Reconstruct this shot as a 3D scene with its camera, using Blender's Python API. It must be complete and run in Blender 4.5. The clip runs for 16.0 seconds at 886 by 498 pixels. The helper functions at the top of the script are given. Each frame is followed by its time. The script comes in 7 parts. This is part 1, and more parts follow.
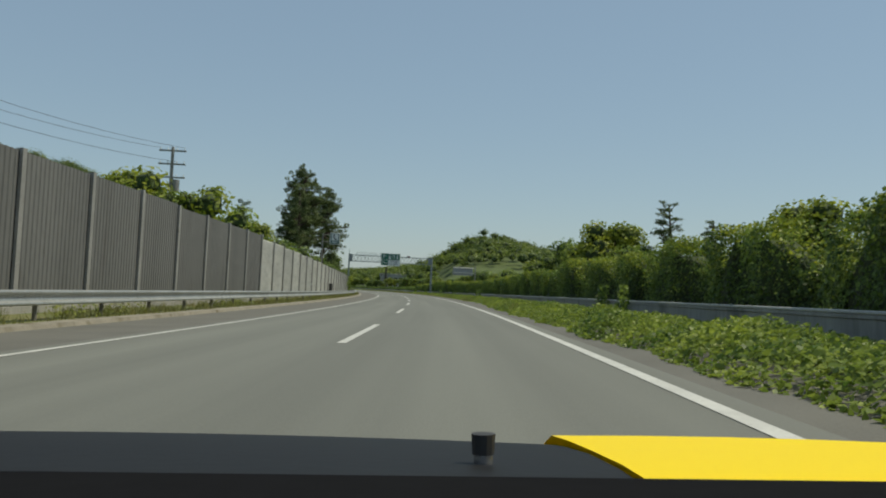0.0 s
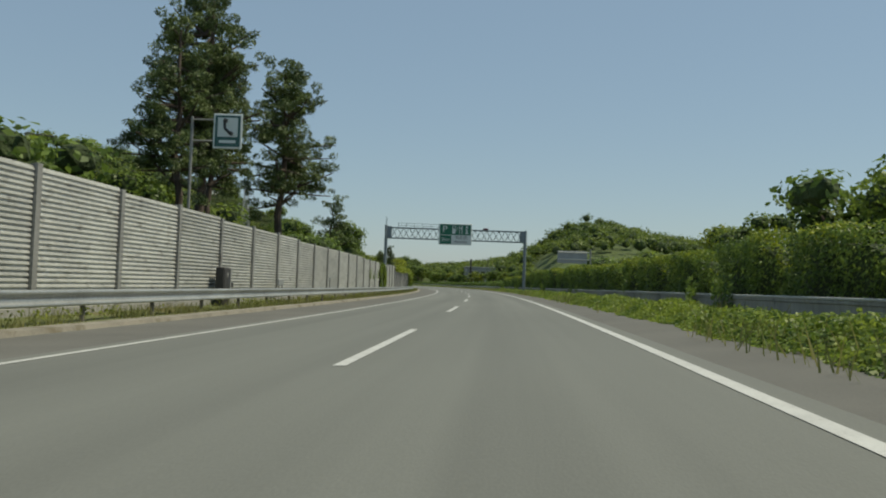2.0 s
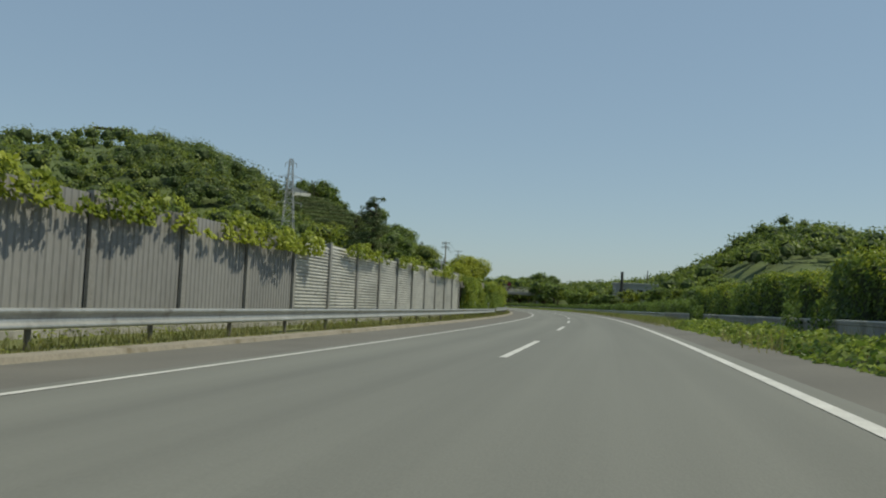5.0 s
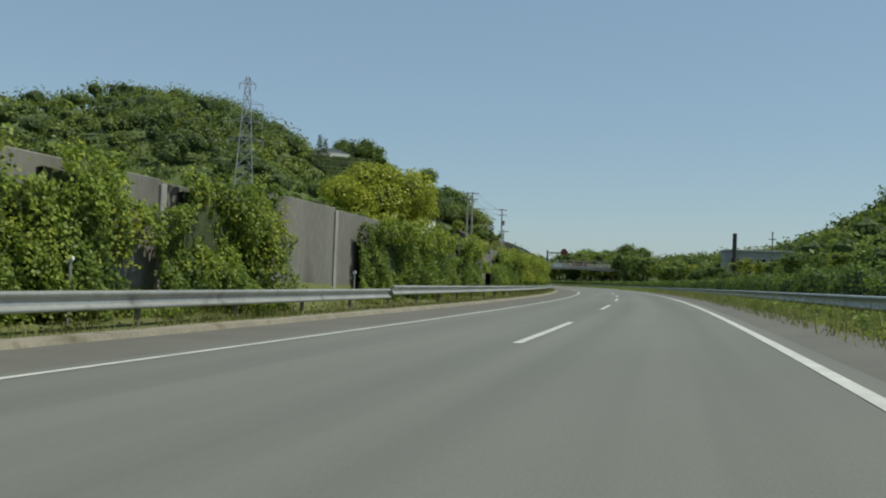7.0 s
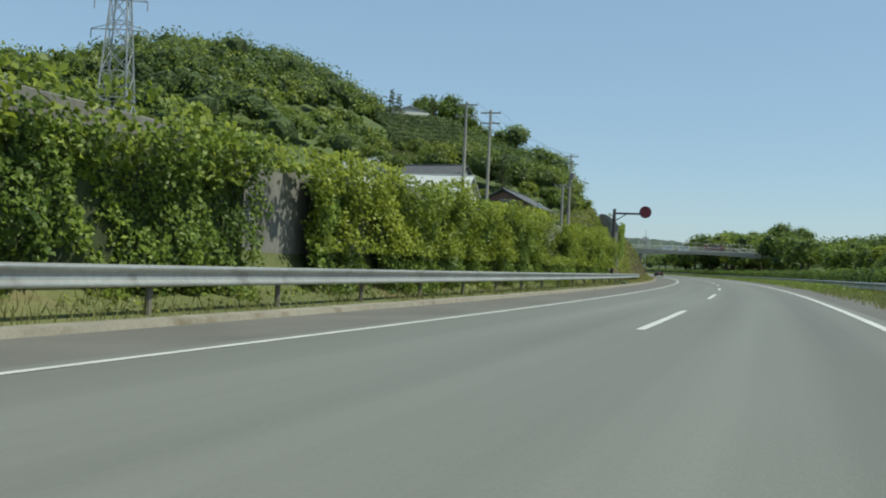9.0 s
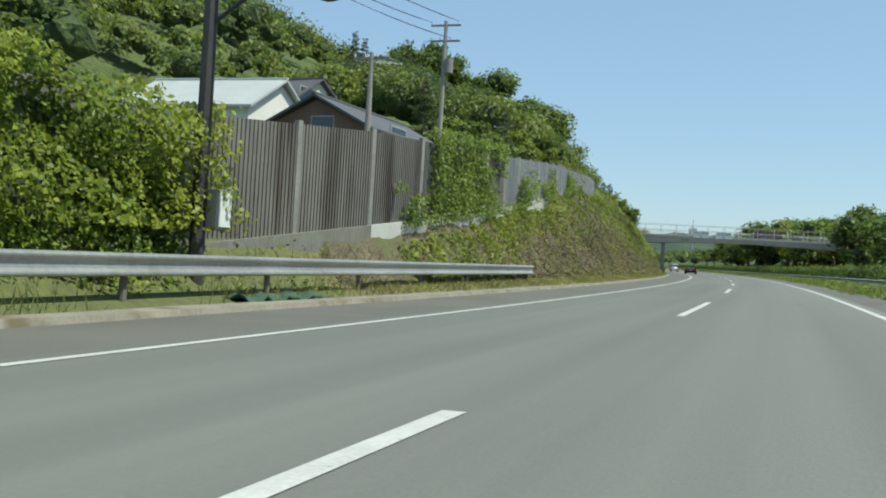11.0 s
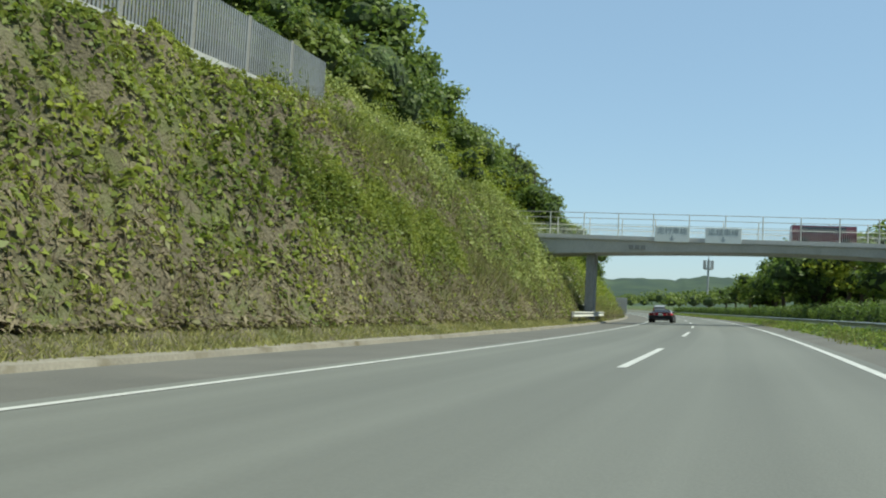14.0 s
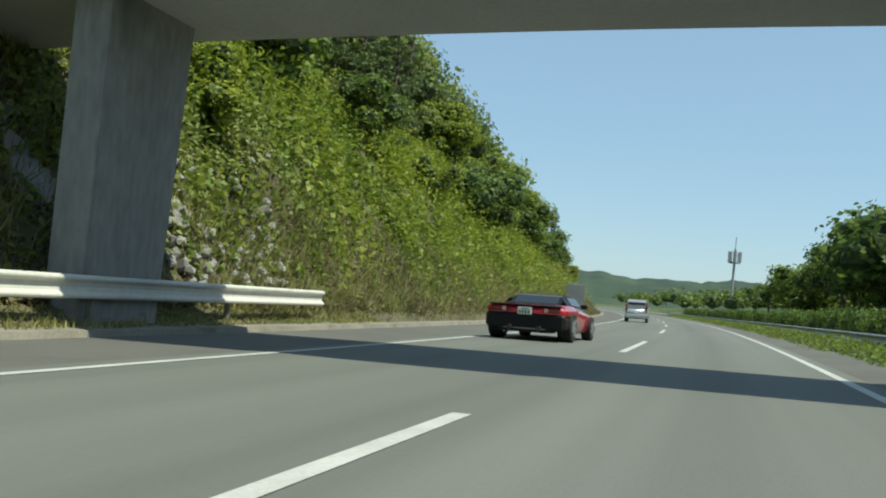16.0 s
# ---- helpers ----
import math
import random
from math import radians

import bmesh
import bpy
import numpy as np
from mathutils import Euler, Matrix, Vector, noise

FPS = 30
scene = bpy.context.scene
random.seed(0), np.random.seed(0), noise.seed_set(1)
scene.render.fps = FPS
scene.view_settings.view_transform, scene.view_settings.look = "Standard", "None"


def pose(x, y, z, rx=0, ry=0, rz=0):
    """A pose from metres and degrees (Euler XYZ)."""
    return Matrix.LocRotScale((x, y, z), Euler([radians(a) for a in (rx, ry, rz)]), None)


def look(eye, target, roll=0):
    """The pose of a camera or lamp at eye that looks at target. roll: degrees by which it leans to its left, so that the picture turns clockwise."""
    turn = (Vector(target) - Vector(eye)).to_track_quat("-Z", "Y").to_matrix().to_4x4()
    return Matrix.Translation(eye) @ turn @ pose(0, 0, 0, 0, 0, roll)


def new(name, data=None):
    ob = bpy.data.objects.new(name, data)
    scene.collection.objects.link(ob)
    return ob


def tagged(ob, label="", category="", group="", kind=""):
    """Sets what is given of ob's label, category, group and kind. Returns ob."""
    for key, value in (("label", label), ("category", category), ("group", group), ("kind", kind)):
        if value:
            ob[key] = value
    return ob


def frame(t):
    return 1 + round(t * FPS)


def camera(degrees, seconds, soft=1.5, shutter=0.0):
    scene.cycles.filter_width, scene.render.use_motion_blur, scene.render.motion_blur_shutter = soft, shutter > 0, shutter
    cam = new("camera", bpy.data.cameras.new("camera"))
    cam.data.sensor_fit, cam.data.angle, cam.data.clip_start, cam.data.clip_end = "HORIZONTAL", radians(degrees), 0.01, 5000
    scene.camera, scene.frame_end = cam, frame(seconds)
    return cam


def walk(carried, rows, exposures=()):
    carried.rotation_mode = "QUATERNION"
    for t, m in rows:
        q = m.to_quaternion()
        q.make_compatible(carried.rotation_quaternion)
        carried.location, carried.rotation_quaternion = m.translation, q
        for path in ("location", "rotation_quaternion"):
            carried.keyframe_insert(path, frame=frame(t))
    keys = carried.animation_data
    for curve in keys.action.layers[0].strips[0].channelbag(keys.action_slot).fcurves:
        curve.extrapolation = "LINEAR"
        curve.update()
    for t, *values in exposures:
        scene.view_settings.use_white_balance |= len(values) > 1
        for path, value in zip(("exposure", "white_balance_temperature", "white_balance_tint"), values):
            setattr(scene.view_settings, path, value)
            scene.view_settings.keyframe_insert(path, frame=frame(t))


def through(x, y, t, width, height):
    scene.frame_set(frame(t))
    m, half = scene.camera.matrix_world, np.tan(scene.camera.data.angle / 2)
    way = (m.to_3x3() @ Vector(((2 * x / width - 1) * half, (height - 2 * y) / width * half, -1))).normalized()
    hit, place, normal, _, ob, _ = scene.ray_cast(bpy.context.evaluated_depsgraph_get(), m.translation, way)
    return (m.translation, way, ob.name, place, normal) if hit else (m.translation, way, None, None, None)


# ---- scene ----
# The road's plan: a gentle curve, given by its curvature along the way
BEND_AT = np.arange(-20, 721, 40.0)
BEND = 1e-4 * np.array([5.59, 6.57, 6.15, 5.03, 6.48, 7.17, 7.87, 9.32, 11.18, 9.47, 9.48, 9.04, 9.76, 10.07, 9.67, 9.04, 8.37, 7.72, 7.09])
STATION = np.arange(-20.0, 721.0, 2.0)


def plan_of_road():
    bend = np.interp(STATION, BEND_AT, BEND)
    turn = np.concatenate([[0], np.cumsum((bend[1:] + bend[:-1]))])
    turn -= turn[10]
    x = np.concatenate([[0], np.cumsum(-(np.sin(turn[1:]) + np.sin(turn[:-1])))])
    y = np.concatenate([[0], np.cumsum(np.cos(turn[1:]) + np.cos(turn[:-1]))])
    return x - x[10], y - y[10], turn


ROAD_X, ROAD_Y, ROAD_TURN = plan_of_road()


def heading(s):
    """The road's heading at station s, in radians to the left of north."""
    return float(np.interp(s, STATION, ROAD_TURN))


BANK = 0.036   # the carriageway falls to the left, towards the inside of the bend


def fall(u):
    return BANK * np.clip(u, -100.0, 100.0)


def at(s, u, z=0.0):
    """The place at station s along the road, u metres to the right of its lane line, z over the banked plane of the road."""
    a = heading(s)
    over = max(0.0, s - 720.0) + min(0.0, s + 20.0)
    x, y = float(np.interp(s, STATION, ROAD_X)), float(np.interp(s, STATION, ROAD_Y))
    return Vector((x + u * math.cos(a) - over * math.sin(a), y + u * math.sin(a) + over * math.cos(a), z + float(fall(u))))


def stand(s, u, z=0.0, turn=0.0, lean=0.0):
    """A pose that stands at (s, u, z) and faces along the road, turned to the left by so many degrees."""
    p = at(s, u, z)
    return pose(p.x, p.y, p.z, lean, 0, math.degrees(heading(s)) + turn)


def on_road(s, u, turn=0.0):
    """A pose on the banked carriageway, facing along it or turned to the left by so many degrees."""
    return stand(s, u, 0.0, turn) @ Matrix.Rotation(-math.atan(BANK), 4, "Y")


# ---- the camera and its way: seconds, station, offset, then degrees to the left of the road, up, and leaning to the right ----
cam = camera(52.72, 16.0, soft=2.0)
EYE = 0.816
WAY = [
    (0, 1.406, 1.601, 0.489, 2.786, -0.743),
    (0.5, 17.82, 1.667, 1.12, 2.551, -1.606),
    (1, 34.15, 1.645, 1.774, 2.769, -0.721),
    (1.5, 50.41, 1.646, 2.455, 2.966, -0.546),
    (2, 66.295, 1.69, 4.181, 2.444, -0.034),
    (2.5, 82.039, 1.721, 5.895, 2.914, -0.368),
    (3, 98.101, 1.736, 7.564, 2.55, -0.161),
    (3.5, 113.61, 1.769, 9.732, 2.42, -0.65),
    (4, 129.315, 1.677, 9.084, 2.798, -0.416),
    (4.5, 144.773, 1.703, 10.461, 3.7, -0.648),
    (5, 160.381, 1.769, 10.983, 3.818, -0.622),
    (5.5, 176.155, 1.895, 11.78, 3.679, -0.456),
    (6, 191.901, 2.028, 12.723, 3.354, -0.245),
    (6.5, 207.425, 2.125, 13.696, 2.921, -0.09),
    (7, 222.531, 2.148, 14.586, 2.461, -0.068),
    (7.5, 237.363, 2.068, 17.138, 0.969, -0.258),
    (8, 252.462, 1.916, 19.191, 2.045, -1.217),
    (8.5, 267.312, 1.894, 19.964, 2.028, -1.22),
    (9, 281.77, 1.886, 20.867, 1.543, -0.847),
    (9.5, 296, 1.884, 21.696, 0.905, -0.406),
    (10, 310.163, 1.892, 22.247, 0.418, -0.187),
    (10.5, 324.422, 1.89, 22.294, 0.358, -0.389),
    (11, 338.781, 1.689, 21.279, 1.036, -1.523),
    (11.5, 352.951, 1.832, 21.687, 1.168, -1.603),
    (12, 366.524, 1.757, 21.38, 1.736, -1.69),
    (12.5, 380.265, 1.567, 20.506, 1.696, -1.821),
    (13, 394.059, 1.618, 20.355, 2.859, -1.9),
    (13.5, 408.098, 1.574, 17.873, 3.373, -1.478),
    (14, 421.837, 1.694, 18.907, 3.905, -1.069),
    (14.5, 435.853, 1.7, 18.374, 4.227, -2.926),
    (15, 449.814, 1.693, 18.55, 4.144, -2.869),
    (15.5, 463.654, 1.635, 18.279, 4.093, -2.993),
    (16, 477.183, 1.719, 17.652, 3.236, -3.845),
]


def eye_pose(s, u, left, up, lean):
    eye, a, b = at(s, u, EYE), heading(s) + radians(left), radians(up)
    ahead = Vector((-math.sin(a) * math.cos(b), math.cos(a) * math.cos(b), math.sin(b)))
    tangent = Vector((-math.sin(heading(s)), math.cos(heading(s)), 0))
    tilt = Matrix.Rotation(-math.atan(BANK), 4, tangent)
    return Matrix.Translation(eye) @ tilt @ look((0, 0, 0), ahead * 10, -lean)


walk(cam, [(t, eye_pose(*row)) for t, *row in WAY], exposures=[(0.0, 0.08, 7550, 0), (4.5, 0.08, 7450, 0), (7.5, 0.2, 7000, -2), (10.5, 0.6, 6650, -4), (13.0, 0.65, 6800, -5), (16.0, 0.6, 6800, -6)])

# ---- sky and sun ----
SUN_TURN, SUN_UP = 76.0, 60.0
world = bpy.data.worlds.new("sky")
scene.world = world
world.use_nodes = True
_n = world.node_tree.nodes
_sky = _n.new("ShaderNodeTexSky")
_sky.sky_type, _sky.sun_disc = "NISHITA", False
_sky.sun_elevation, _sky.sun_rotation = radians(SUN_UP), radians(SUN_TURN)
_sky.altitude, _sky.air_density, _sky.dust_density, _sky.ozone_density = 50, 1.0, 0.6, 1.6
# a thin even haze over the whole sky
_haze = _n.new("ShaderNodeMix")
_haze.data_type = "RGBA"
_haze.inputs[0].default_value = 0.54
_haze.inputs[7].default_value = (2.45, 3.55, 5.55, 1)
world.node_tree.links.new(_sky.outputs[0], _haze.inputs[6])
world.node_tree.links.new(_haze.outputs[2], _n["Background"].inputs[0])
_n["Background"].inputs[1].default_value = 0.10
sun = new("sun", bpy.data.lights.new("sun", "SUN"))
sun.data.energy, sun.data.angle, sun.data.color = 3.6, radians(0.53), (1.0, 0.95, 0.87)
_d = Vector((math.sin(radians(SUN_TURN)) * math.cos(radians(SUN_UP)), math.cos(radians(SUN_TURN)) * math.cos(radians(SUN_UP)), math.sin(radians(SUN_UP))))
sun.matrix_world = look(_d * 300, (0, 0, 0))


# ---- materials ----
def mat(name, base, rough=0.7, metal=0.0, tracks=0.0, dark=0.75, light=1.2, fine=25.0, broad=0.6, bump=0.15, stain=None, per_piece=0.0, coat=0.0, stretch=(1, 1, 1), bump_size=0.01, gloss=0.5):
    """A weathered surface: its base colour varied at two scales, with fine relief, and stains of another colour where given."""
    m = bpy.data.materials.new(name)
    m.use_nodes = True
    n, l = m.node_tree.nodes, m.node_tree.links
    p = n["Principled BSDF"]
    geo = n.new("ShaderNodeNewGeometry")
    place = n.new("ShaderNodeMapping")
    place.inputs["Scale"].default_value = stretch
    l.new(geo.outputs["Position"], place.inputs["Vector"])
    grain, patch = n.new("ShaderNodeTexNoise"), n.new("ShaderNodeTexNoise")
    for node, scale, detail in ((grain, fine, 5), (patch, broad, 6)):
        node.inputs["Scale"].default_value, node.inputs["Detail"].default_value = scale, detail
        l.new(place.outputs[0], node.inputs["Vector"])
    both = n.new("ShaderNodeMath")
    both.operation = "MULTIPLY_ADD"
    both.inputs[1].default_value = 0.45
    l.new(grain.outputs["Fac"], both.inputs[0])
    half = n.new("ShaderNodeMath")
    half.operation = "MULTIPLY"
    half.inputs[1].default_value = 0.55
    l.new(patch.outputs["Fac"], half.inputs[0])
    l.new(half.outputs[0], both.inputs[2])
    value = both.outputs[0]
    if tracks:   # worn lanes, drawn out along the road by its own plan coordinates
        lane = n.new("ShaderNodeUVMap")
        lane.uv_map = "plan"
        drawn = n.new("ShaderNodeMapping")
        drawn.inputs["Scale"].default_value = (0.9, 0.012, 1)
        l.new(lane.outputs[0], drawn.inputs["Vector"])
        worn = n.new("ShaderNodeTexNoise")
        worn.inputs["Scale"].default_value, worn.inputs["Detail"].default_value = 1.0, 5
        l.new(drawn.outputs[0], worn.inputs["Vector"])
        blend = n.new("ShaderNodeMix")
        blend.inputs[0].default_value = tracks
        l.new(value, blend.inputs[2])
        l.new(worn.outputs["Fac"], blend.inputs[3])
        value = blend.outputs[0]
    if per_piece:
        info = n.new("ShaderNodeObjectInfo")
        add = n.new("ShaderNodeMath")
        add.operation = "MULTIPLY_ADD"
        add.inputs[1].default_value = per_piece
        l.new(info.outputs["Random"], add.inputs[0])
        sub = n.new("ShaderNodeMath")
        sub.operation = "SUBTRACT"
        sub.inputs[1].default_value = per_piece / 2
        l.new(value, sub.inputs[0])
        l.new(sub.outputs[0], add.inputs[2])
        value = add.outputs[0]
    ramp = n.new("ShaderNodeValToRGB")
    ramp.color_ramp.elements[0].position, ramp.color_ramp.elements[1].position = 0.3, 0.7
    ramp.color_ramp.elements[0].color = (*[min(1, c * dark) for c in base], 1)
    ramp.color_ramp.elements[1].color = (*[min(1, c * light) for c in base], 1)
    l.new(value, ramp.inputs[0])
    colour = ramp.outputs[0]
    if stain:
        spot = n.new("ShaderNodeTexNoise")
        spot.inputs["Scale"].default_value, spot.inputs["Detail"].default_value = stain[3], 8
        l.new(place.outputs[0], spot.inputs["Vector"])
        cut = n.new("ShaderNodeValToRGB")
        cut.color_ramp.elements[0].position, cut.color_ramp.elements[1].position = stain[4], min(1, stain[4] + 0.16)
        l.new(spot.outputs["Fac"], cut.inputs[0])
        mix = n.new("ShaderNodeMix")
        mix.data_type = "RGBA"
        l.new(cut.outputs[0], mix.inputs[0])
        l.new(colour, mix.inputs[6])
        mix.inputs[7].default_value = (*stain[:3], 1)
        colour = mix.outputs[2]
    l.new(colour, p.inputs["Base Color"])
    p.inputs["Roughness"].default_value, p.inputs["Metallic"].default_value = rough, metal
    p.inputs["Coat Weight"].default_value = coat
    p.inputs["Specular IOR Level"].default_value = gloss
    p.inputs["Coat Roughness"].default_value = 0.08
    if bump:
        b = n.new("ShaderNodeBump")
        b.inputs["Strength"].default_value, b.inputs["Distance"].default_value = bump, bump_size
        l.new(grain.outputs["Fac"], b.inputs["Height"])
        l.new(b.outputs[0], p.inputs["Normal"])
    return m


def leaf_mat(name, deep, fresh, patch=0.25, through=0.45, rough=0.5):
    """Leaves: each with its own shade between a deep and a fresh green, in broad drifts, with light passing through."""
    m = bpy.data.materials.new(name)
    m.use_nodes = True
    n, l = m.node_tree.nodes, m.node_tree.links
    p = n["Principled BSDF"]
    geo = n.new("ShaderNodeNewGeometry")
    drift = n.new("ShaderNodeTexNoise")
    drift.inputs["Scale"].default_value, drift.inputs["Detail"].default_value = patch, 4
    l.new(geo.outputs["Position"], drift.inputs["Vector"])
    half = n.new("ShaderNodeMath")
    half.operation = "MULTIPLY_ADD"
    half.inputs[1].default_value, half.inputs[2].default_value = 1.5, -0.53
    l.new(drift.outputs["Fac"], half.inputs[0])
    add = n.new("ShaderNodeMath")
    add.operation = "MULTIPLY_ADD"
    add.inputs[1].default_value = 0.55
    l.new(geo.outputs["Random Per Island"], add.inputs[0])
    l.new(half.outputs[0], add.inputs[2])
    ramp = n.new("ShaderNodeValToRGB")
    ramp.color_ramp.elements[0].position, ramp.color_ramp.elements[1].position = 0.1, 0.95
    ramp.color_ramp.elements[0].color, ramp.color_ramp.elements[1].color = (*deep, 1), (*fresh, 1)
    l.new(add.outputs[0], ramp.inputs[0])
    l.new(ramp.outputs[0], p.inputs["Base Color"])
    p.inputs["Roughness"].default_value = rough
    p.inputs["Specular IOR Level"].default_value = 0.35
    lit = n.new("ShaderNodeBsdfTranslucent")
    l.new(ramp.outputs[0], lit.inputs["Color"])
    mix = n.new("ShaderNodeMixShader")
    mix.inputs[0].default_value = through
    l.new(p.outputs[0], mix.inputs[1])
    l.new(lit.outputs[0], mix.inputs[2])
    l.new(mix.outputs[0], n["Material Output"].inputs["Surface"])
    return m


def glass_mat(name, tint=(0.02, 0.025, 0.03)):
    m = bpy.data.materials.new(name)
    m.use_nodes = True
    p = m.node_tree.nodes["Principled BSDF"]
    p.inputs["Base Color"].default_value = (*tint, 1)
    p.inputs["Roughness"].default_value = 0.04
    p.inputs["Specular IOR Level"].default_value = 0.8
    return m


ASPHALT = mat("asphalt", (0.134, 0.138, 0.122), 0.8, tracks=0.6, dark=0.7, light=1.3, fine=60, broad=0.18, bump=0.35, stretch=(1, 0.35, 1), bump_size=0.006)
SHOULDER = mat("worn asphalt", (0.112, 0.109, 0.096), 0.9, dark=0.75, light=1.25, fine=40, broad=0.4, bump=0.4, stain=(0.125, 0.120, 0.105, 0.7, 0.58))
PAINT = mat("road paint", (0.53, 0.53, 0.50), 0.6, dark=0.7, light=1.1, fine=30, broad=2, bump=0.3, stain=(0.2, 0.19, 0.17, 14, 0.64))
KERB = mat("kerb concrete", (0.225, 0.205, 0.165), 0.9, dark=0.7, light=1.25, fine=18, broad=1.2, bump=0.4, stain=(0.12, 0.10, 0.06, 1.6, 0.55))
CONCRETE = mat("weathered concrete", (0.31, 0.305, 0.285), 0.88, dark=0.62, light=1.2, fine=9, broad=0.45, bump=0.25, stain=(0.11, 0.11, 0.10, 0.8, 0.57), stretch=(1, 1, 0.3))
OLD_CONCRETE = mat("old stained concrete", (0.185, 0.182, 0.165), 0.9, dark=0.6, light=1.2, fine=9, broad=0.4, bump=0.25, stain=(0.085, 0.083, 0.072, 0.5, 0.54), stretch=(1, 1, 0.35))
PALE_CONCRETE = mat("pale concrete", (0.46, 0.46, 0.44), 0.85, dark=0.8, light=1.12, fine=12, broad=0.5, bump=0.2, stain=(0.2, 0.2, 0.19, 0.5, 0.62), stretch=(1, 1, 0.35))
PANEL_PALE = mat("pale louvred metal", (0.45, 0.45, 0.42), 0.55, 0.0, dark=0.62, light=1.2, fine=7, broad=0.8, bump=0.15, stain=(0.20, 0.19, 0.165, 2.6, 0.575), per_piece=0.14, stretch=(0.7, 0.7, 2.0))
PANEL_GREY = mat("grey ribbed metal", (0.13, 0.13, 0.125), 0.6, 0.0, dark=0.75, light=1.2, fine=9, broad=0.5, bump=0.1, stain=(0.09, 0.085, 0.08, 1.1, 0.6), per_piece=0.1, stretch=(1, 1, 0.25))
PANEL_MID = mat("plain grey metal panel", (0.22, 0.22, 0.215), 0.6, 0.0, dark=0.8, light=1.15, fine=9, broad=0.5, bump=0.1, stain=(0.15, 0.145, 0.135, 1.1, 0.6), per_piece=0.1, stretch=(1, 1, 0.4))
NET_GREEN = mat("green netting", (0.035, 0.075, 0.045), 0.8, dark=0.6, light=1.4, fine=25, broad=2, bump=0.4)
FENCE_OLD = mat("old streaked metal sheet", (0.155, 0.147, 0.133), 0.75, 0.0, dark=0.55, light=1.35, fine=12, broad=0.7, bump=0.2, stain=(0.055, 0.044, 0.036, 0.9, 0.52), stretch=(1, 1, 0.12))
FENCE_GREY = mat("galvanised fence ribs", (0.28, 0.285, 0.285), 0.5, 0.3, dark=0.7, light=1.25, fine=9, broad=0.5, bump=0.1, stain=(0.10, 0.09, 0.075, 0.9, 0.6), stretch=(1, 1, 0.25))
POST_GREY = mat("weathered steel post", (0.27, 0.265, 0.25), 0.6, 0.2, dark=0.7, light=1.2, fine=14, broad=1, bump=0.1, stain=(0.13, 0.11, 0.09, 2, 0.62))
GALVANISED = mat("galvanised rail", (0.40, 0.41, 0.40), 0.42, 0.55, dark=0.75, light=1.2, fine=10, broad=0.8, bump=0.06, stain=(0.2, 0.19, 0.17, 1.5, 0.6), per_piece=0.12)
PALE_RAIL = mat("cream painted rail", (0.62, 0.61, 0.55), 0.5, 0.0, dark=0.8, light=1.1, fine=10, broad=0.8, bump=0.05, stain=(0.3, 0.27, 0.22, 1.5, 0.66))
RUSTY_POST = mat("dull rail post", (0.17, 0.155, 0.13), 0.75, 0.2, dark=0.7, light=1.3, fine=20, broad=2, bump=0.2)
GANTRY_PAINT = mat("blue grey gantry paint", (0.20, 0.235, 0.25), 0.5, 0.2, dark=0.75, light=1.25, fine=10, broad=0.8, bump=0.05, stain=(0.12, 0.10, 0.08, 1.2, 0.66))
SIGN_GREEN = mat("sign green", (0.012, 0.13, 0.075), 0.4, dark=0.9, light=1.1, fine=4, broad=1, bump=0)
SIGN_WHITE = mat("sign white", (0.62, 0.66, 0.64), 0.4, dark=0.92, light=1.06, fine=4, broad=1, bump=0)
SIGN_BACK = mat("sign back grey", (0.30, 0.31, 0.31), 0.5, 0.2, dark=0.85, light=1.1, fine=6, broad=1, bump=0)
SIGN_BLACK = mat("sign lettering", (0.03, 0.032, 0.035), 0.5, dark=0.9, light=1.1, bump=0)
SIGN_TEAL = mat("sign teal", (0.03, 0.10, 0.09), 0.4, dark=0.9, light=1.1, bump=0)
SIGN_FADED = mat("faded sign lettering", (0.24, 0.29, 0.31), 0.5, dark=0.85, light=1.1, bump=0)
SIGN_RED = mat("dull red sign", (0.16, 0.018, 0.03), 0.5, dark=0.8, light=1.15, bump=0)
DARK_STEEL = mat("dark painted steel", (0.045, 0.042, 0.04), 0.6, 0.1, dark=0.7, light=1.3, fine=14, broad=1, bump=0.1)
WOOD_POLE = mat("utility pole concrete", (0.28, 0.265, 0.24), 0.85, dark=0.75, light=1.2, fine=12, broad=1, bump=0.2)
WIRE = mat("black cable", (0.03, 0.03, 0.032), 0.6, bump=0)
LATTICE = mat("lattice steel", (0.36, 0.37, 0.38), 0.5, 0.4, dark=0.85, light=1.1, bump=0)
MEADOW = mat("rough turf", (0.10, 0.115, 0.04), 0.95, dark=0.6, light=1.4, fine=5, broad=0.12, bump=0.5, stain=(0.15, 0.115, 0.06, 0.3, 0.55), bump_size=0.06)
FOREST_FLOOR = mat("wooded undergrowth", (0.075, 0.105, 0.03), 0.95, dark=0.5, light=1.4, fine=1.5, broad=0.2, bump=0.8, bump_size=0.3)
# dark green put behind and under leaves in place of shade
SHADE_GREEN = mat("shade-dark green", (0.045, 0.062, 0.020), 0.95, dark=0.5, light=1.4, fine=4, broad=0.5, bump=0.5, bump_size=0.05)
BARK = mat("pine bark", (0.085, 0.062, 0.048), 0.9, dark=0.6, light=1.4, fine=14, broad=2, bump=0.6, stretch=(1, 1, 0.3), bump_size=0.03)
IVY = leaf_mat("ivy leaves", (0.068, 0.120, 0.025), (0.280, 0.365, 0.058), 0.55)
HEDGE = leaf_mat("hedge leaves", (0.046, 0.088, 0.023), (0.225, 0.315, 0.058), 0.5)
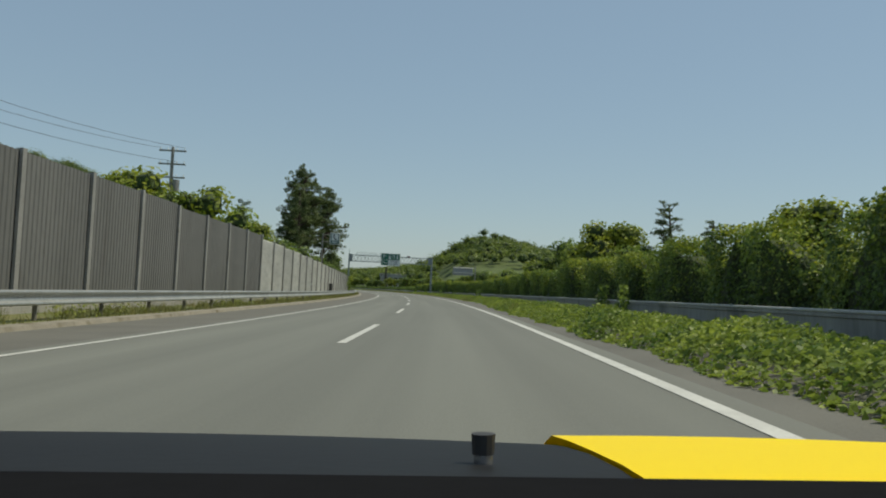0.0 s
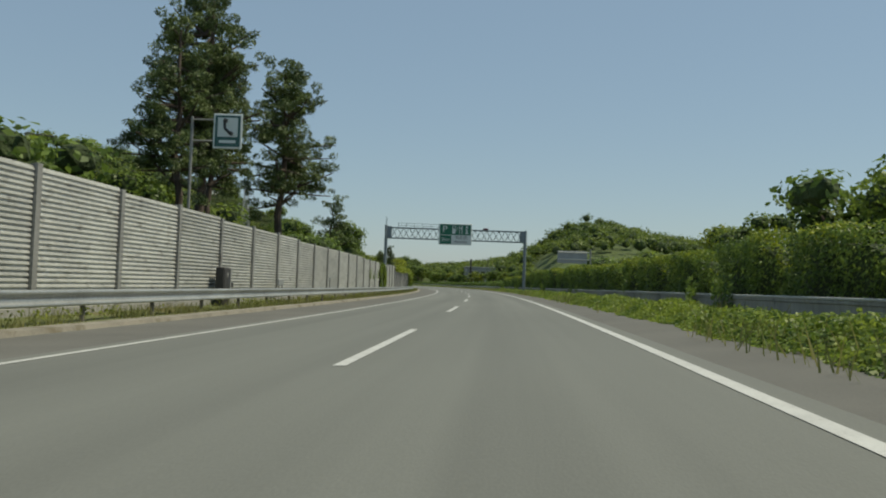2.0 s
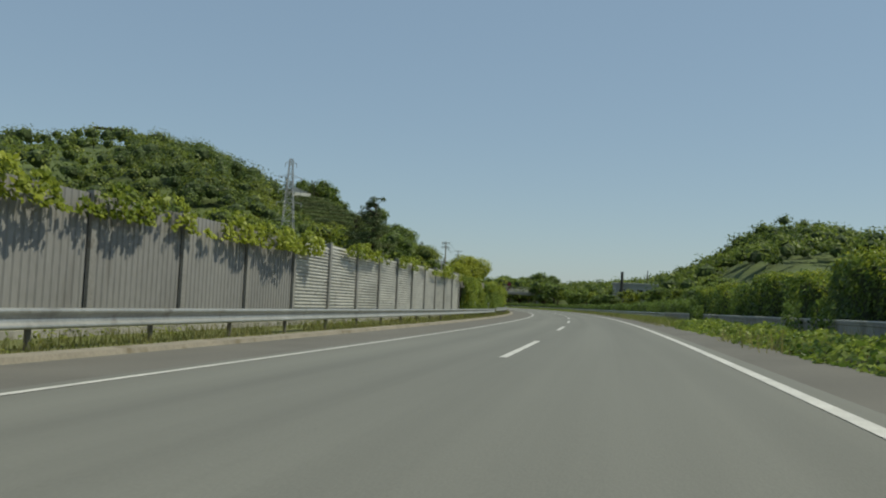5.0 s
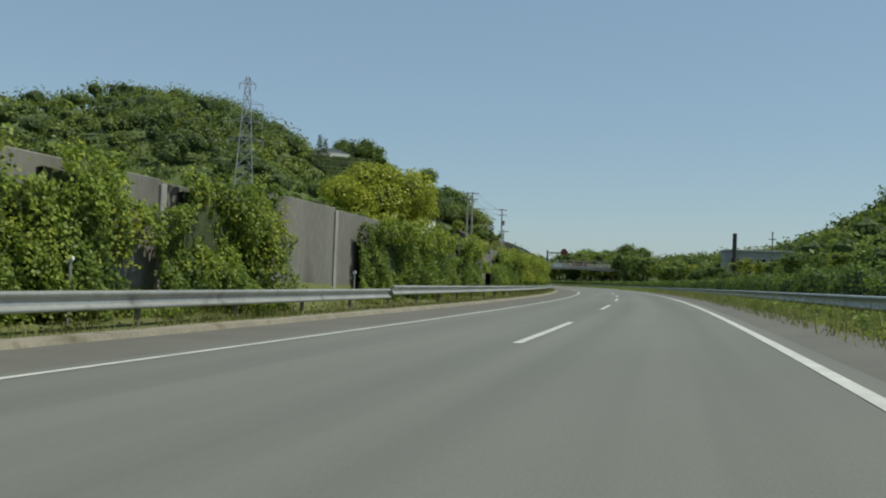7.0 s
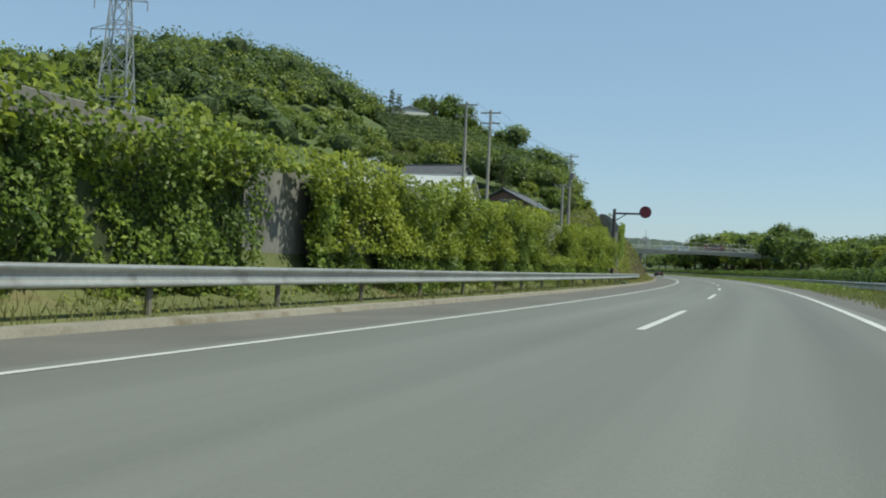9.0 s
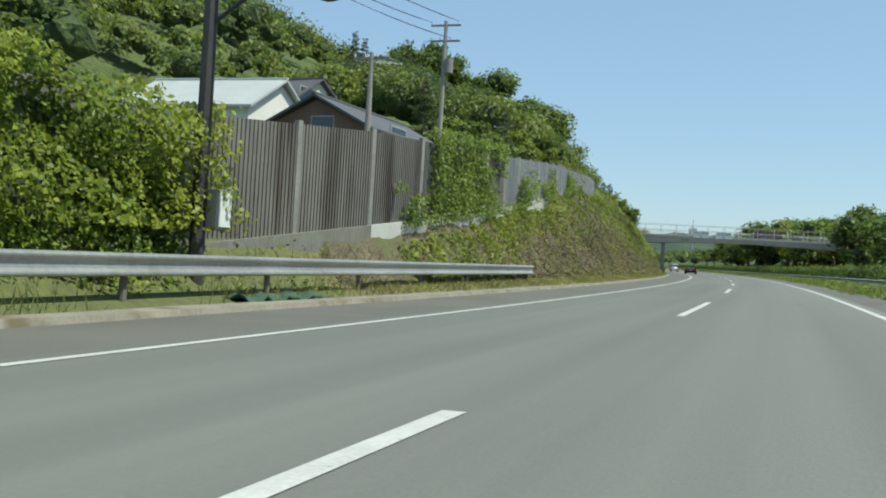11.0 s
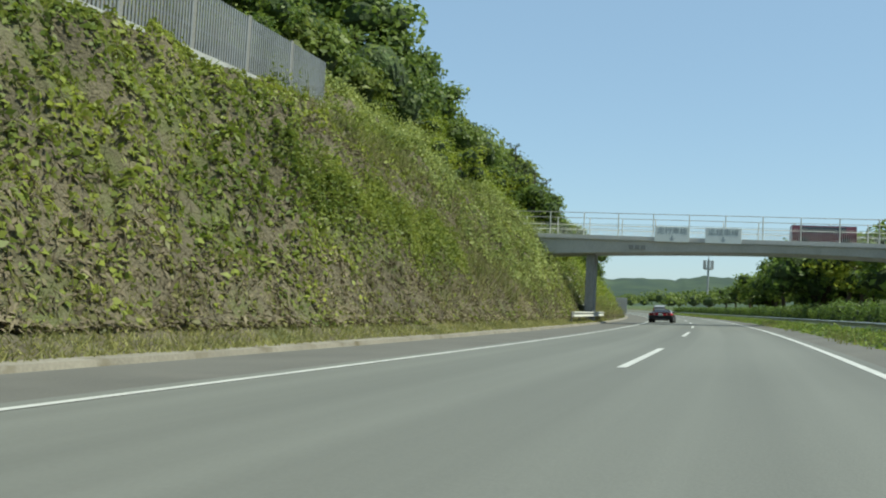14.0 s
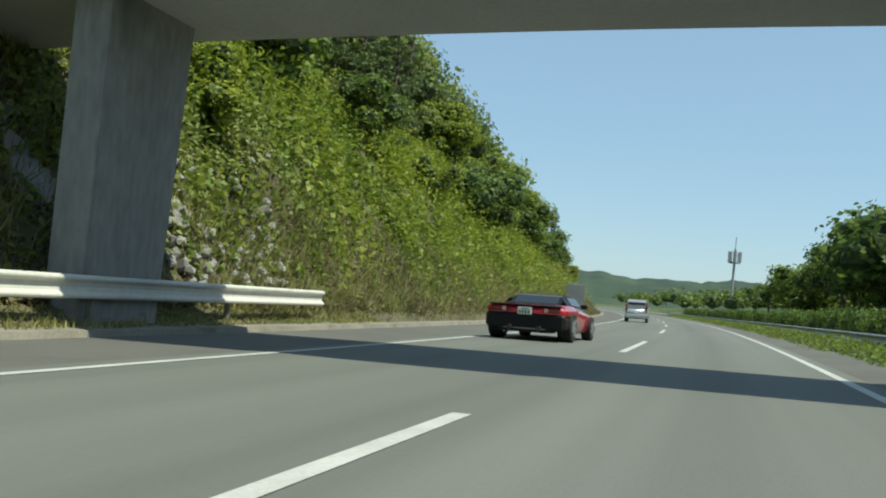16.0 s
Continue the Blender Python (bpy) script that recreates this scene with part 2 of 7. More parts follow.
GROUNDCOVER = leaf_mat("low ground cover", (0.075, 0.138, 0.026), (0.330, 0.400, 0.068), 0.8)
OLIVE = leaf_mat("olive scrub leaves", (0.094, 0.104, 0.033), (0.280, 0.266, 0.095), 0.6)
TURF = leaf_mat("short bank turf", (0.185, 0.190, 0.062), (0.420, 0.400, 0.150), 0.5)
BUSH = leaf_mat("bank shrub leaves", (0.110, 0.155, 0.030), (0.350, 0.385, 0.075), 0.3)
DRY = leaf_mat("dry grass and twigs", (0.098, 0.081, 0.054), (0.272, 0.227, 0.147), 0.3, through=0.2, rough=0.8)
MATTED = mat("matted dry growth", (0.118, 0.102, 0.063), 0.95, dark=0.5, light=1.5, fine=11, broad=0.9, bump=0.9, bump_size=0.12, stain=(0.098, 0.112, 0.037, 0.55, 0.5))
GRASS = leaf_mat("verge grass", (0.116, 0.147, 0.034), (0.312, 0.286, 0.111), 0.5)
BROADLEAF = leaf_mat("broad leaves", (0.060, 0.108, 0.024), (0.240, 0.318, 0.052), 0.16)
SPRING = leaf_mat("young yellow green leaves", (0.150, 0.200, 0.024), (0.46, 0.485, 0.060), 0.5, through=0.45)
# pale green, whitened further: glossy leaf reflections are in the colour
PALE_LEAF = leaf_mat("pale shrub leaves with painted gloss", (0.165, 0.215, 0.062), (0.47, 0.51, 0.170), 0.4)
FRESH = leaf_mat("fresh yellow green leaves", (0.115, 0.170, 0.021), (0.37, 0.41, 0.052), 0.3)
NEEDLES = leaf_mat("pine needles", (0.055, 0.088, 0.034), (0.175, 0.220, 0.068), 0.4, through=0.15)
FOREST = leaf_mat("hill woodland", (0.056, 0.096, 0.026), (0.230, 0.290, 0.054), 0.045)
FOREST_PALE = leaf_mat("yellow green woodland", (0.085, 0.120, 0.026), (0.27, 0.315, 0.055), 0.08)
FOREST_DEEP = leaf_mat("dark evergreen woodland", (0.036, 0.068, 0.024), (0.140, 0.195, 0.048), 0.08)
# dark green for crown cores: the shade between leaves is in the colour
CROWN_CORE = mat("shade-toned crown core", (0.042, 0.064, 0.019), 0.95, dark=0.45, light=1.7, fine=2.2, broad=0.6, bump=1.0, bump_size=0.4)
# grey-blue is mixed into both greens, standing in for distance haze
HAZY_FOREST = leaf_mat("haze-paled far woodland", (0.062, 0.093, 0.062), (0.132, 0.178, 0.085), 0.02)
RED_PAINT = mat("red car paint", (0.36, 0.007, 0.020), 0.25, 0.0, dark=0.92, light=1.05, fine=3, broad=0.8, bump=0, coat=0.8)
BLACK_PLASTIC = mat("black trim", (0.010, 0.010, 0.011), 0.5, gloss=0.25, dark=0.8, light=1.2, fine=30, broad=3, bump=0.05)
TYRE = mat("tyre rubber", (0.014, 0.014, 0.014), 0.85, dark=0.7, light=1.3, fine=30, broad=3, bump=0.2)
ALLOY = mat("polished alloy", (0.62, 0.62, 0.62), 0.25, 0.9, dark=0.85, light=1.1, bump=0)
SILVER_PAINT = mat("silver car paint", (0.42, 0.43, 0.45), 0.3, 0.5, dark=0.95, light=1.05, fine=3, broad=0.8, bump=0, coat=0.6)
WHITE_PAINT = mat("white plate", (0.75, 0.75, 0.73), 0.4, dark=0.95, light=1.03, bump=0)
TAIL_RED = mat("tail lamp red", (0.16, 0.008, 0.012), 0.2, dark=0.85, light=1.15, bump=0, coat=0.8)
LAMP_PALE = mat("lamp pink lens", (0.65, 0.36, 0.32), 0.2, dark=0.9, light=1.1, bump=0, coat=0.8)
MAROON = mat("maroon paint", (0.075, 0.012, 0.022), 0.4, dark=0.9, light=1.1, bump=0, coat=0.4)
YELLOW_PAINT = mat("yellow car paint", (0.84, 0.61, 0.0), 0.5, dark=0.97, light=1.02, fine=3, broad=0.8, bump=0, gloss=0.2)
COWL_BLACK = mat("matt black bonnet", (0.010, 0.010, 0.011), 0.6, gloss=0.15, dark=0.8, light=1.2, fine=40, broad=2, bump=0.05)
COWL_DULL = mat("dull black scuttle", (0.008, 0.008, 0.009), 0.95, gloss=0.04, dark=0.8, light=1.2, fine=40, broad=2, bump=0.05)
GLASS = glass_mat("dark window glass")
WALL_WHITE = mat("white plaster", (0.68, 0.67, 0.62), 0.85, dark=0.85, light=1.06, fine=8, broad=0.6, bump=0.1, stain=(0.4, 0.38, 0.33, 0.6, 0.62))
WALL_GREY = mat("grey render", (0.34, 0.35, 0.345), 0.85, dark=0.85, light=1.1, fine=8, broad=0.6, bump=0.1)
WALL_BROWN = mat("brown timber wall", (0.17, 0.10, 0.075), 0.85, dark=0.75, light=1.2, fine=10, broad=1, bump=0.2, stretch=(1, 1, 0.2))
ROOF_TILE = mat("dark roof tiles", (0.085, 0.085, 0.09), 0.6, dark=0.7, light=1.25, fine=12, broad=1, bump=0.3)
ROOF_PALE = mat("pale metal roof", (0.47, 0.49, 0.47), 0.5, 0.2, dark=0.85, light=1.1, fine=6, broad=0.6, bump=0.1)


# ---- tools for building ----
rng = np.random.default_rng(7)


def mesh_of(bm, name, material, smooth=False):
    me = bpy.data.meshes.new(name)
    bmesh.ops.recalc_face_normals(bm, faces=bm.faces)
    bm.to_mesh(me)
    bm.free()
    me.materials.append(material)
    if smooth:
        me.polygons.foreach_set("use_smooth", [True] * len(me.polygons))
    return me


def part(name, bm, material, parent, label="", m=None, smooth=False):
    """One mesh object under a thing or a part. bm: a bmesh, or a mesh that is shared."""
    me = bm if isinstance(bm, bpy.types.Mesh) else mesh_of(bm, name, material, smooth)
    ob = new(name, me)
    ob.parent = parent
    if m is not None:
        ob.matrix_basis = m
    return tagged(ob, label)


def thing(name, m, label, category, group="", kind=""):
    ob = new(name)
    ob.empty_display_size = 0.2
    ob.matrix_basis = m
    return tagged(ob, label, category, group, kind)


def setting(name, bm, material, label, category="structure", kind="structure", smooth=False):
    ob = new(name, mesh_of(bm, name, material, smooth))
    return tagged(ob, label, category, "", kind)


def box(bm, x0, x1, y0, y1, z0, z1, bevel=0.0):
    r = bmesh.ops.create_cube(bm, size=1)
    vs = r["verts"]
    for v in vs:
        v.co = Vector(((x0 + x1) / 2 + v.co.x * (x1 - x0), (y0 + y1) / 2 + v.co.y * (y1 - y0), (z0 + z1) / 2 + v.co.z * (z1 - z0)))
    if bevel:
        es = list({e for v in vs for e in v.link_edges})
        bmesh.ops.bevel(bm, geom=es, offset=bevel, segments=1, affect="EDGES")
    return bm


def a_box(*a, bevel=0.0):
    return box(bmesh.new(), *a, bevel=bevel)


def tube(bm, a, b, r0, r1=None, n=8, caps=True):
    a, b = Vector(a), Vector(b)
    r1 = r0 if r1 is None else r1
    d = (b - a).normalized()
    side = d.orthogonal().normalized()
    up = d.cross(side)
    rings = []
    for c, r in ((a, r0), (b, r1)):
        rings.append([bm.verts.new(c + (side * math.cos(2 * math.pi * i / n) + up * math.sin(2 * math.pi * i / n)) * r) for i in range(n)])
    for i in range(n):
        bm.faces.new((rings[0][i], rings[0][(i + 1) % n], rings[1][(i + 1) % n], rings[1][i]))
    if caps:
        bm.faces.new(rings[0][::-1])
        bm.faces.new(rings[1])
    return bm


def a_tube(a, b, r0, r1=None, n=8):
    return tube(bmesh.new(), a, b, r0, r1, n)


def extrude_outline(bm, outline, y0, y1):
    """A closed outline in x and z, drawn out along y."""
    rows = [[bm.verts.new((x, y, z)) for x, z in outline] for y in (y0, y1)]
    k = len(outline)
    for i in range(k):
        bm.faces.new((rows[0][i], rows[0][(i + 1) % k], rows[1][(i + 1) % k], rows[1][i]))
    bm.faces.new(rows[0][::-1])
    bm.faces.new(rows[1])
    return bm


def along(a, b):
    """A pose at a, its y axis towards b on the level."""
    d = b - a
    return Matrix.Translation(a) @ pose(0, 0, 0, 0, 0, math.degrees(math.atan2(-d.x, d.y)))


def under(parent, m):
    return parent.matrix_basis.inverted() @ m


def strip(stations, offsets, height):
    """A sheet over the plan: rows at the stations, columns at the offsets, height(s, u)."""
    bm = bmesh.new()
    rows = [[bm.verts.new(at(s, u, height(s, u))) for u in offsets] for s in stations]
    for a, b in zip(rows, rows[1:]):
        for i in range(len(offsets) - 1):
            bm.faces.new((a[i], a[i + 1], b[i + 1], b[i]))
    return bm


def stations(a, b, step):
    k = max(1, round((b - a) / step))
    return [a + (b - a) * i / k for i in range(k + 1)]


AT_S = np.arange(-400.0, 1700.0, 2.0)
AT_P = np.array([at(s, 0) for s in AT_S])
AT_R = np.array([at(s, 1) - at(s, 0) for s in AT_S])


def places(s, u, z):
    """The places of many stations and offsets at once."""
    p = np.stack([np.interp(s, AT_S, AT_P[:, k]) + u * np.interp(s, AT_S, AT_R[:, k]) for k in range(3)], -1)
    p[:, 2] = z + fall(u)
    return p


def leaf_mesh(name, at_points, normals, length, width, material, spread=0.6):
    """Many small leaves as one mesh: a pointed blade each, facing roughly along its normal."""
    k = len(at_points)
    nrm = normals + rng.normal(0, spread, (k, 3))
    nrm /= np.linalg.norm(nrm, axis=1)[:, None] + 1e-9
    t = np.cross(nrm, rng.normal(0, 1, (k, 3)))
    t /= np.linalg.norm(t, axis=1)[:, None] + 1e-9
    b = np.cross(nrm, t)
    ln, wd = np.broadcast_to(length, (k,))[:, None] / 2, np.broadcast_to(width, (k,))[:, None] / 2
    bend = nrm * ln * 0.25
    v = np.stack([at_points - t * ln - bend, at_points + b * wd, at_points + t * ln - bend, at_points - b * wd], 1).reshape(-1, 3)
    me = bpy.data.meshes.new(name)
    me.vertices.add(4 * k)
    me.vertices.foreach_set("co", v.astype(np.float32).ravel())
    me.loops.add(4 * k)
    me.loops.foreach_set("vertex_index", np.arange(4 * k, dtype=np.int32))
    me.polygons.add(k)
    me.polygons.foreach_set("loop_start", np.arange(0, 4 * k, 4, dtype=np.int32))
    me.update(calc_edges=True)
    me.materials.append(material)
    return me


def blades(name, roots, height, width, material, lean=0.35):
    """Grass: a thin upright blade from each root."""
    k = len(roots)
    up = np.stack([rng.normal(0, lean, k), rng.normal(0, lean, k), np.ones(k)], -1)
    h = np.broadcast_to(height, (k,))[:, None]
    turn = rng.uniform(0, 2 * np.pi, k)
    side = np.stack([np.cos(turn), np.sin(turn), np.zeros(k)], -1) * np.broadcast_to(width, (k,))[:, None] / 2
    tip = roots + up * h
    v = np.stack([roots - side, roots + side, tip + side * 0.15, tip - side * 0.15], 1).reshape(-1, 3)
    me = bpy.data.meshes.new(name)
    me.vertices.add(4 * k)
    me.vertices.foreach_set("co", v.astype(np.float32).ravel())
    me.loops.add(4 * k)
    me.loops.foreach_set("vertex_index", np.arange(4 * k, dtype=np.int32))
    me.polygons.add(k)
    me.polygons.foreach_set("loop_start", np.arange(0, 4 * k, 4, dtype=np.int32))
    me.update(calc_edges=True)
    me.materials.append(material)
    return me


def wave(x, y, seed=0.0):
    """Smooth unevenness of about -1 to 1 over the plan, for many points at once."""
    return (np.sin(x * 1.0 + 1.7 * seed + 1.3 * np.sin(y * 0.7 + seed)) + np.sin(y * 1.37 + 2.1 * seed + 1.1 * np.sin(x * 0.53)) + 0.6 * np.sin(x * 2.9 + y * 2.3 + seed) + 0.4 * np.sin(x * 5.7 - y * 4.9)) / 2.4


# ---- the ground ----
LEFT_AT = [6.9, 8.6, 9.4, 12, 18, 30, 45, 60, 75, 106, 139, 180, 250, 400]
L_START = [0.05, 0.15, 1.2, 1.5, 2, 3, 4.5, 6, 7, 10, 15, 22, 34, 34]
L_215 = [0.05, 0.2, 1.5, 2, 2.4, 3, 3.6, 4.4, 5.5, 8, 12, 18, 30, 35]
L_300 = [0.05, 0.4, 2.6, 2.8, 3, 3.4, 4, 5, 5.5, 6, 7, 18, 28, 30]
L_350 = [0.05, 0.9, 2.2, 3.0, 3.4, 4, 4.5, 5.5, 7, 9, 13, 24, 32, 32]
L_374 = [0.05, 1.6, 2.75, 4, 4.6, 5, 5.5, 6.5, 9, 12, 18, 28, 34, 34]
L_405 = [0.05, 1.8, 2.6, 5.7, 7.4, 7.6, 9.5, 12.5, 18, 20, 25, 33, 37, 36]
L_440 = [0.05, 1.6, 2.4, 5.7, 10.9, 14.8, 18, 20.5, 30, 35, 34, 37, 39, 36]
L_480 = [0.05, 1.6, 2.4, 5.6, 11.2, 16, 24, 28, 35.5, 47.5, 45, 43, 42, 36]
L_520 = [0.05, 1.6, 2.4, 5.5, 10.6, 18, 28.5, 33, 38, 53, 56, 51, 47, 36]
L_560 = [0.05, 1.6, 2.4, 5.4, 10, 20, 33, 36.5, 40, 58, 63.5, 58, 52, 38]
L_620 = [0.05, 1.2, 1.8, 4.0, 8.5, 21, 28, 33, 40, 58, 71, 70, 60, 40]
L_720 = [0.05, 0.5, 0.8, 1.5, 3, 6, 9, 12, 15, 18, 20, 22, 22, 15]
L_END = [0.05, 0.3, 0.4, 0.6, 1, 2, 3, 4, 5, 6, 7, 8, 8, 8]
LEFT_S = [-60, 150, 215, 300, 350, 374, 405, 440, 480, 520, 560, 620, 720, 900]
LEFT_Z = np.array([L_START, L_START, L_215, L_300, L_350, L_374, L_405, L_440, L_480, L_520, L_560, L_620, L_720, L_END])
# the foot of the slope stays low as far as the guardrail
LEFT_AT.insert(1, 7.8)
LEFT_Z = np.insert(LEFT_Z, 1, LEFT_Z[:, 0] + 0.25 * (LEFT_Z[:, 1] - LEFT_Z[:, 0]), axis=1)
RIGHT_AT = [4.5, 7.0, 9.0, 19.5, 22, 30, 40, 50, 75, 100, 140, 200, 400]
R_START = [0.02, 0.08, 0.0, 0.0, 0.4, 0.8, 1.0, 1.2, 1.2, 1.2, 1.2, 1.2, 1]
R_300 = [0.02, 0.08, 0.0, 0.0, 0.4, 0.6, 0.8, 1, 1.5, 2, 2, 2, 2]
R_330 = [0.02, 0.08, 0.0, 0.0, 0.4, 1.5, 5, 8, 7, 5, 4, 3, 2]
R_360 = [0.02, 0.08, 0.0, 0.0, 0.4, 1.0, 4.5, 12, 12, 9, 6, 4, 3]
R_390 = [0.02, 0.08, 0.0, 0.0, 0.4, 0.8, 2.5, 8, 17.5, 14, 10, 6, 3]
R_425 = [0.02, 0.08, 0.0, 0.0, 0.5, 1.2, 1.6, 3.5, 20, 18, 12, 8, 4]
R_460 = [0.02, 0.08, 0.0, 0.0, 0.6, 1.6, 2.0, 3.0, 11, 26, 19, 10, 5]
R_500 = [0.02, 0.08, 0.0, 0.0, 0.8, 2.0, 3.0, 3.5, 5, 17, 21, 12, 5]
R_560 = [0.02, 0.08, 0.0, 0.0, 1.0, 2.5, 4, 5, 5, 6, 16, 12, 4]
R_720 = [0.02, 0.08, 0.0, 0.0, 0.6, 1.2, 1.6, 2, 3, 4, 5, 5, 3]
RIGHT_S = [-60, 260, 300, 330, 360, 390, 425, 460, 500, 560, 720, 900]
RIGHT_Z = np.array([R_START, R_START, R_300, R_330, R_360, R_390, R_425, R_460, R_500, R_560, R_720, R_START])


def ground_z(s, u):
    """The height of the ground at many stations and offsets."""
    s, u = np.broadcast_arrays(np.asarray(s, float), np.asarray(u, float))
    shape = s.shape
    s, u = s.ravel(), u.ravel()
    out = np.zeros(len(s))
    for side, keys, grid, table in ((u < -6.9, LEFT_S, LEFT_AT, LEFT_Z), (u > 4.5, RIGHT_S, RIGHT_AT, RIGHT_Z)):
        if side.any():
            ss, d = s[side], np.abs(u[side])
            i = np.clip(np.searchsorted(keys, ss) - 1, 0, len(keys) - 2)
            f = np.clip((ss - np.array(keys)[i]) / (np.array(keys)[i + 1] - np.array(keys)[i]), 0, 1)
            cols = np.stack([np.interp(d, grid, row) for row in table])
            j = np.arange(len(ss))
            z = cols[i, j] * (1 - f) + cols[i + 1, j] * f
            rough = np.clip((z - 0.4) / 3, 0, 1) * 0.35 * wave(ss * 0.9, d * 0.9, 2.0) + np.clip((z - 6) / 20, 0, 1) * 1.6 * wave(ss * 0.07, d * 0.08, 5.0)
            rough = rough + 0.32 * np.clip((z - 1.5) / 2, 0, 1) * wave(ss * 0.42, d * 0.5, 7.0)
            out[side] = z + rough
    return out.reshape(shape)


def gz(s, u):
    return float(ground_z(s, u))


GROUND_S = [-400, -200, -100] + stations(-60, 760, 4) + [820, 900, 1000, 1200, 1650]
GROUND_U = [-400, -320, -250, -210, -180, -158, -139, -122, -106, -90, -75, -67, -60, -52, -45, -37, -30, -26, -22, -18, -16, -14, -12, -10.6, -9.4, -8.9, -8.6, -7.8, -6.9, -6.3, 4.3, 4.6, 5.4, 6.2, 7.0, 9.0, 19.5, 22, 26, 30, 40, 50, 62, 75, 88, 100, 120, 140, 170, 200, 300, 400]
_table = {}
for _s in GROUND_S:
    _table[_s] = ground_z(np.full(len(GROUND_U), float(_s)), np.array(GROUND_U, float))
_index = {u: i for i, u in enumerate(GROUND_U)}
ground = setting("ground", strip(GROUND_S, GROUND_U, lambda s, u: float(_table[s][_index[u]]) - (0.03 if -6.9 < u < 4.6 or 8.9 < u < 19.6 else 0.45 if 359 < s < 636 and -18.5 < u < -7 else 0.0)), MEADOW, "rough green and brown turf rising to wooded slopes", "ground", smooth=True)
ground.data.materials.append(FOREST_FLOOR)
for _f in ground.data.polygons:
    _i = _f.index % (len(GROUND_U) - 1)
    _s = GROUND_S[_f.index // (len(GROUND_U) - 1)]
    if GROUND_U[_i] >= 22 or GROUND_U[_i + 1] <= (-9.4 if _s < 240 else -45 if _s < 380 else -18):
        _f.material_index = 1
_bm = bmesh.new()
_c = [_bm.verts.new((math.cos(a) * 4200 - 40, math.sin(a) * 4200 + 350, -5.0)) for a in np.arange(0, 2 * math.pi, math.pi / 16)]
_bm.faces.new(_c)
setting("ground_far", _bm, MEADOW, "flat green land reaching to the horizon", "ground")

# ---- the road ----
ROAD_S = [-300, -150] + stations(-60, 760, 5) + [850, 950]
road = setting("road", strip(ROAD_S, [-3.95, -1.8, 0, 1.8, 3.95], lambda s, u: 0.0), ASPHALT, "grey worn asphalt carriageway of a motorway", "road")


def plan_coordinates(ob, us, ss):
    """Offsets and stations of a sheet as its map for worn lanes."""
    layer = ob.data.uv_layers.new(name="plan")
    k = len(us)
    for loop in ob.data.loops:
        i = loop.vertex_index
        layer.data[loop.index].uv = (us[i % k], ss[i // k])


plan_coordinates(road, [-3.95, -1.8, 0, 1.8, 3.95], ROAD_S)
setting("shoulder_left", strip(ROAD_S, [-6.45, -3.95], lambda s, u: -0.004 if u > -5 else -0.02), SHOULDER, "darker patched asphalt hard shoulder", "road")
setting("shoulder_right", strip(ROAD_S, [3.95, 4.6, 5.2], lambda s, u: -0.004 if u < 4 else 0.04 if u < 5 else 0.065), SHOULDER, "narrow dark asphalt margin beside the median", "road")
road_opposite = setting("road_opposite", strip(ROAD_S, [9.3, 18.9], lambda s, u: 0.02), ASPHALT, "grey asphalt of the opposite carriageway", "road")
plan_coordinates(road_opposite, [9.3, 18.9], ROAD_S)


def ribbon(name, s0, s1, u, width, label):
    half = width / 2
    return setting(name, strip(stations(s0, s1, 4), [u - half, u + half], lambda s, u: 0.006), PAINT, label, "road marking")


ribbon("edge_line_left", -60, 760, -3.60, 0.135, "white painted edge line of the left lane")
ribbon("edge_line_right", -60, 760, 3.6, 0.16, "white painted edge line beside the median")
for _k in range(-3, 36):
    ribbon("lane_dash", 15.46 + 20 * _k, 15.46 + 20 * _k + 8, 0.0, 0.145, "white painted dash of the lane line")

# the pale kerb along the hard shoulder
_bm = bmesh.new()
_rows = []
for _s in stations(-60, 700, 2.0):
    _e = 0.05 * math.sin(_s * 1.9) + 0.04 * math.sin(_s * 0.73)
    _rows.append([_bm.verts.new(at(_s, u, z)) for u, z in ((-6.38 + _e * 0.3, -0.03), (-6.42 + _e * 0.3, 0.075), (-6.78 + _e, 0.095), (-6.95 + _e, 0.05), (-7.0 + _e, -0.05))])
for _a, _b in zip(_rows, _rows[1:]):
    for _i in range(4):
        _bm.faces.new((_a[_i], _a[_i + 1], _b[_i + 1], _b[_i]))
setting("kerb_left", _bm, KERB, "low tan concrete kerb with soil along its back", "kerb")


MEDIAN_TOP = 0.60


# ---- guard rails ----
def beam_mesh(length, material, name="beam"):
    """Two-wave steel beam, its face to +x, its middle at z = 0."""
    face = [(0.0, -0.175), (0.03, -0.172), (0.075, -0.155), (0.085, -0.13), (0.08, -0.105), (0.02, -0.06), (0.008, 0.0), (0.02, 0.06), (0.08, 0.105), (0.085, 0.13), (0.075, 0.155), (0.03, 0.172), (0.0, 0.175)]
    outline = face + [(x - 0.006, z) for x, z in face[::-1]]
    return mesh_of(extrude_outline(bmesh.new(), outline, -0.02, length + 0.02), name, material)


def rail_post_mesh(height, material):
    bm = a_tube((-0.10, 0, -0.4), (-0.10, 0, height), 0.057, n=8)
    box(bm, -0.06, 0.0, -0.05, 0.05, height - 0.28, height - 0.06)
    return mesh_of(bm, "post", material)


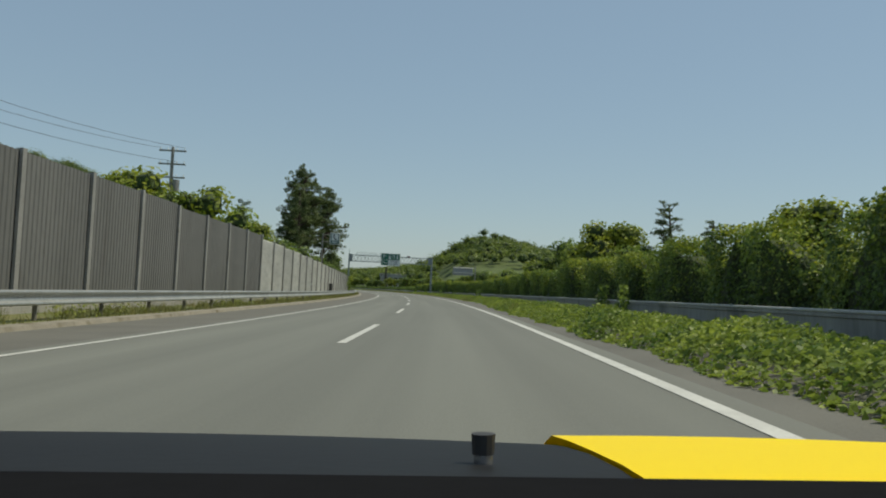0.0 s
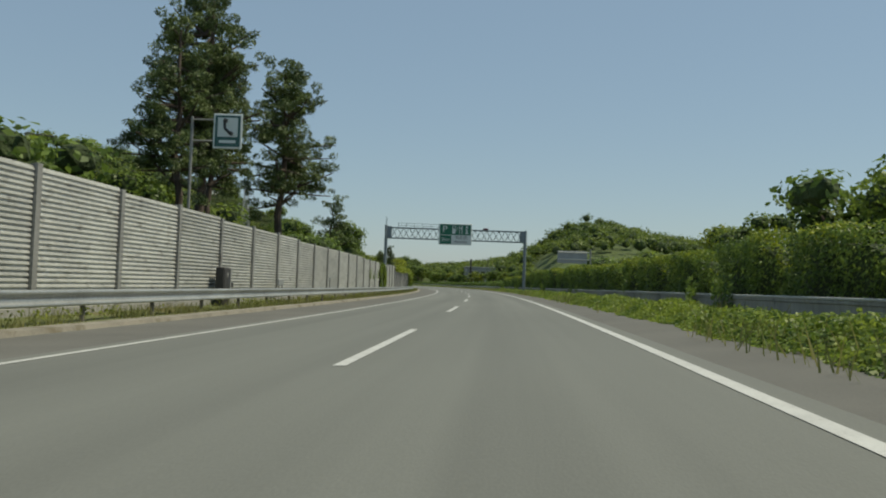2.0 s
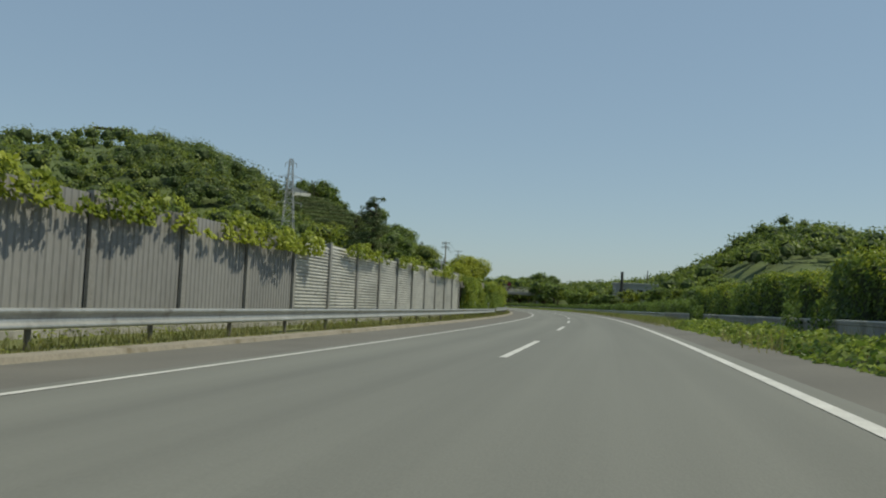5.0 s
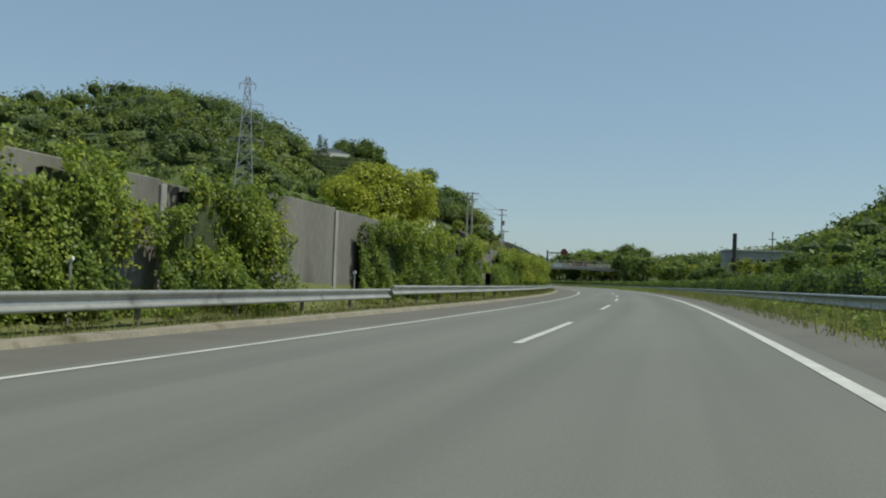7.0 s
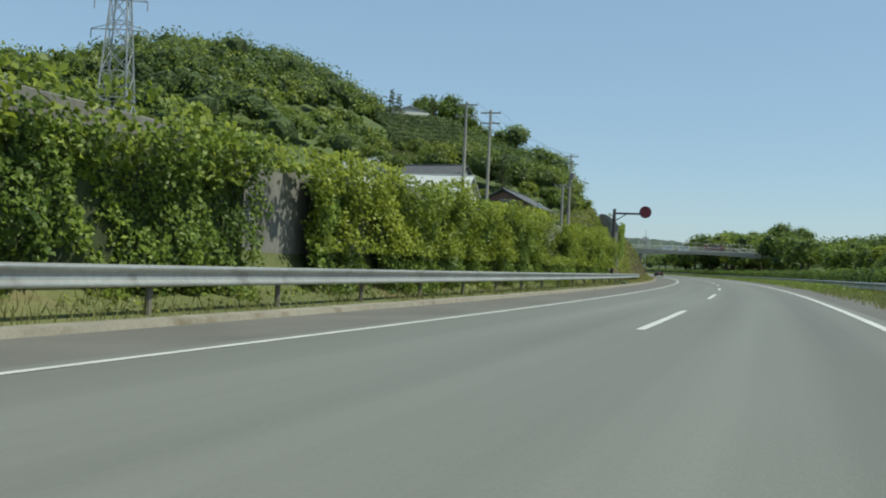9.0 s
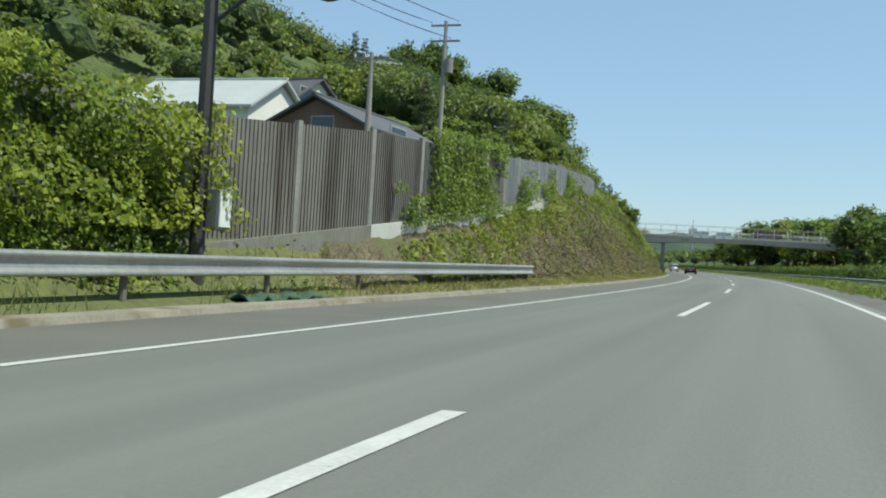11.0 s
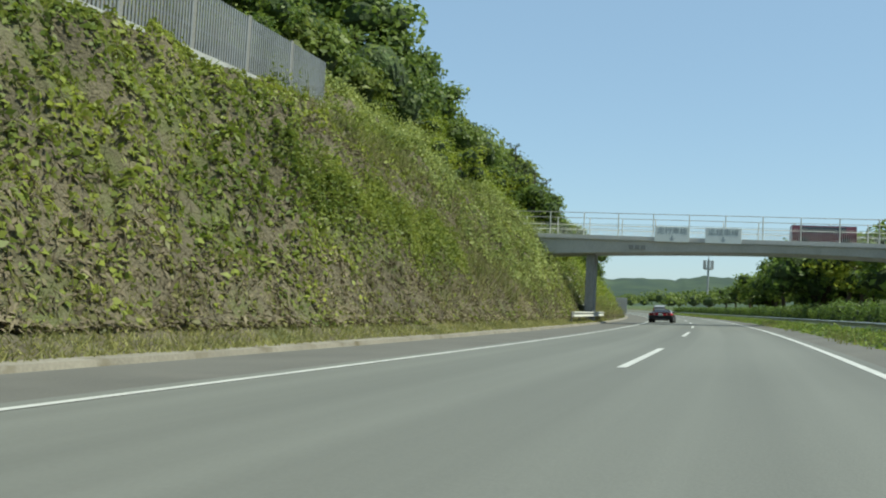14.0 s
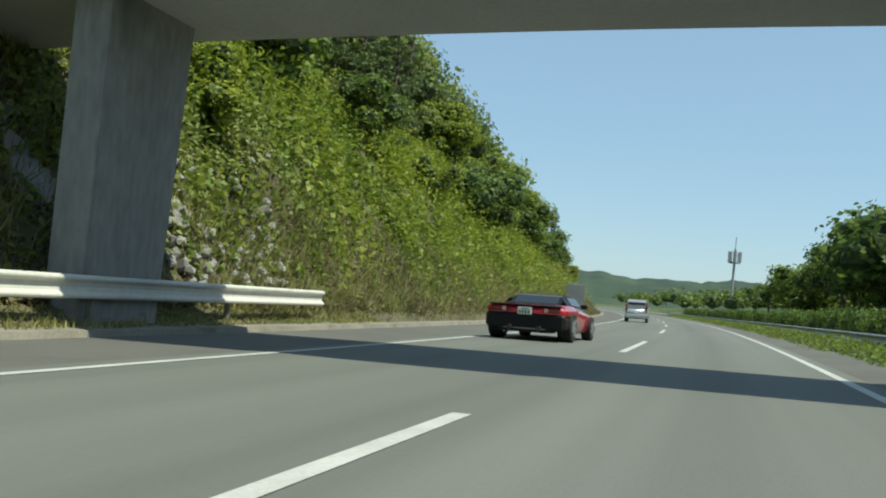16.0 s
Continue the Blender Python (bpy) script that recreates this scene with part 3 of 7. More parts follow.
def guard_rail(name, s0, s1, u, z, face, label, group, step=4.0, material=GALVANISED, post_material=RUSTY_POST):
    """face: +1 where the beam faces the right, -1 where it faces the left."""
    rail = thing(name, stand(s0, u), label, "guardrail", group)
    beam, post = beam_mesh(step, material), rail_post_mesh(z + 0.12, post_material)
    k = round((s1 - s0) / step)
    for i in range(k):
        a, b = at(s0 + i * step, u), at(s0 + (i + 1) * step, u)
        m = along(a, b) if face > 0 else along(b, a)
        base = gz(s0 + i * step, u)
        part("beam", beam, material, rail, m=under(rail, Matrix.Translation((0, 0, z)) @ m))
        part("post", post, post_material, rail, m=under(rail, m))
    return rail


guard_rail("guardrail", -26.5, 113.5, -7.45, 0.58, 1, "galvanised two-wave guardrail on dull posts in the verge", "guardrails along the shoulder")
guard_rail("guardrail", 113.5, 253.5, -7.45, 0.58, 1, "galvanised two-wave guardrail on dull posts in the verge", "guardrails along the shoulder")
_rail = guard_rail("guardrail", 253.5, 373.5, -7.35, 0.70, 1, "bright galvanised guardrail ending open beside the bank", "guardrails along the shoulder")
_rail = guard_rail("guardrail", 476.2, 496.2, -6.98, 0.65, 1, "cream painted guardrail before the footbridge pier", "guardrails along the shoulder", material=PALE_RAIL)
part("end_plate", a_box(-0.03, 0.03, -0.7, 0.0, 0.49, 0.81, bevel=0.01), POST_GREY, _rail, "grey flat end plate")
for _a, _b in ((228, 400), (400, 540), (540, 660)):
    guard_rail("median_guardrail", _a, _b, 7.0, 0.44, -1, "weathered steel guardrail in front of the median hedge", "guardrails of the median")
for _a, _b in ((-20, 120), (120, 260), (260, 400), (400, 540), (540, 660)):
    guard_rail("median_guardrail", _a, _b, 9.15, 0.5, 1, "steel guardrail behind the median hedge", "guardrails of the median")

# the low concrete wall on the median, in cast lengths
_wall = thing("median_wall", stand(-24, 7.1), "low grey concrete wall along the median, grown over with creeper", "wall", kind="structure")
_face = [(-0.17, -0.2), (-0.17, MEDIAN_TOP - 0.07), (-0.19, MEDIAN_TOP - 0.055), (-0.19, MEDIAN_TOP - 0.01), (-0.18, MEDIAN_TOP), (0.18, MEDIAN_TOP), (0.19, MEDIAN_TOP - 0.01), (0.19, MEDIAN_TOP - 0.055), (0.17, MEDIAN_TOP - 0.07), (0.17, -0.2)]
for _k in range(42):
    _a, _b = at(-24 + 6 * _k, 7.1), at(-18 + 6 * _k, 7.1)
    part("wall_length", extrude_outline(bmesh.new(), _face, 0.012, (_b - _a).length - 0.012), CONCRETE, _wall, m=under(_wall, along(_a, _b)))
    # paler concrete on the cap carries the bright line of the lit top
    part("coping", a_box(-0.20, 0.20, 0.01, (_b - _a).length - 0.01, MEDIAN_TOP, MEDIAN_TOP + 0.05, bevel=0.012), PALE_CONCRETE, _wall, "coping, paler to look lit on top", m=under(_wall, along(_a, _b)))


# ---- noise barriers ----
PANEL = 4.1


def louvre_panel(height, span):
    """Pale panel with lying louvres, its face to +x."""
    bm = bmesh.new()
    face, k = [], round(height / 0.122)
    p = height / k
    for i in range(k):
        face += [(0.00, i * p), (0.042, i * p + 0.018), (0.036, i * p + p * 0.55), (0.0, i * p + p * 0.68)]
    face.append((0.0, height))
    extrude_outline(bm, face + [(-0.07, height), (-0.07, 0)], 0.08, span - 0.08)
    return mesh_of(bm, "panel", PANEL_PALE)


def ribbed_panel(height, span, material=PANEL_GREY):
    bm = bmesh.new()
    top, k = [], 17
    p = (span - 0.16) / k
    for i in range(k):
        y = 0.08 + i * p
        top += [(0.0, y), (0.03, y + 0.03), (0.03, y + p * 0.5), (0.0, y + p * 0.5 + 0.03)]
    top += [(0.0, span - 0.08), (-0.06, span - 0.08), (-0.06, 0.08)]
    rows = [[bm.verts.new((x, y, z)) for x, y in top] for z in (0, height)]
    for i in range(len(top)):
        j = (i + 1) % len(top)
        bm.faces.new((rows[0][i], rows[0][j], rows[1][j], rows[1][i]))
    bm.faces.new(rows[0][::-1])
    bm.faces.new(rows[1])
    return mesh_of(bm, "panel", material)


def h_post(height):
    bm = a_box(0.03, 0.11, -0.11, 0.11, -0.3, height + 0.06)
    box(bm, -0.1, 0.03, -0.03, 0.03, -0.3, height + 0.06)
    return mesh_of(bm, "post", POST_GREY)


BARRIER_U = -8.75


def barrier(s0, count, heights, kind, label, material=PANEL_GREY, span=PANEL):
    """A run of panels between posts; heights: at its start and end."""
    run = thing("noise_barrier", stand(s0, BARRIER_U), label, "noise barrier", "noise barriers", "structure")
    made = {}
    for i in range(count):
        h = round((heights[0] + (heights[1] - heights[0]) * (i + 0.5) / count) / 0.1) * 0.1
        if h not in made:
            made[h] = (louvre_panel(h - 0.3, span) if kind == "louvre" else ribbed_panel(h - 0.3, span, material), h_post(h))
        a, b = at(s0 + i * span, BARRIER_U), at(s0 + (i + 1) * span, BARRIER_U)
        m = along(a, b)
        part("panel", made[h][0], None, run, m=under(run, Matrix.Translation((0, 0, 0.3)) @ m))
        part("post", made[h][1], None, run, m=under(run, m))
        if i == count - 1:
            part("post", made[h][1], None, run, m=under(run, Matrix.Translation(b - a) @ m))
    bm = bmesh.new()
    for i in range(count):
        a, b = at(s0 + i * span, BARRIER_U), at(s0 + (i + 1) * span, BARRIER_U)
        m = under(run, along(a, b))
        v = box(bm, -0.2, 0.14, 0.0, span, -0.5, 0.34)
        for q in list(bm.verts)[-8:]:
            q.co = m @ q.co
    part("plinth", bm, CONCRETE, run, "stained concrete plinth")
    return run


barrier(54.0 - 17 * 4.45, 17, (4.4, 3.95), "rib", "tall grey upright-ribbed metal noise barrier", span=4.45)
barrier(54.0, 11, (3.85, 3.30), "louvre", "pale louvred metal noise barrier streaked with dirt", span=4.49)
barrier(103.4, 11, (3.28, 3.1), "louvre", "pale louvred metal noise barrier streaked with dirt", span=4.47)
barrier(54.0 + 25 * PANEL, 4, (3.1, 3.2), "louvre", "pale louvred noise barrier beside the gantry leg")
barrier(54.0 + 29 * PANEL, 4, (3.15, 3.1), "rib", "plain grey ribbed noise barrier with ivy on top", PANEL_MID)
barrier(54.0 + 33 * PANEL, 10, (3.1, 3.45), "louvre", "pale louvred noise barrier with ivy hanging over its top")

# the concrete retaining wall under the ivy, in cast bays
WALL_S0, WALL_S1 = 229.2, 352.0
_wall = thing("retaining_wall", stand(WALL_S0, -8.9), "stained grey concrete retaining wall in cast bays", "wall", kind="structure")
_bays = stations(WALL_S0, WALL_S1, 5.5)
for _a, _b in zip(_bays, _bays[1:]):
    _h = 3.1 if 255 < _a < 285 else 3.35 + 0.25 * math.sin(_a * 0.31)
    _l = (at(_b, -8.9) - at(_a, -8.9)).length
    part("wall_bay", a_box(-0.4, 0.0, 0.02, _l - 0.02, -0.3, _h, bevel=0.02), OLD_CONCRETE, _wall, m=under(_wall, along(at(_a, -8.9), at(_b, -8.9))))
    part("pilaster", a_box(-0.1, 0.07, -0.12, 0.12, -0.3, _h - 0.05, bevel=0.015), CONCRETE, _wall, m=under(_wall, along(at(_a, -8.9), at(_b, -8.9))))

# the ribbed fence that climbs the bank on a concrete base
FENCE_S = [352.5, 361, 374, 405, 412, 440, 471]
FENCE_U = [-8.7, -8.8, -9.4, -12.7, -13.2, -15.3, -17.5]
FENCE_LOW = [0.7, 1.5, 2.7, 6.0, 6.4, 8.7, 10.8]
FENCE_TOP = [3.5, 4.4, 5.4, 8.4, 8.8, 11.0, 12.9]
FENCE_BAR = mesh_of(a_box(-0.015, 0.015, -0.049, 0.049, 0, 1), "bar", FENCE_GREY)
_fence = thing("ribbed_fence", pose(*at(352.5, -8.7, 0.7)), "dull ribbed metal fence on a stained concrete base climbing the bank", "fence", kind="structure")
for _i, (_a, _b) in enumerate(zip(stations(352.5, 459.4, PANEL), stations(352.5, 459.4, PANEL)[1:])):
    ends = []
    for _s in (_a, _b):
        u, lo, hi = (float(np.interp(_s, FENCE_S, q)) for q in (FENCE_U, FENCE_LOW, FENCE_TOP))
        p = at(_s, u)
        ends.append((Vector((p.x, p.y, 0)), lo + p.z, hi + p.z))
    (p0, lo0, hi0), (p1, lo1, hi1) = ends
    if 361.5 < _a < 364:
        lo0, lo1 = lo0 - 0.3, lo1 - 0.3
    n_out = Vector((p1.y - p0.y, p0.x - p1.x, 0)).normalized()
    base_p = _fence.matrix_basis.translation
    open_ribs = _a > 375
    single = 375 < _a < 429   # bars near the road stand as pieces of their own
    bm, ribs = bmesh.new(), 22 if open_ribs else 26
    rise = 0.36 if _a < 404 else 0.12
    for k in range(0 if single else ribs):
        for depth, f0, f1 in ((0.05 if open_ribs else 0.03, k / ribs, (k + 0.52) / ribs),) + (() if open_ribs else ((0.0, (k + 0.52) / ribs, (k + 1) / ribs),)):
            q = []
            for f in (f0, f1):
                c = p0.lerp(p1, f) + n_out * depth - base_p
                q += [bm.verts.new((c.x, c.y, lo0 + (lo1 - lo0) * f + rise - 0.03 - base_p.z)), bm.verts.new((c.x, c.y, hi0 + (hi1 - hi0) * f - base_p.z))]
            bm.faces.new((q[0], q[2], q[3], q[1]))
    if open_ribs:
        for f in (0.25, 0.75):
            z0, z1 = lo0 + 0.45 + (hi0 - lo0 - 0.45) * f, lo1 + 0.45 + (hi1 - lo1 - 0.45) * f
            tube(bm, p0 - base_p + Vector((0, 0, z0)), p1 - base_p + Vector((0, 0, z1)), 0.03, n=4)
    r = bmesh.ops.extrude_face_region(bm, geom=bm.faces[:])
    bmesh.ops.translate(bm, vec=-n_out * 0.03, verts=[v for v in r["geom"] if isinstance(v, bmesh.types.BMVert)])
    panel = part("panel", bm, FENCE_GREY if open_ribs else FENCE_OLD, _fence)
    if single:
        for k in range(ribs):
            f = (k + 0.26) / ribs
            m = along(p0, p1)
            z0, z1 = lo0 + (lo1 - lo0) * f + rise - 0.03, hi0 + (hi1 - hi0) * f
            m.translation = p0.lerp(p1, f) + n_out * 0.035 - base_p + Vector((0, 0, z0))
            part("bar", FENCE_BAR, FENCE_GREY, panel, m=m @ Matrix.Diagonal((1, 1, z1 - z0, 1)))
    c0 = p0 - base_p
    bm = bmesh.new()
    box(bm, c0.x - 0.07, c0.x + 0.07, c0.y - 0.07, c0.y + 0.07, lo0 - base_p.z - 0.2, hi0 - base_p.z + 0.08)
    part("post", bm, POST_GREY, _fence)
    bm = bmesh.new()
    q = [bm.verts.new(c + n_out * o - base_p + Vector((0, 0, z))) for c, lo in ((p0, lo0), (p1, lo1)) for o, z in ((0.12, lo - 1.2), (0.12, lo + rise), (-0.12, lo + rise), (-0.12, lo - 1.2))]
    for i in range(4):
        bm.faces.new((q[i], q[(i + 1) % 4], q[4 + (i + 1) % 4], q[4 + i]))
    bm.faces.new(q[:4]), bm.faces.new(q[4:])
    part("base_block", bm, PALE_CONCRETE if _a > 359 else OLD_CONCRETE, _fence, "stained concrete base block")


# ---- the sign gantry ----
def lettering(body, size, material, parent, m, name="lettering", label="", spread=1.0):
    cu = bpy.data.curves.new(name, "FONT")
    cu.body, cu.size, cu.align_x, cu.align_y, cu.extrude = body, size, "CENTER", "CENTER", 0.004
    cu.space_character = spread
    tmp = bpy.data.objects.new(name, cu)
    scene.collection.objects.link(tmp)
    dg = bpy.context.evaluated_depsgraph_get()
    dg.update()
    me = bpy.data.meshes.new_from_object(tmp.evaluated_get(dg))
    bpy.data.objects.remove(tmp)
    me.materials.clear()
    me.materials.append(material)
    return part(name, me, material, parent, label, m)


def facing(x, y, z):
    """A pose on a board that faces the coming traffic: letters upright, reading to the right."""
    return pose(x, y, z, 90, 0, 0)


G_S = 160.0
gantry = thing("sign_gantry", stand(G_S, 0), "blue-grey steel truss gantry over both lanes with a green service sign", "gantry")
for y in (-0.4, 0.4):
    part("leg", a_tube((-8.85, y, -0.7), (-8.85, y, 6.95), 0.13, n=10), GANTRY_PAINT, gantry)
for k in range(9):
    z = 0.1 + k * 0.7
    a, b = ((-8.85, -0.4), (-8.85, 0.4)) if k % 2 else ((-8.85, 0.4), (-8.85, -0.4))
    part("leg_brace", a_tube((*a, z), (*b, z + 0.7), 0.04, n=6), GANTRY_PAINT, gantry)
    part("leg_rung", a_tube((-8.85, -0.4, z), (-8.85, 0.4, z), 0.03, n=6), GANTRY_PAINT, gantry)
for y in (-0.4, 0.4):
    part("leg", a_tube((5.75, y, 0.0), (5.75, y, 6.8), 0.13, n=10), GANTRY_PAINT, gantry)
for k in range(8):
    z = 0.4 + k * 0.7
    s_ = 0.4 if k % 2 else -0.4
    part("leg_brace", a_tube((5.75, s_, z), (5.75, -s_, z + 0.7), 0.035, n=6), GANTRY_PAINT, gantry)


def beam_z(x):
    return 5.60, 6.72 - 0.004 * (x + 8.9)


for y in (-0.35, 0.35):
    for k in (0, 1):
        part("chord", a_box(-0.0, 14.5, y - 0.05, y + 0.05, -0.05, 0.05), GANTRY_PAINT, gantry, m=pose(-8.7, 0, beam_z(-1.6)[k]))
    n_ = 22
    for k in range(n_):
        x0, x1 = -8.3 + k * 13.8 / n_, -8.3 + (k + 1) * 13.8 / n_
        z0, z1 = beam_z(x0)[(k + (y > 0)) % 2], beam_z(x1)[(k + 1 + (y > 0)) % 2]
        part("truss_bar", a_tube((x0, y, z0), (x1, y, z1), 0.035, n=6), GANTRY_PAINT, gantry)
for x in (-8.6, 5.5):
    part("end_plate", a_box(x - 0.32, x + 0.32, -0.42, 0.42, beam_z(x)[0] - 0.05, beam_z(x)[1] + 0.1, bevel=0.02), GANTRY_PAINT, gantry, "dark steel end box of the truss")
bm = bmesh.new()
for k in range(6):
    x = -7.6 + k * 0.85
    tube(bm, (x, 0.2, beam_z(x)[1]), (x, 0.2, beam_z(x)[1] + 0.5), 0.02, n=5)
for z in (0.25, 0.5):
    tube(bm, (-7.7, 0.2, beam_z(-7.6)[1] + z), (-3.3, 0.2, beam_z(-3.3)[1] + z), 0.02, n=5)
part("walkway_rail", bm, GANTRY_PAINT, gantry, "thin handrail over the walkway")
for y in (-0.4, 0.4):
    part("aerial", a_tube((-8.85, y, 6.9), (-8.85, y, 7.8), 0.02, n=5), GANTRY_PAINT, gantry)
part("warning_lamp", a_box(1.3, 1.85, -0.2, 0.2, 6.74, 6.95, bevel=0.05), MAROON, gantry, "dull red lamp box on the truss")
board = part("sign_board", a_box(-3.28, 0.20, -0.62, -0.54, 5.12, 7.45, bevel=0.03), SIGN_WHITE, gantry, "green and white service area sign with symbols", m=pose(-0.07, 0, 0.20) @ Matrix.Diagonal((0.988, 1, 0.951, 1)))
part("sign_field", a_box(-3.16, 0.08, -0.632, -0.615, 6.22, 7.34, bevel=0.004), SIGN_GREEN, board, "green upper field")
part("sign_field", a_box(-3.16, -1.95, -0.632, -0.615, 5.22, 6.15, bevel=0.004), SIGN_GREEN, board, "green field under the distance")
lettering("P", 1.05, SIGN_WHITE, board, facing(-2.65, -0.637, 6.80), "letter", "white letter P")
lettering("2km", 0.52, SIGN_WHITE, board, facing(-2.55, -0.637, 5.68), "lettering", "white 2km lettering")
lettering("浜名湖", 0.42, SIGN_BLACK, board, facing(-0.93, -0.627, 5.92), "lettering", "dark place name", 1.1)
lettering("Hamanako", 0.32, SIGN_BLACK, board, facing(-0.93, -0.627, 5.48), "lettering", "dark roman place name")
bm = bmesh.new()   # fuel pump
box(bm, -1.86, -1.52, -0.645, -0.634, 6.36, 7.22)
box(bm, -1.9, -1.48, -0.645, -0.634, 6.36, 6.42)
tube(bm, (-1.5, -0.64, 6.6), (-1.38, -0.64, 6.75), 0.025, n=5), tube(bm, (-1.38, -0.64, 6.75), (-1.38, -0.64, 7.1), 0.025, n=5)
part("fuel_symbol", bm, SIGN_WHITE, board)
part("fuel_symbol_window", a_box(-1.81, -1.57, -0.652, -0.646, 6.92, 7.15), SIGN_GREEN, board)
bm = bmesh.new()   # fork and knife
for x in (-1.17, -1.10, -1.03):
    box(bm, x - 0.017, x + 0.017, -0.645, -0.634, 6.98, 7.22)
box(bm, -1.187, -1.013, -0.645, -0.634, 6.92, 6.99), box(bm, -1.13, -1.07, -0.645, -0.634, 6.36, 6.93)
box(bm, -0.88, -0.80, -0.645, -0.634, 6.36, 7.22), box(bm, -0.93, -0.88, -0.645, -0.634, 6.82, 7.17)
part("fork_and_knife_symbol", bm, SIGN_WHITE, board)
bm = bmesh.new()   # information
tube(bm, (-0.33, -0.645, 7.1), (-0.33, -0.634, 7.1), 0.13, n=14)
box(bm, -0.42, -0.24, -0.645, -0.634, 6.36, 6.9), box(bm, -0.5, -0.24, -0.645, -0.634, 6.8, 6.9), box(bm, -0.52, -0.14, -0.645, -0.634, 6.36, 6.46)
part("information_symbol", bm, SIGN_WHITE, board)
for x in (-2.6, -1.5, -0.4):
    part("bracket", a_box(x - 0.05, x + 0.05, -0.54, -0.3, 5.3, 7.0), GANTRY_PAINT, gantry)
part("control_box", a_box(-9.15, -8.7, -0.75, -0.4, -0.35, 0.92, bevel=0.03), POST_GREY, gantry, "grey control box at the leg")


# ---- the footbridge ----
B0, B1 = 487.0, 491.2
bridge = thing("footbridge", stand(B0, 0), "pale concrete footbridge over the road with railings and lane signs", "bridge", kind="structure")
bm = bmesh.new()
rows = []
for x in np.linspace(-17, 34, 52):
    low = 5.24 - 0.40 * (abs(x - 6.8) / 13.5) ** 1.6
    top = 5.96
    rows.append([bm.verts.new((x, y, z)) for y, z in ((0, top), (0, top - 0.16), (0.12, top - 0.2), (0.3, low + 0.06), (0.45, low), (3.75, low), (3.9, low + 0.05), (4.08, top - 0.2), (4.2, top - 0.16), (4.2, top))])
for a, b in zip(rows, rows[1:]):
    for i in range(10):
        bm.faces.new((a[i], a[(i + 1) % 10], b[(i + 1) % 10], b[i]))
bm.faces.new(rows[0]), bm.faces.new(rows[-1])
part("deck", bm, PALE_CONCRETE, bridge, "long pale concrete deck, lower at the supports")
for y in (0.08, 4.12):
    part("kerb", a_box(-17, 34, y - 0.12, y + 0.12, -0.1, 0.16), PALE_CONCRETE, bridge, "pale edge kerb", m=pose(0, 0, 5.97))
pier_bm = bmesh.new()
v = [pier_bm.verts.new(p) for p in ((-7.70, 1.0, -0.8), (-7.06, 1.0, -0.8), (-7.06, 2.9, -0.8), (-7.70, 2.9, -0.8), (-7.70, 0.9, 5.15), (-7.06, 0.9, 5.15), (-7.06, 3.1, 5.15), (-7.70, 3.1, 5.15))]
for f in ((0, 1, 2, 3), (4, 5, 6, 7), (0, 1, 5, 4), (1, 2, 6, 5), (2, 3, 7, 6), (3, 0, 4, 7)):
    pier_bm.faces.new([v[i] for i in f])
bmesh.ops.bevel(pier_bm, geom=pier_bm.edges[:], offset=0.04, segments=1, affect="EDGES")
# darker concrete than the deck: shade under it is in the pier's colour
part("pier", pier_bm, CONCRETE, bridge, "smooth concrete pier, darker grey for the shade under the deck", m=pose(0, 0, 0))
part("pier", a_box(21.2, 22.3, 0.9, 3.4, 0.2, 5.1, bevel=0.04), PALE_CONCRETE, bridge, "grey concrete pier beyond the far carriageway")
bm = bmesh.new()   # paved slope under the deck
rows = []
for y in np.linspace(-0.8, 5.6, 5):
    rows.append([bm.verts.new((x, y, z)) for x, z in ((-7.9, -0.1), (-9.2, 1.9), (-11.8, 4.6), (-17.5, 5.1))])
for a, b in zip(rows, rows[1:]):
    for i in range(3):
        bm.faces.new((a[i], a[i + 1], b[i + 1], b[i]))
r = bmesh.ops.extrude_face_region(bm, geom=bm.faces[:])
bmesh.ops.translate(bm, vec=(0, 0, 0.15), verts=[q for q in r["geom"] if isinstance(q, bmesh.types.BMVert)])
part("paved_slope", bm, CONCRETE, bridge, "dark stained concrete slope under the deck")
POST_STEP, RAIL_X0 = 2.465, -15.27
bay = bmesh.new()
for k in range(19):
    tube(bay, (0.06 + k * 0.126, 0, 0.14), (0.06 + k * 0.126, 0, 0.86), 0.012, n=4)
for z in (0.12, 0.87):
    tube(bay, (0, 0, z), (POST_STEP, 0, z), 0.026, n=5)
bay = mesh_of(bay, "railing_bay", PALE_RAIL)
rail_post = mesh_of(a_box(-0.035, 0.035, -0.035, 0.035, 0.0, 1.80, bevel=0.006), "railing_post", PALE_RAIL)
upper = bmesh.new()
tube(upper, (0, 0, 1.78), (POST_STEP, 0, 1.78), 0.026, n=5)
tube(upper, (0, 0, 0.98), (POST_STEP, 0, 0.98), 0.014, n=5)
upper = mesh_of(upper, "upper_rail", POST_GREY)
for y in (0.12, 4.08):
    for k in range(20):
        x = RAIL_X0 + POST_STEP * k
        m = pose(x, y, 5.98)
        part("railing_bay", bay, None, bridge, m=m)
        part("upper_rail", upper, None, bridge, m=m)
        part("railing_post", rail_post, None, bridge, m=pose(x, y, 5.96))
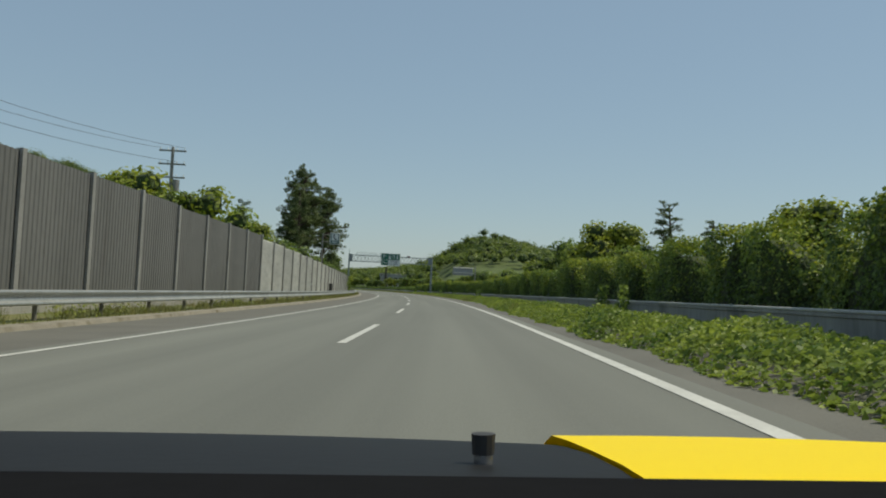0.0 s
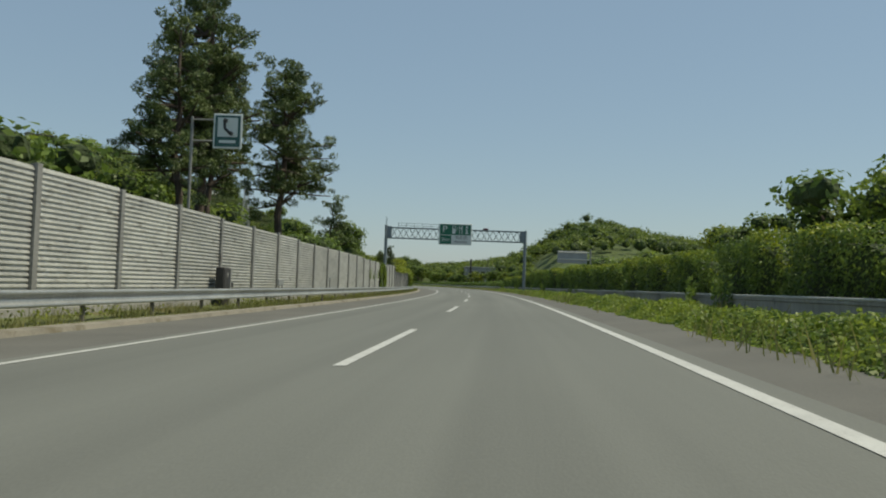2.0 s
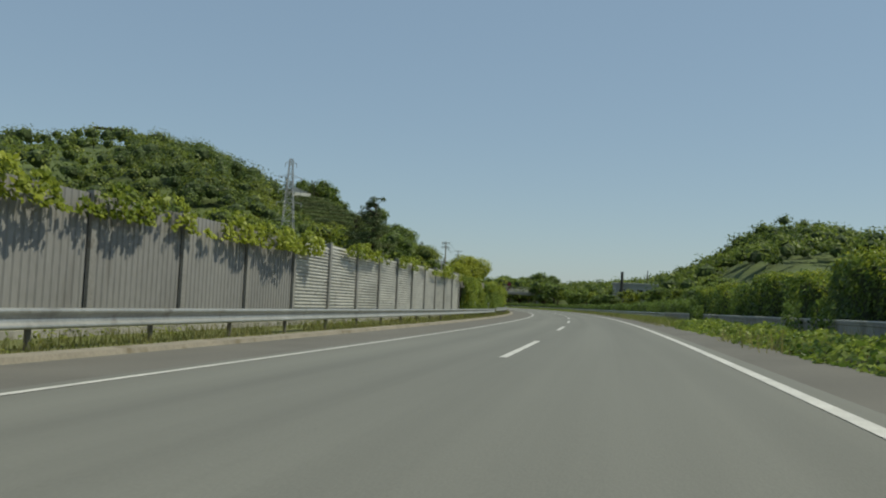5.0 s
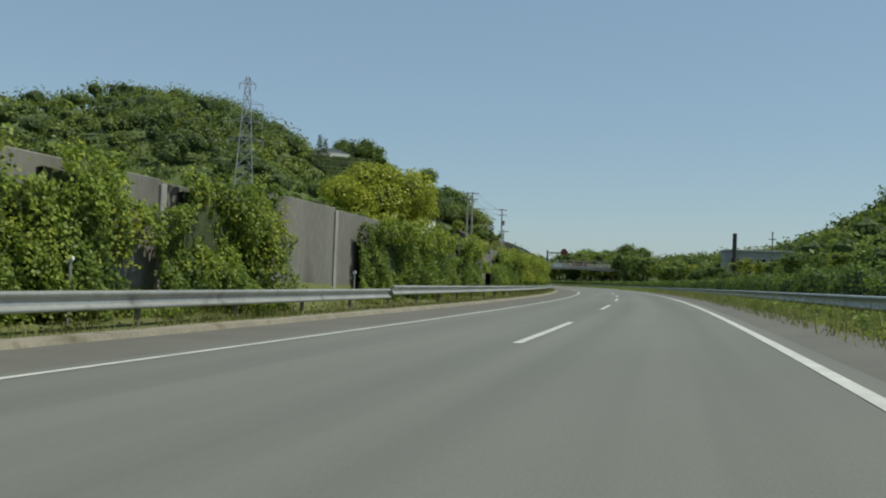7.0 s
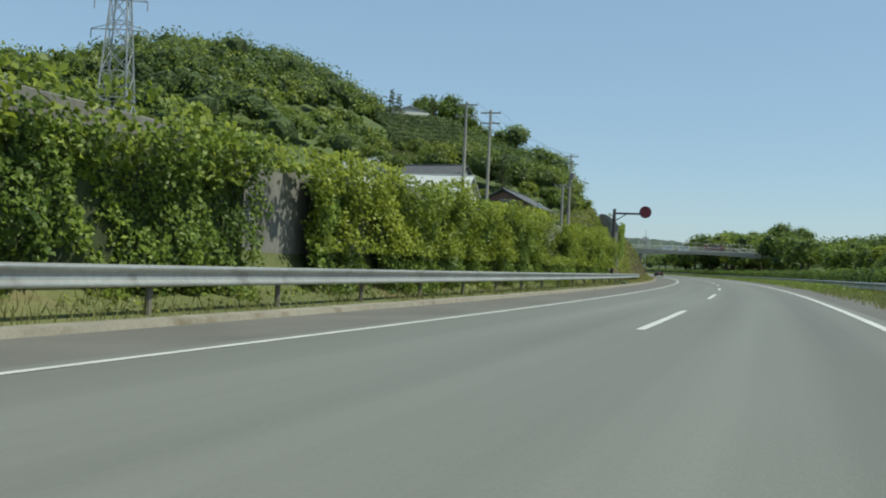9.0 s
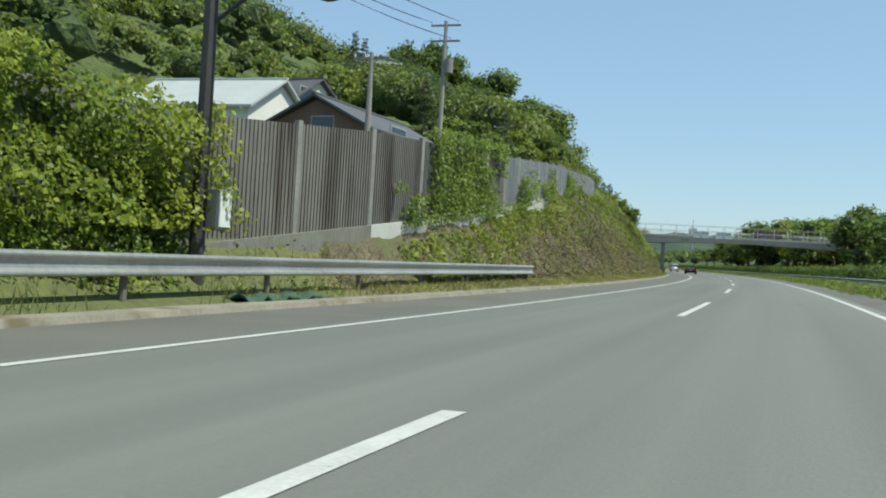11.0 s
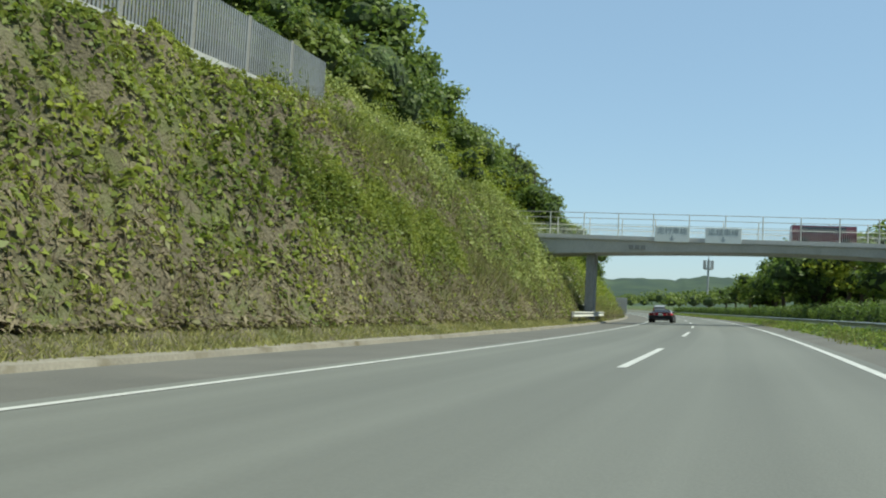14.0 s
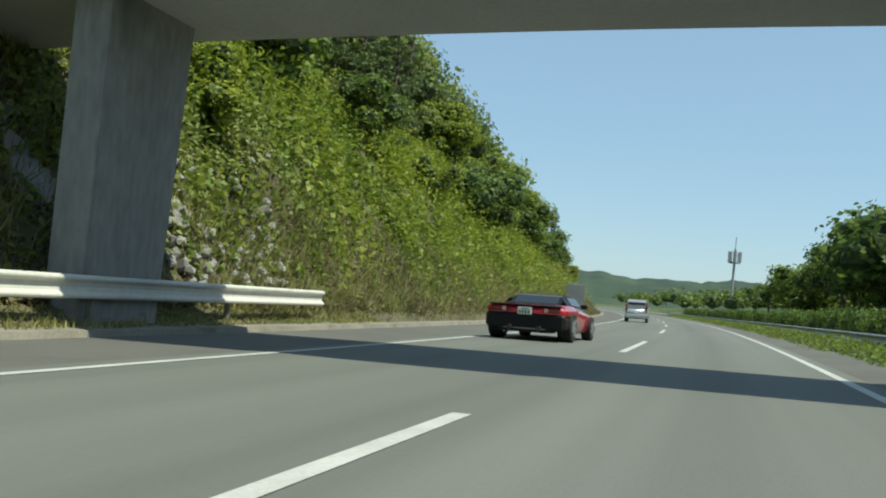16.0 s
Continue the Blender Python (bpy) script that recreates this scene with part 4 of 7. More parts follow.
for x0, x1, words in ((-2.82, -0.43, "走行車線"), (0.63, 3.06, "追越車線")):
    z0 = 5.80
    sign = part("lane_sign", a_box(x0, x1, -0.1, -0.04, z0, z0 + 1.1, bevel=0.015), SIGN_WHITE, bridge, "pale green-white board naming the lane, with an arrow")
    lettering(words, 0.5, SIGN_FADED, sign, facing((x0 + x1) / 2, -0.106, z0 + 0.76), "lettering", "dark characters", 1.08)
    c = (x0 + x1) / 2
    bm = a_box(c - 0.05, c + 0.05, -0.112, -0.104, z0 + 0.24, z0 + 0.46)
    q = [bm.verts.new((c + a, y, z0 + b)) for y in (-0.112, -0.104) for a, b in ((-0.22, 0.28), (0.0, 0.08), (0.22, 0.28), (0.0, 0.2))]
    bm.faces.new(q[:4]), bm.faces.new(q[4:])
    part("arrow", bm, SIGN_FADED, sign, "green down arrow")
    part("frame", a_box(x0 + 0.1, x1 - 0.1, -0.04, 0.06, z0 + 0.3, z0 + 0.42), POST_GREY, sign)
name_bar = bmesh.new()
for k in range(3):
    box(name_bar, -4.6 + k * 0.42, -4.28 + k * 0.42, 0.16, 0.24, 5.22, 5.50)
part("name_bars", name_bar, CONCRETE, bridge, "plain bars of a small dark plate on the girder")


def van_on_bridge():
    v = thing("box_van", stand(B0 + 2.3, 8.7, 5.64, -90), "maroon van standing on the footbridge behind its railing", "van")
    body = [(-0.8, 0.35), (0.8, 0.35), (0.82, 0.85), (0.66, 1.45), (-0.66, 1.45), (-0.82, 0.85)]
    part("body", extrude_outline(bmesh.new(), body, -2.2, 2.0), MAROON, v)
    for x in (-0.78, 0.78):
        part("side_window", a_box(x - 0.03, x + 0.03, -1.6, 1.3, 0.92, 1.34, bevel=0.02), GLASS, v)
        for y in (-1.4, 1.3):
            part("wheel", a_tube((x - 0.08, y, 0.31), (x + 0.08, y, 0.31), 0.31, n=16), TYRE, v)
    return v


van_on_bridge()


# ---- signs, poles and cables ----
def phone_sign(s, u, z, arm, label, back=False):
    """A square sign on an arm from a pole; arm: the way from the sign to its pole."""
    t = thing("emergency_phone_sign", stand(s, u + arm), label, "road sign", "phone signs")
    lo = gz(s, u + arm)
    part("pole", a_tube((0, 0, lo - 0.3), (0, 0, z + 0.5), 0.055, n=8), POST_GREY, t)
    for dz in (0.4, -0.35):
        part("arm", a_tube((0, 0, z + dz), (-arm, 0, z + dz), 0.03, n=6), POST_GREY, t)
    b = part("board", a_box(-arm - 0.52, -arm + 0.52, -0.06, -0.02, z - 0.62, z + 0.62, bevel=0.02), SIGN_BACK if back else SIGN_WHITE, t)
    if not back:
        part("symbol_border", a_box(-arm - 0.45, -arm + 0.45, -0.066, -0.058, z - 0.55, z + 0.55), SIGN_TEAL, b, "teal border and lower band")
        part("symbol_field", a_box(-arm - 0.36, -arm + 0.36, -0.07, -0.064, z - 0.2, z + 0.48), SIGN_WHITE, b, "white symbol field")
        part("lettering_bars", a_box(-arm - 0.3, -arm + 0.3, -0.07, -0.064, z - 0.42, z - 0.32), SIGN_WHITE, b, "plain bar in place of small lettering")
        bm = bmesh.new()
        tube(bm, (-arm - 0.12, -0.07, z + 0.4), (-arm - 0.1, -0.07, z + 0.1), 0.05, n=8)
        tube(bm, (-arm - 0.1, -0.07, z + 0.1), (-arm + 0.14, -0.07, z - 0.12), 0.05, n=8)
        tube(bm, (-arm - 0.14, -0.07, z + 0.4), (-arm - 0.02, -0.07, z + 0.36), 0.07, n=8)
        tube(bm, (-arm + 0.08, -0.07, z - 0.04), (-arm + 0.18, -0.07, z - 0.12), 0.07, n=8)
        part("phone_symbol", bm, SIGN_BLACK, b, "black telephone receiver")
    return t


phone_sign(97.2, -8.1, 6.35, -1.3, "square sign with a telephone symbol on a pole arm")
phone_sign(98.6, 18.6, 5.0, 3.0, "back of a square sign over the opposite lanes", back=True)

t = thing("direction_sign", stand(204, 19.8), "large grey sign back on a pole over the opposite lanes", "road sign")
part("pole", a_tube((0, 0, -0.2), (0, 0, 6.5), 0.13, n=10), POST_GREY, t)
for z in (5.9, 4.8):
    part("arm", a_tube((0, 0, z), (-5.0, 0, z), 0.07, n=8), PALE_RAIL, t)
part("board", a_box(-5.1, -0.5, 0.1, 0.18, 4.2, 6.1, bevel=0.02), SIGN_BACK, t)

t = thing("warning_disc_sign", stand(352.0, -8.0), "dark red round sign on an arm from a thick dark post", "road sign")
part("post", a_tube((0, 0, -0.2), (0, 0, 5.9), 0.14, 0.12, n=10), DARK_STEEL, t)
part("arm", a_box(0, 1.95, -0.06, 0.06, 5.5, 5.64), DARK_STEEL, t)
part("brace", a_tube((0.1, 0, 5.0), (0.9, 0, 5.52), 0.04, n=6), DARK_STEEL, t)
disc = part("disc", a_tube((2.35, -0.1, 5.72), (2.35, -0.04, 5.72), 0.42, n=28), SIGN_RED, t)
part("rim", a_tube((2.35, -0.05, 5.72), (2.35, 0.02, 5.72), 0.46, n=28), DARK_STEEL, disc)
_meter = part("meter_box", a_box(0.12, 0.36, 0.02, 0.46, 1.35, 2.05, bevel=0.02), POST_GREY, t, "grey steel box strapped to the post")
part("door", a_box(0.36, 0.385, 0.05, 0.43, 1.39, 2.01, bevel=0.008), SIGN_WHITE, _meter, "white box door")


def utility_pole(s, u, top, label, lamp=False, cross=2, base=None):
    lo = gz(s, u) if base is None else base
    t = thing("utility_pole", stand(s, u, lo), label, "utility pole", "utility poles")
    h = top - lo
    part("shaft", a_tube((0, 0, -0.4), (0, 0, h), 0.17, 0.10, n=10), WOOD_POLE, t)
    for k in range(cross):
        z = h - 0.25 - 0.9 * k
        a = part("crossarm", a_box(-0.9, 0.9, -0.05, 0.05, z - 0.05, z + 0.05), POST_GREY, t)
        for x in (-0.8, -0.3, 0.3, 0.8):
            part("insulator", a_tube((x, 0, z + 0.05), (x, 0, z + 0.2), 0.04, 0.03, n=6), SIGN_WHITE, a)
    if lamp:
        part("transformer", a_tube((0.32, 0, h - 3.0), (0.32, 0, h - 2.2), 0.24, n=12), POST_GREY, t)
    return t


POLES = [(28, -27, 11.8), (61.5, -16.3, 10.3), (349, -19.5, 14.2), (357.4, -19.6, 15.0), (387.1, -16.4, 14.8)]
for i, (s, u, z) in enumerate(POLES):
    utility_pole(s, u, z, "grey concrete utility pole with crossarms and insulators", lamp=i in (1, 4), cross=3 if i == 1 else 2)
utility_pole(420, -21, 14.0, "slim utility pole among the slope's trees", cross=1)
utility_pole(375.1, -15.6, 10.2, "low utility pole beside the houses", cross=1)
utility_pole(289.8, -17.0, 7.6, "slim utility pole above the ivy wall", cross=1)
for i, j in ((0, 1), (2, 4), (3, 4)):
    (s0, u0, z0), (s1, u1, z1) = POLES[i], POLES[j]
    for k, (dx, dz) in enumerate(((-0.8, -0.05), (0.8, -0.05), (0.3, -1.0))):
        a, b = at(s0, u0 + dx, z0 + dz), at(s1, u1 + dx, z1 + dz)
        cu = bpy.data.curves.new("cable", "CURVE")
        cu.dimensions, cu.bevel_depth, cu.bevel_resolution = "3D", 0.012, 0
        sp = cu.splines.new("POLY")
        sp.points.add(12)
        for j_ in range(13):
            f = j_ / 12
            p = a.lerp(b, f)
            sp.points[j_].co = (p.x, p.y, p.z - 4 * f * (1 - f) * 0.9, 1)
        cu.materials.append(WIRE)
        tagged(new("cable", cu), "thin black cable sagging between utility poles", "cable", "cables")


def lattice_mast(bm, half0, half1, height, levels, r):
    """Four legs drawing together, with crossed bracing on each side."""
    def corner(z, i):
        h = half0 + (half1 - half0) * z / height
        return Vector(((-1, 1, 1, -1)[i] * h, (-1, -1, 1, 1)[i] * h, z))
    for i in range(4):
        tube(bm, corner(0, i), corner(height, i), r, n=4)
    for k in range(levels):
        z0, z1 = height * (k / levels) ** 0.85, height * ((k + 1) / levels) ** 0.85
        for i in range(4):
            j = (i + 1) % 4
            tube(bm, corner(z0, i), corner(z1, j), r * 0.55, n=4)
            tube(bm, corner(z0, j), corner(z1, i), r * 0.55, n=4)
            tube(bm, corner(z1, i), corner(z1, j), r * 0.55, n=4)
    return bm


_lo = gz(351.3, -53.6) - 0.5
t = thing("transmission_tower", stand(351.3, -53.6, _lo, 20), "grey steel lattice transmission tower on the hillside", "pylon")
_h = 32.1 - _lo
part("mast", lattice_mast(bmesh.new(), 2.0, 0.32, _h, 11, 0.085), LATTICE, t)
for k, w in ((0.97, 1.2), (0.86, 2.4), (0.76, 2.4), (0.66, 2.6)):
    bm = bmesh.new()
    for sgn in (-1, 1):
        tube(bm, (0, 0.2, _h * k), (sgn * w, 0, _h * k - 0.15), 0.06, n=4)
        tube(bm, (0, 0.2, _h * k + 0.7), (sgn * w, 0, _h * k - 0.1), 0.045, n=4)
        tube(bm, (sgn * w, 0, _h * k - 0.15), (sgn * w, 0, _h * k - 1.0), 0.06, n=5)
    part("crossarm", bm, LATTICE, t)

t = thing("cell_tower", stand(682, 23.0), "slim grey phone mast with a ring of aerials", "mast")
part("mast", a_tube((0, 0, 0), (0, 0, 15.5), 0.35, 0.25, n=10), LATTICE, t)
part("platform", a_tube((0, 0, 12.4), (0, 0, 12.7), 1.25, n=12), LATTICE, t)
for k in range(8):
    a = k * math.pi / 4
    part("aerial", a_box(-0.16, 0.16, -0.1, 0.1, 12.6, 15.0), LATTICE, t, m=pose(1.3 * math.cos(a), 1.3 * math.sin(a), 0, 0, 0, math.degrees(a)))
part("tip", a_tube((0, 0, 15.5), (0, 0, 18.2), 0.09, n=6), LATTICE, t)

t = thing("roadside_board", stand(552.0, -7.4), "pale green-grey upright board on the verge beyond the footbridge", "road sign")
part("board", a_box(-0.8, 0.8, -0.03, 0.03, 0.55, 2.75, bevel=0.02), SIGN_BACK, t)
for x in (-0.35, 0.35):
    part("leg", a_tube((x, 0.06, -0.2), (x, 0.06, 2.3), 0.035, n=6), POST_GREY, t)
for s, w in ((74.0, 0), (118.0, 0), (236.0, 0), (251.0, 0)):
    t = thing("delineator", stand(s, -7.95), "small white-topped marker post behind the guardrail", "marker post", "marker posts")
    part("stem", a_tube((0, 0, -0.1), (0, 0, 1.25), 0.03, n=6), POST_GREY, t)
    part("reflector", a_tube((0, -0.03, 1.3), (0, 0.03, 1.3), 0.06, n=12), SIGN_WHITE, t)
t = thing("emergency_cabinet", stand(98.2, -8.35), "dark brown telephone cabinet against the noise barrier", "cabinet")
part("body", a_box(-0.15, 0.15, -0.40, 0.28, 0.0, 1.52, bevel=0.02), DARK_STEEL, t)
part("side_frame", a_box(-0.12, 0.2, 0.285, 0.40, 0.0, 1.5, bevel=0.015), POST_GREY, t, "pale grey upright of the cabinet")
part("arm_plate", a_box(0.08, 0.12, 0.402, 0.95, 0.80, 0.97, bevel=0.01), DARK_STEEL, t, "dark plate on an arm")
part("door", a_box(0.152, 0.172, -0.35, 0.23, 0.08, 1.46, bevel=0.008), DARK_STEEL, t)
part("dial", a_tube((0.17, -0.02, 1.25), (0.185, -0.02, 1.25), 0.09, n=16), POST_GREY, t, "round grey dial")
t = thing("small_notice", stand(107.0, -8.3), "small grey notice board on two legs", "sign")
part("board", a_box(-0.03, 0.03, -0.5, 0.5, 0.9, 1.15, bevel=0.01), SIGN_BACK, t)
for y in (-0.3, 0.3):
    part("leg", a_tube((0, y, 0), (0, y, 0.95), 0.025, n=6), POST_GREY, t)


# ---- houses ----
def house(name, s, u, turn, w, d, eave, ridge, wall, roof, label, windows=(), base=None, overhang=0.45):
    """A gabled house; its gable faces -y, its ridge runs along y."""
    lo = gz(s, u) - 0.6 if base is None else base
    t = thing(name, stand(s, u, lo, turn), label, "house", "houses by the hill")
    e, r = eave - lo, ridge - lo
    part("wall", extrude_outline(bmesh.new(), [(-w / 2, 0), (w / 2, 0), (w / 2, e), (0, r - 0.15), (-w / 2, e)], 0, d), wall, t)
    for sg in (-1, 1):
        bm = bmesh.new()
        a, b = (0, r), (sg * (w / 2 + overhang), e - overhang * (r - e) / (w / 2))
        extrude_outline(bm, [a, b, (b[0], b[1] + 0.16), (a[0], a[1] + 0.16)] if sg > 0 else [b, a, (a[0], a[1] + 0.16), (b[0], b[1] + 0.16)], -overhang, d + overhang)
        part("roof", bm, roof, t)
    part("ridge", a_box(-0.14, 0.14, -overhang - 0.03, d + overhang + 0.03, r + 0.08, r + 0.26, bevel=0.03), roof, t)
    for side, x, z, ww, hh in windows:
        if side == "gable":
            win = part("window", a_box(x - ww / 2, x + ww / 2, -0.05, 0.03, z, z + hh), WALL_GREY, t)
            part("pane", a_box(x - ww / 2 + 0.08, x + ww / 2 - 0.08, -0.065, -0.045, z + 0.08, z + hh - 0.08), GLASS, win)
        else:
            win = part("window", a_box(w / 2 - 0.03, w / 2 + 0.05, x - ww / 2, x + ww / 2, z, z + hh), WALL_GREY, t)
            part("pane", a_box(w / 2 + 0.045, w / 2 + 0.065, x - ww / 2 + 0.08, x + ww / 2 - 0.08, z + 0.08, z + hh - 0.08), GLASS, win)
    return t


house("white_barn", 392, -29.5, 90, 8.0, 9.5, 10.6, 12.8, WALL_WHITE, ROOF_PALE, "white plastered barn with a pale metal roof", (("side", 4, 4.0, 1.8, 1.2),))
house("tiled_house", 387, -24.3, -4, 7.2, 12, 8.9, 10.7, WALL_BROWN, ROOF_TILE, "brown timber house with a dark tiled roof", (("gable", 0.5, 3.6, 1.6, 1.1), ("side", 4, 3.4, 2.2, 1.2)))
house("tiled_house", 406, -33.5, 80, 9.0, 9, 13.0, 15.8, WALL_WHITE, ROOF_TILE, "white house with a broad dark tiled roof", (("gable", -1.8, 6.0, 1.6, 1.2), ("gable", 1.8, 6.0, 1.6, 1.2)))
house("farm_house", 415, -50, 52, 6.5, 8.5, 16.0, 18.2, WALL_WHITE, ROOF_PALE, "low white house with a pale green-grey roof", (("gable", -1.6, 3.2, 1.0, 1.0), ("gable", 0.2, 3.2, 0.9, 1.0), ("gable", 1.8, 3.2, 1.0, 1.0), ("side", 3, 3.0, 1.8, 1.0)))
terrace = thing("terrace_wall", stand(381, -28), "stained concrete terrace wall below the houses", "wall", kind="structure")
for k in range(5):
    part("wall_bay", a_box(-6 + k * 2.4, -3.62 + k * 2.4, -0.2, 0.2, 3.2, 7.6 - 0.15 * k, bevel=0.03), CONCRETE, terrace)
house("hilltop_house", 534, -70, 10, 9.0, 7, 45.6, 47.0, WALL_WHITE, ROOF_PALE, "white house standing high on the wooded hill", (("gable", 0, 4.0, 2, 1.2),))
t = thing("hilltop_shelter", stand(562, -148, gz(562, -148), 15), "low open shelter with a flat dark roof on the hill's crest", "shelter")
part("roof", a_box(-7, 7, -2.5, 2.5, 7.6, 8.0, bevel=0.05), ROOF_TILE, t)
for x in (-6.5, 0, 6.5):
    for y in (-2.2, 2.2):
        part("post", a_tube((x, y, -1), (x, y, 7.7), 0.15, n=6), DARK_STEEL, t)

TERRACE_Z = [29.0 + 2.1 * k for k in range(7)]
field = thing("terraced_field", stand(474, -50, 0, 20), "terraced plots with dark clipped rows below the hilltop house", "field", kind="structure")
for k, z in enumerate(TERRACE_Z):
    part("terrace", a_box(-13 + 1.2 * k, 9.5 - 0.5 * k, 8.0 * k, 8.0 * k + 8.2, 14 + k, z, bevel=0.1), MEADOW, field)
part("white_wall", a_box(-8, 4, 56.4, 56.7, 30, 44.2), WALL_WHITE, field, "low white wall along the top plot")

t = thing("works_building", stand(375, 21.2, 0, -6) @ Matrix.Diagonal((0.82, 0.82, 0.82, 1)), "grey flat-roofed two-storey building beyond the opposite lanes", "building")
part("wall", a_box(0, 16, 0, 10, 0, 7.9), WALL_GREY, t)
part("roof", a_box(-0.4, 16.4, -0.4, 10.4, 7.9, 8.3, bevel=0.03), PALE_CONCRETE, t)
for z in (1.6, 4.9):
    for k in range(6):
        w_ = part("window", a_box(1.0 + k * 2.5, 2.9 + k * 2.5, -0.06, 0.02, z, z + 1.7), WALL_WHITE, t)
        part("pane", a_box(1.1 + k * 2.5, 1.9 + k * 2.5, -0.075, -0.055, z + 0.1, z + 1.6), GLASS, w_)
        part("pane", a_box(2.0 + k * 2.5, 2.8 + k * 2.5, -0.075, -0.055, z + 0.1, z + 1.6), GLASS, w_)
    for k in range(3):
        w_ = part("window", a_box(-0.06, 0.02, 1.0 + k * 3, 2.9 + k * 3, z, z + 1.7), WALL_WHITE, t)
        part("pane", a_box(-0.075, -0.055, 1.1 + k * 3, 2.8 + k * 3, z + 0.1, z + 1.6), GLASS, w_)
part("flue", a_tube((1.6, -1.6, 0), (1.6, -1.6, 11.4), 0.42, n=12), DARK_STEEL, t, "dark tall flue")
part("roof_mast", a_tube((9.4, 3, 8.3), (9.4, 3, 12.2), 0.12, n=6), DARK_STEEL, t)
part("roof_mast_arm", a_box(8.6, 10.2, 2.95, 3.05, 10.6, 10.75), DARK_STEEL, t)


# ---- vehicles ----
def loft(sections, cap=True):
    """Closed rings, one for each section, joined along y; a section: y and its ring of (x, z)."""
    bm = bmesh.new()
    rings = [[bm.verts.new((x, y, z)) for x, z in ring] for y, ring in sections]
    k = len(rings[0])
    for a, b in zip(rings, rings[1:]):
        for i in range(k):
            bm.faces.new((a[i], a[(i + 1) % k], b[(i + 1) % k], b[i]))
    if cap:
        bm.faces.new(rings[0][::-1]), bm.faces.new(rings[-1])
    return bm


def ring(hw_low, hw_mid, hw_top, z_low, z_mid, z_top):
    half = [(hw_low * 0.9, z_low), (hw_low, z_low + 0.05), (hw_mid, z_mid - 0.06), (hw_mid - 0.01, z_mid), (hw_top, z_top - 0.03), (hw_top * 0.9, z_top)]
    return half + [(-x, z) for x, z in half[::-1]]


def wheel(parent, x, y, r, w, side, rim_mat=ALLOY):
    bm = bmesh.new()
    prof = [(r * 0.62, -w / 2), (r * 0.94, -w / 2), (r, -w / 2 + 0.03), (r, w / 2 - 0.03), (r * 0.94, w / 2), (r * 0.62, w / 2)]
    n = 24
    rings = [[bm.verts.new((d, rr * math.cos(2 * math.pi * i / n), rr * math.sin(2 * math.pi * i / n))) for i in range(n)] for rr, d in prof]
    for a, b in zip(rings, rings[1:]):
        for i in range(n):
            bm.faces.new((a[i], a[(i + 1) % n], b[(i + 1) % n], b[i]))
    tyre = part("wheel", bm, TYRE, parent, m=pose(x, y, r), smooth=False)
    o = side * w / 2
    rim = a_tube((-w / 2 * 0.9, 0, 0), (w / 2 * 0.9, 0, 0), r * 0.63, n=24)
    part("rim", rim, DARK_STEEL if parent.name.startswith("minivan") else rim_mat, tyre)
    bm = bmesh.new()
    for k in range(5):
        a = 2 * math.pi * k / 5
        c, s_ = math.cos(a), math.sin(a)
        tube(bm, (o * 0.93, 0, 0), (o * 0.96, c * r * 0.6, s_ * r * 0.6), r * 0.12, r * 0.16, n=6)
    tube(bm, (o * 0.8, 0, 0), (o * 1.02, 0, 0), r * 0.16, n=10)
    part("spokes", bm, rim_mat, tyre, "bright five-spoke wheel")
    return tyre


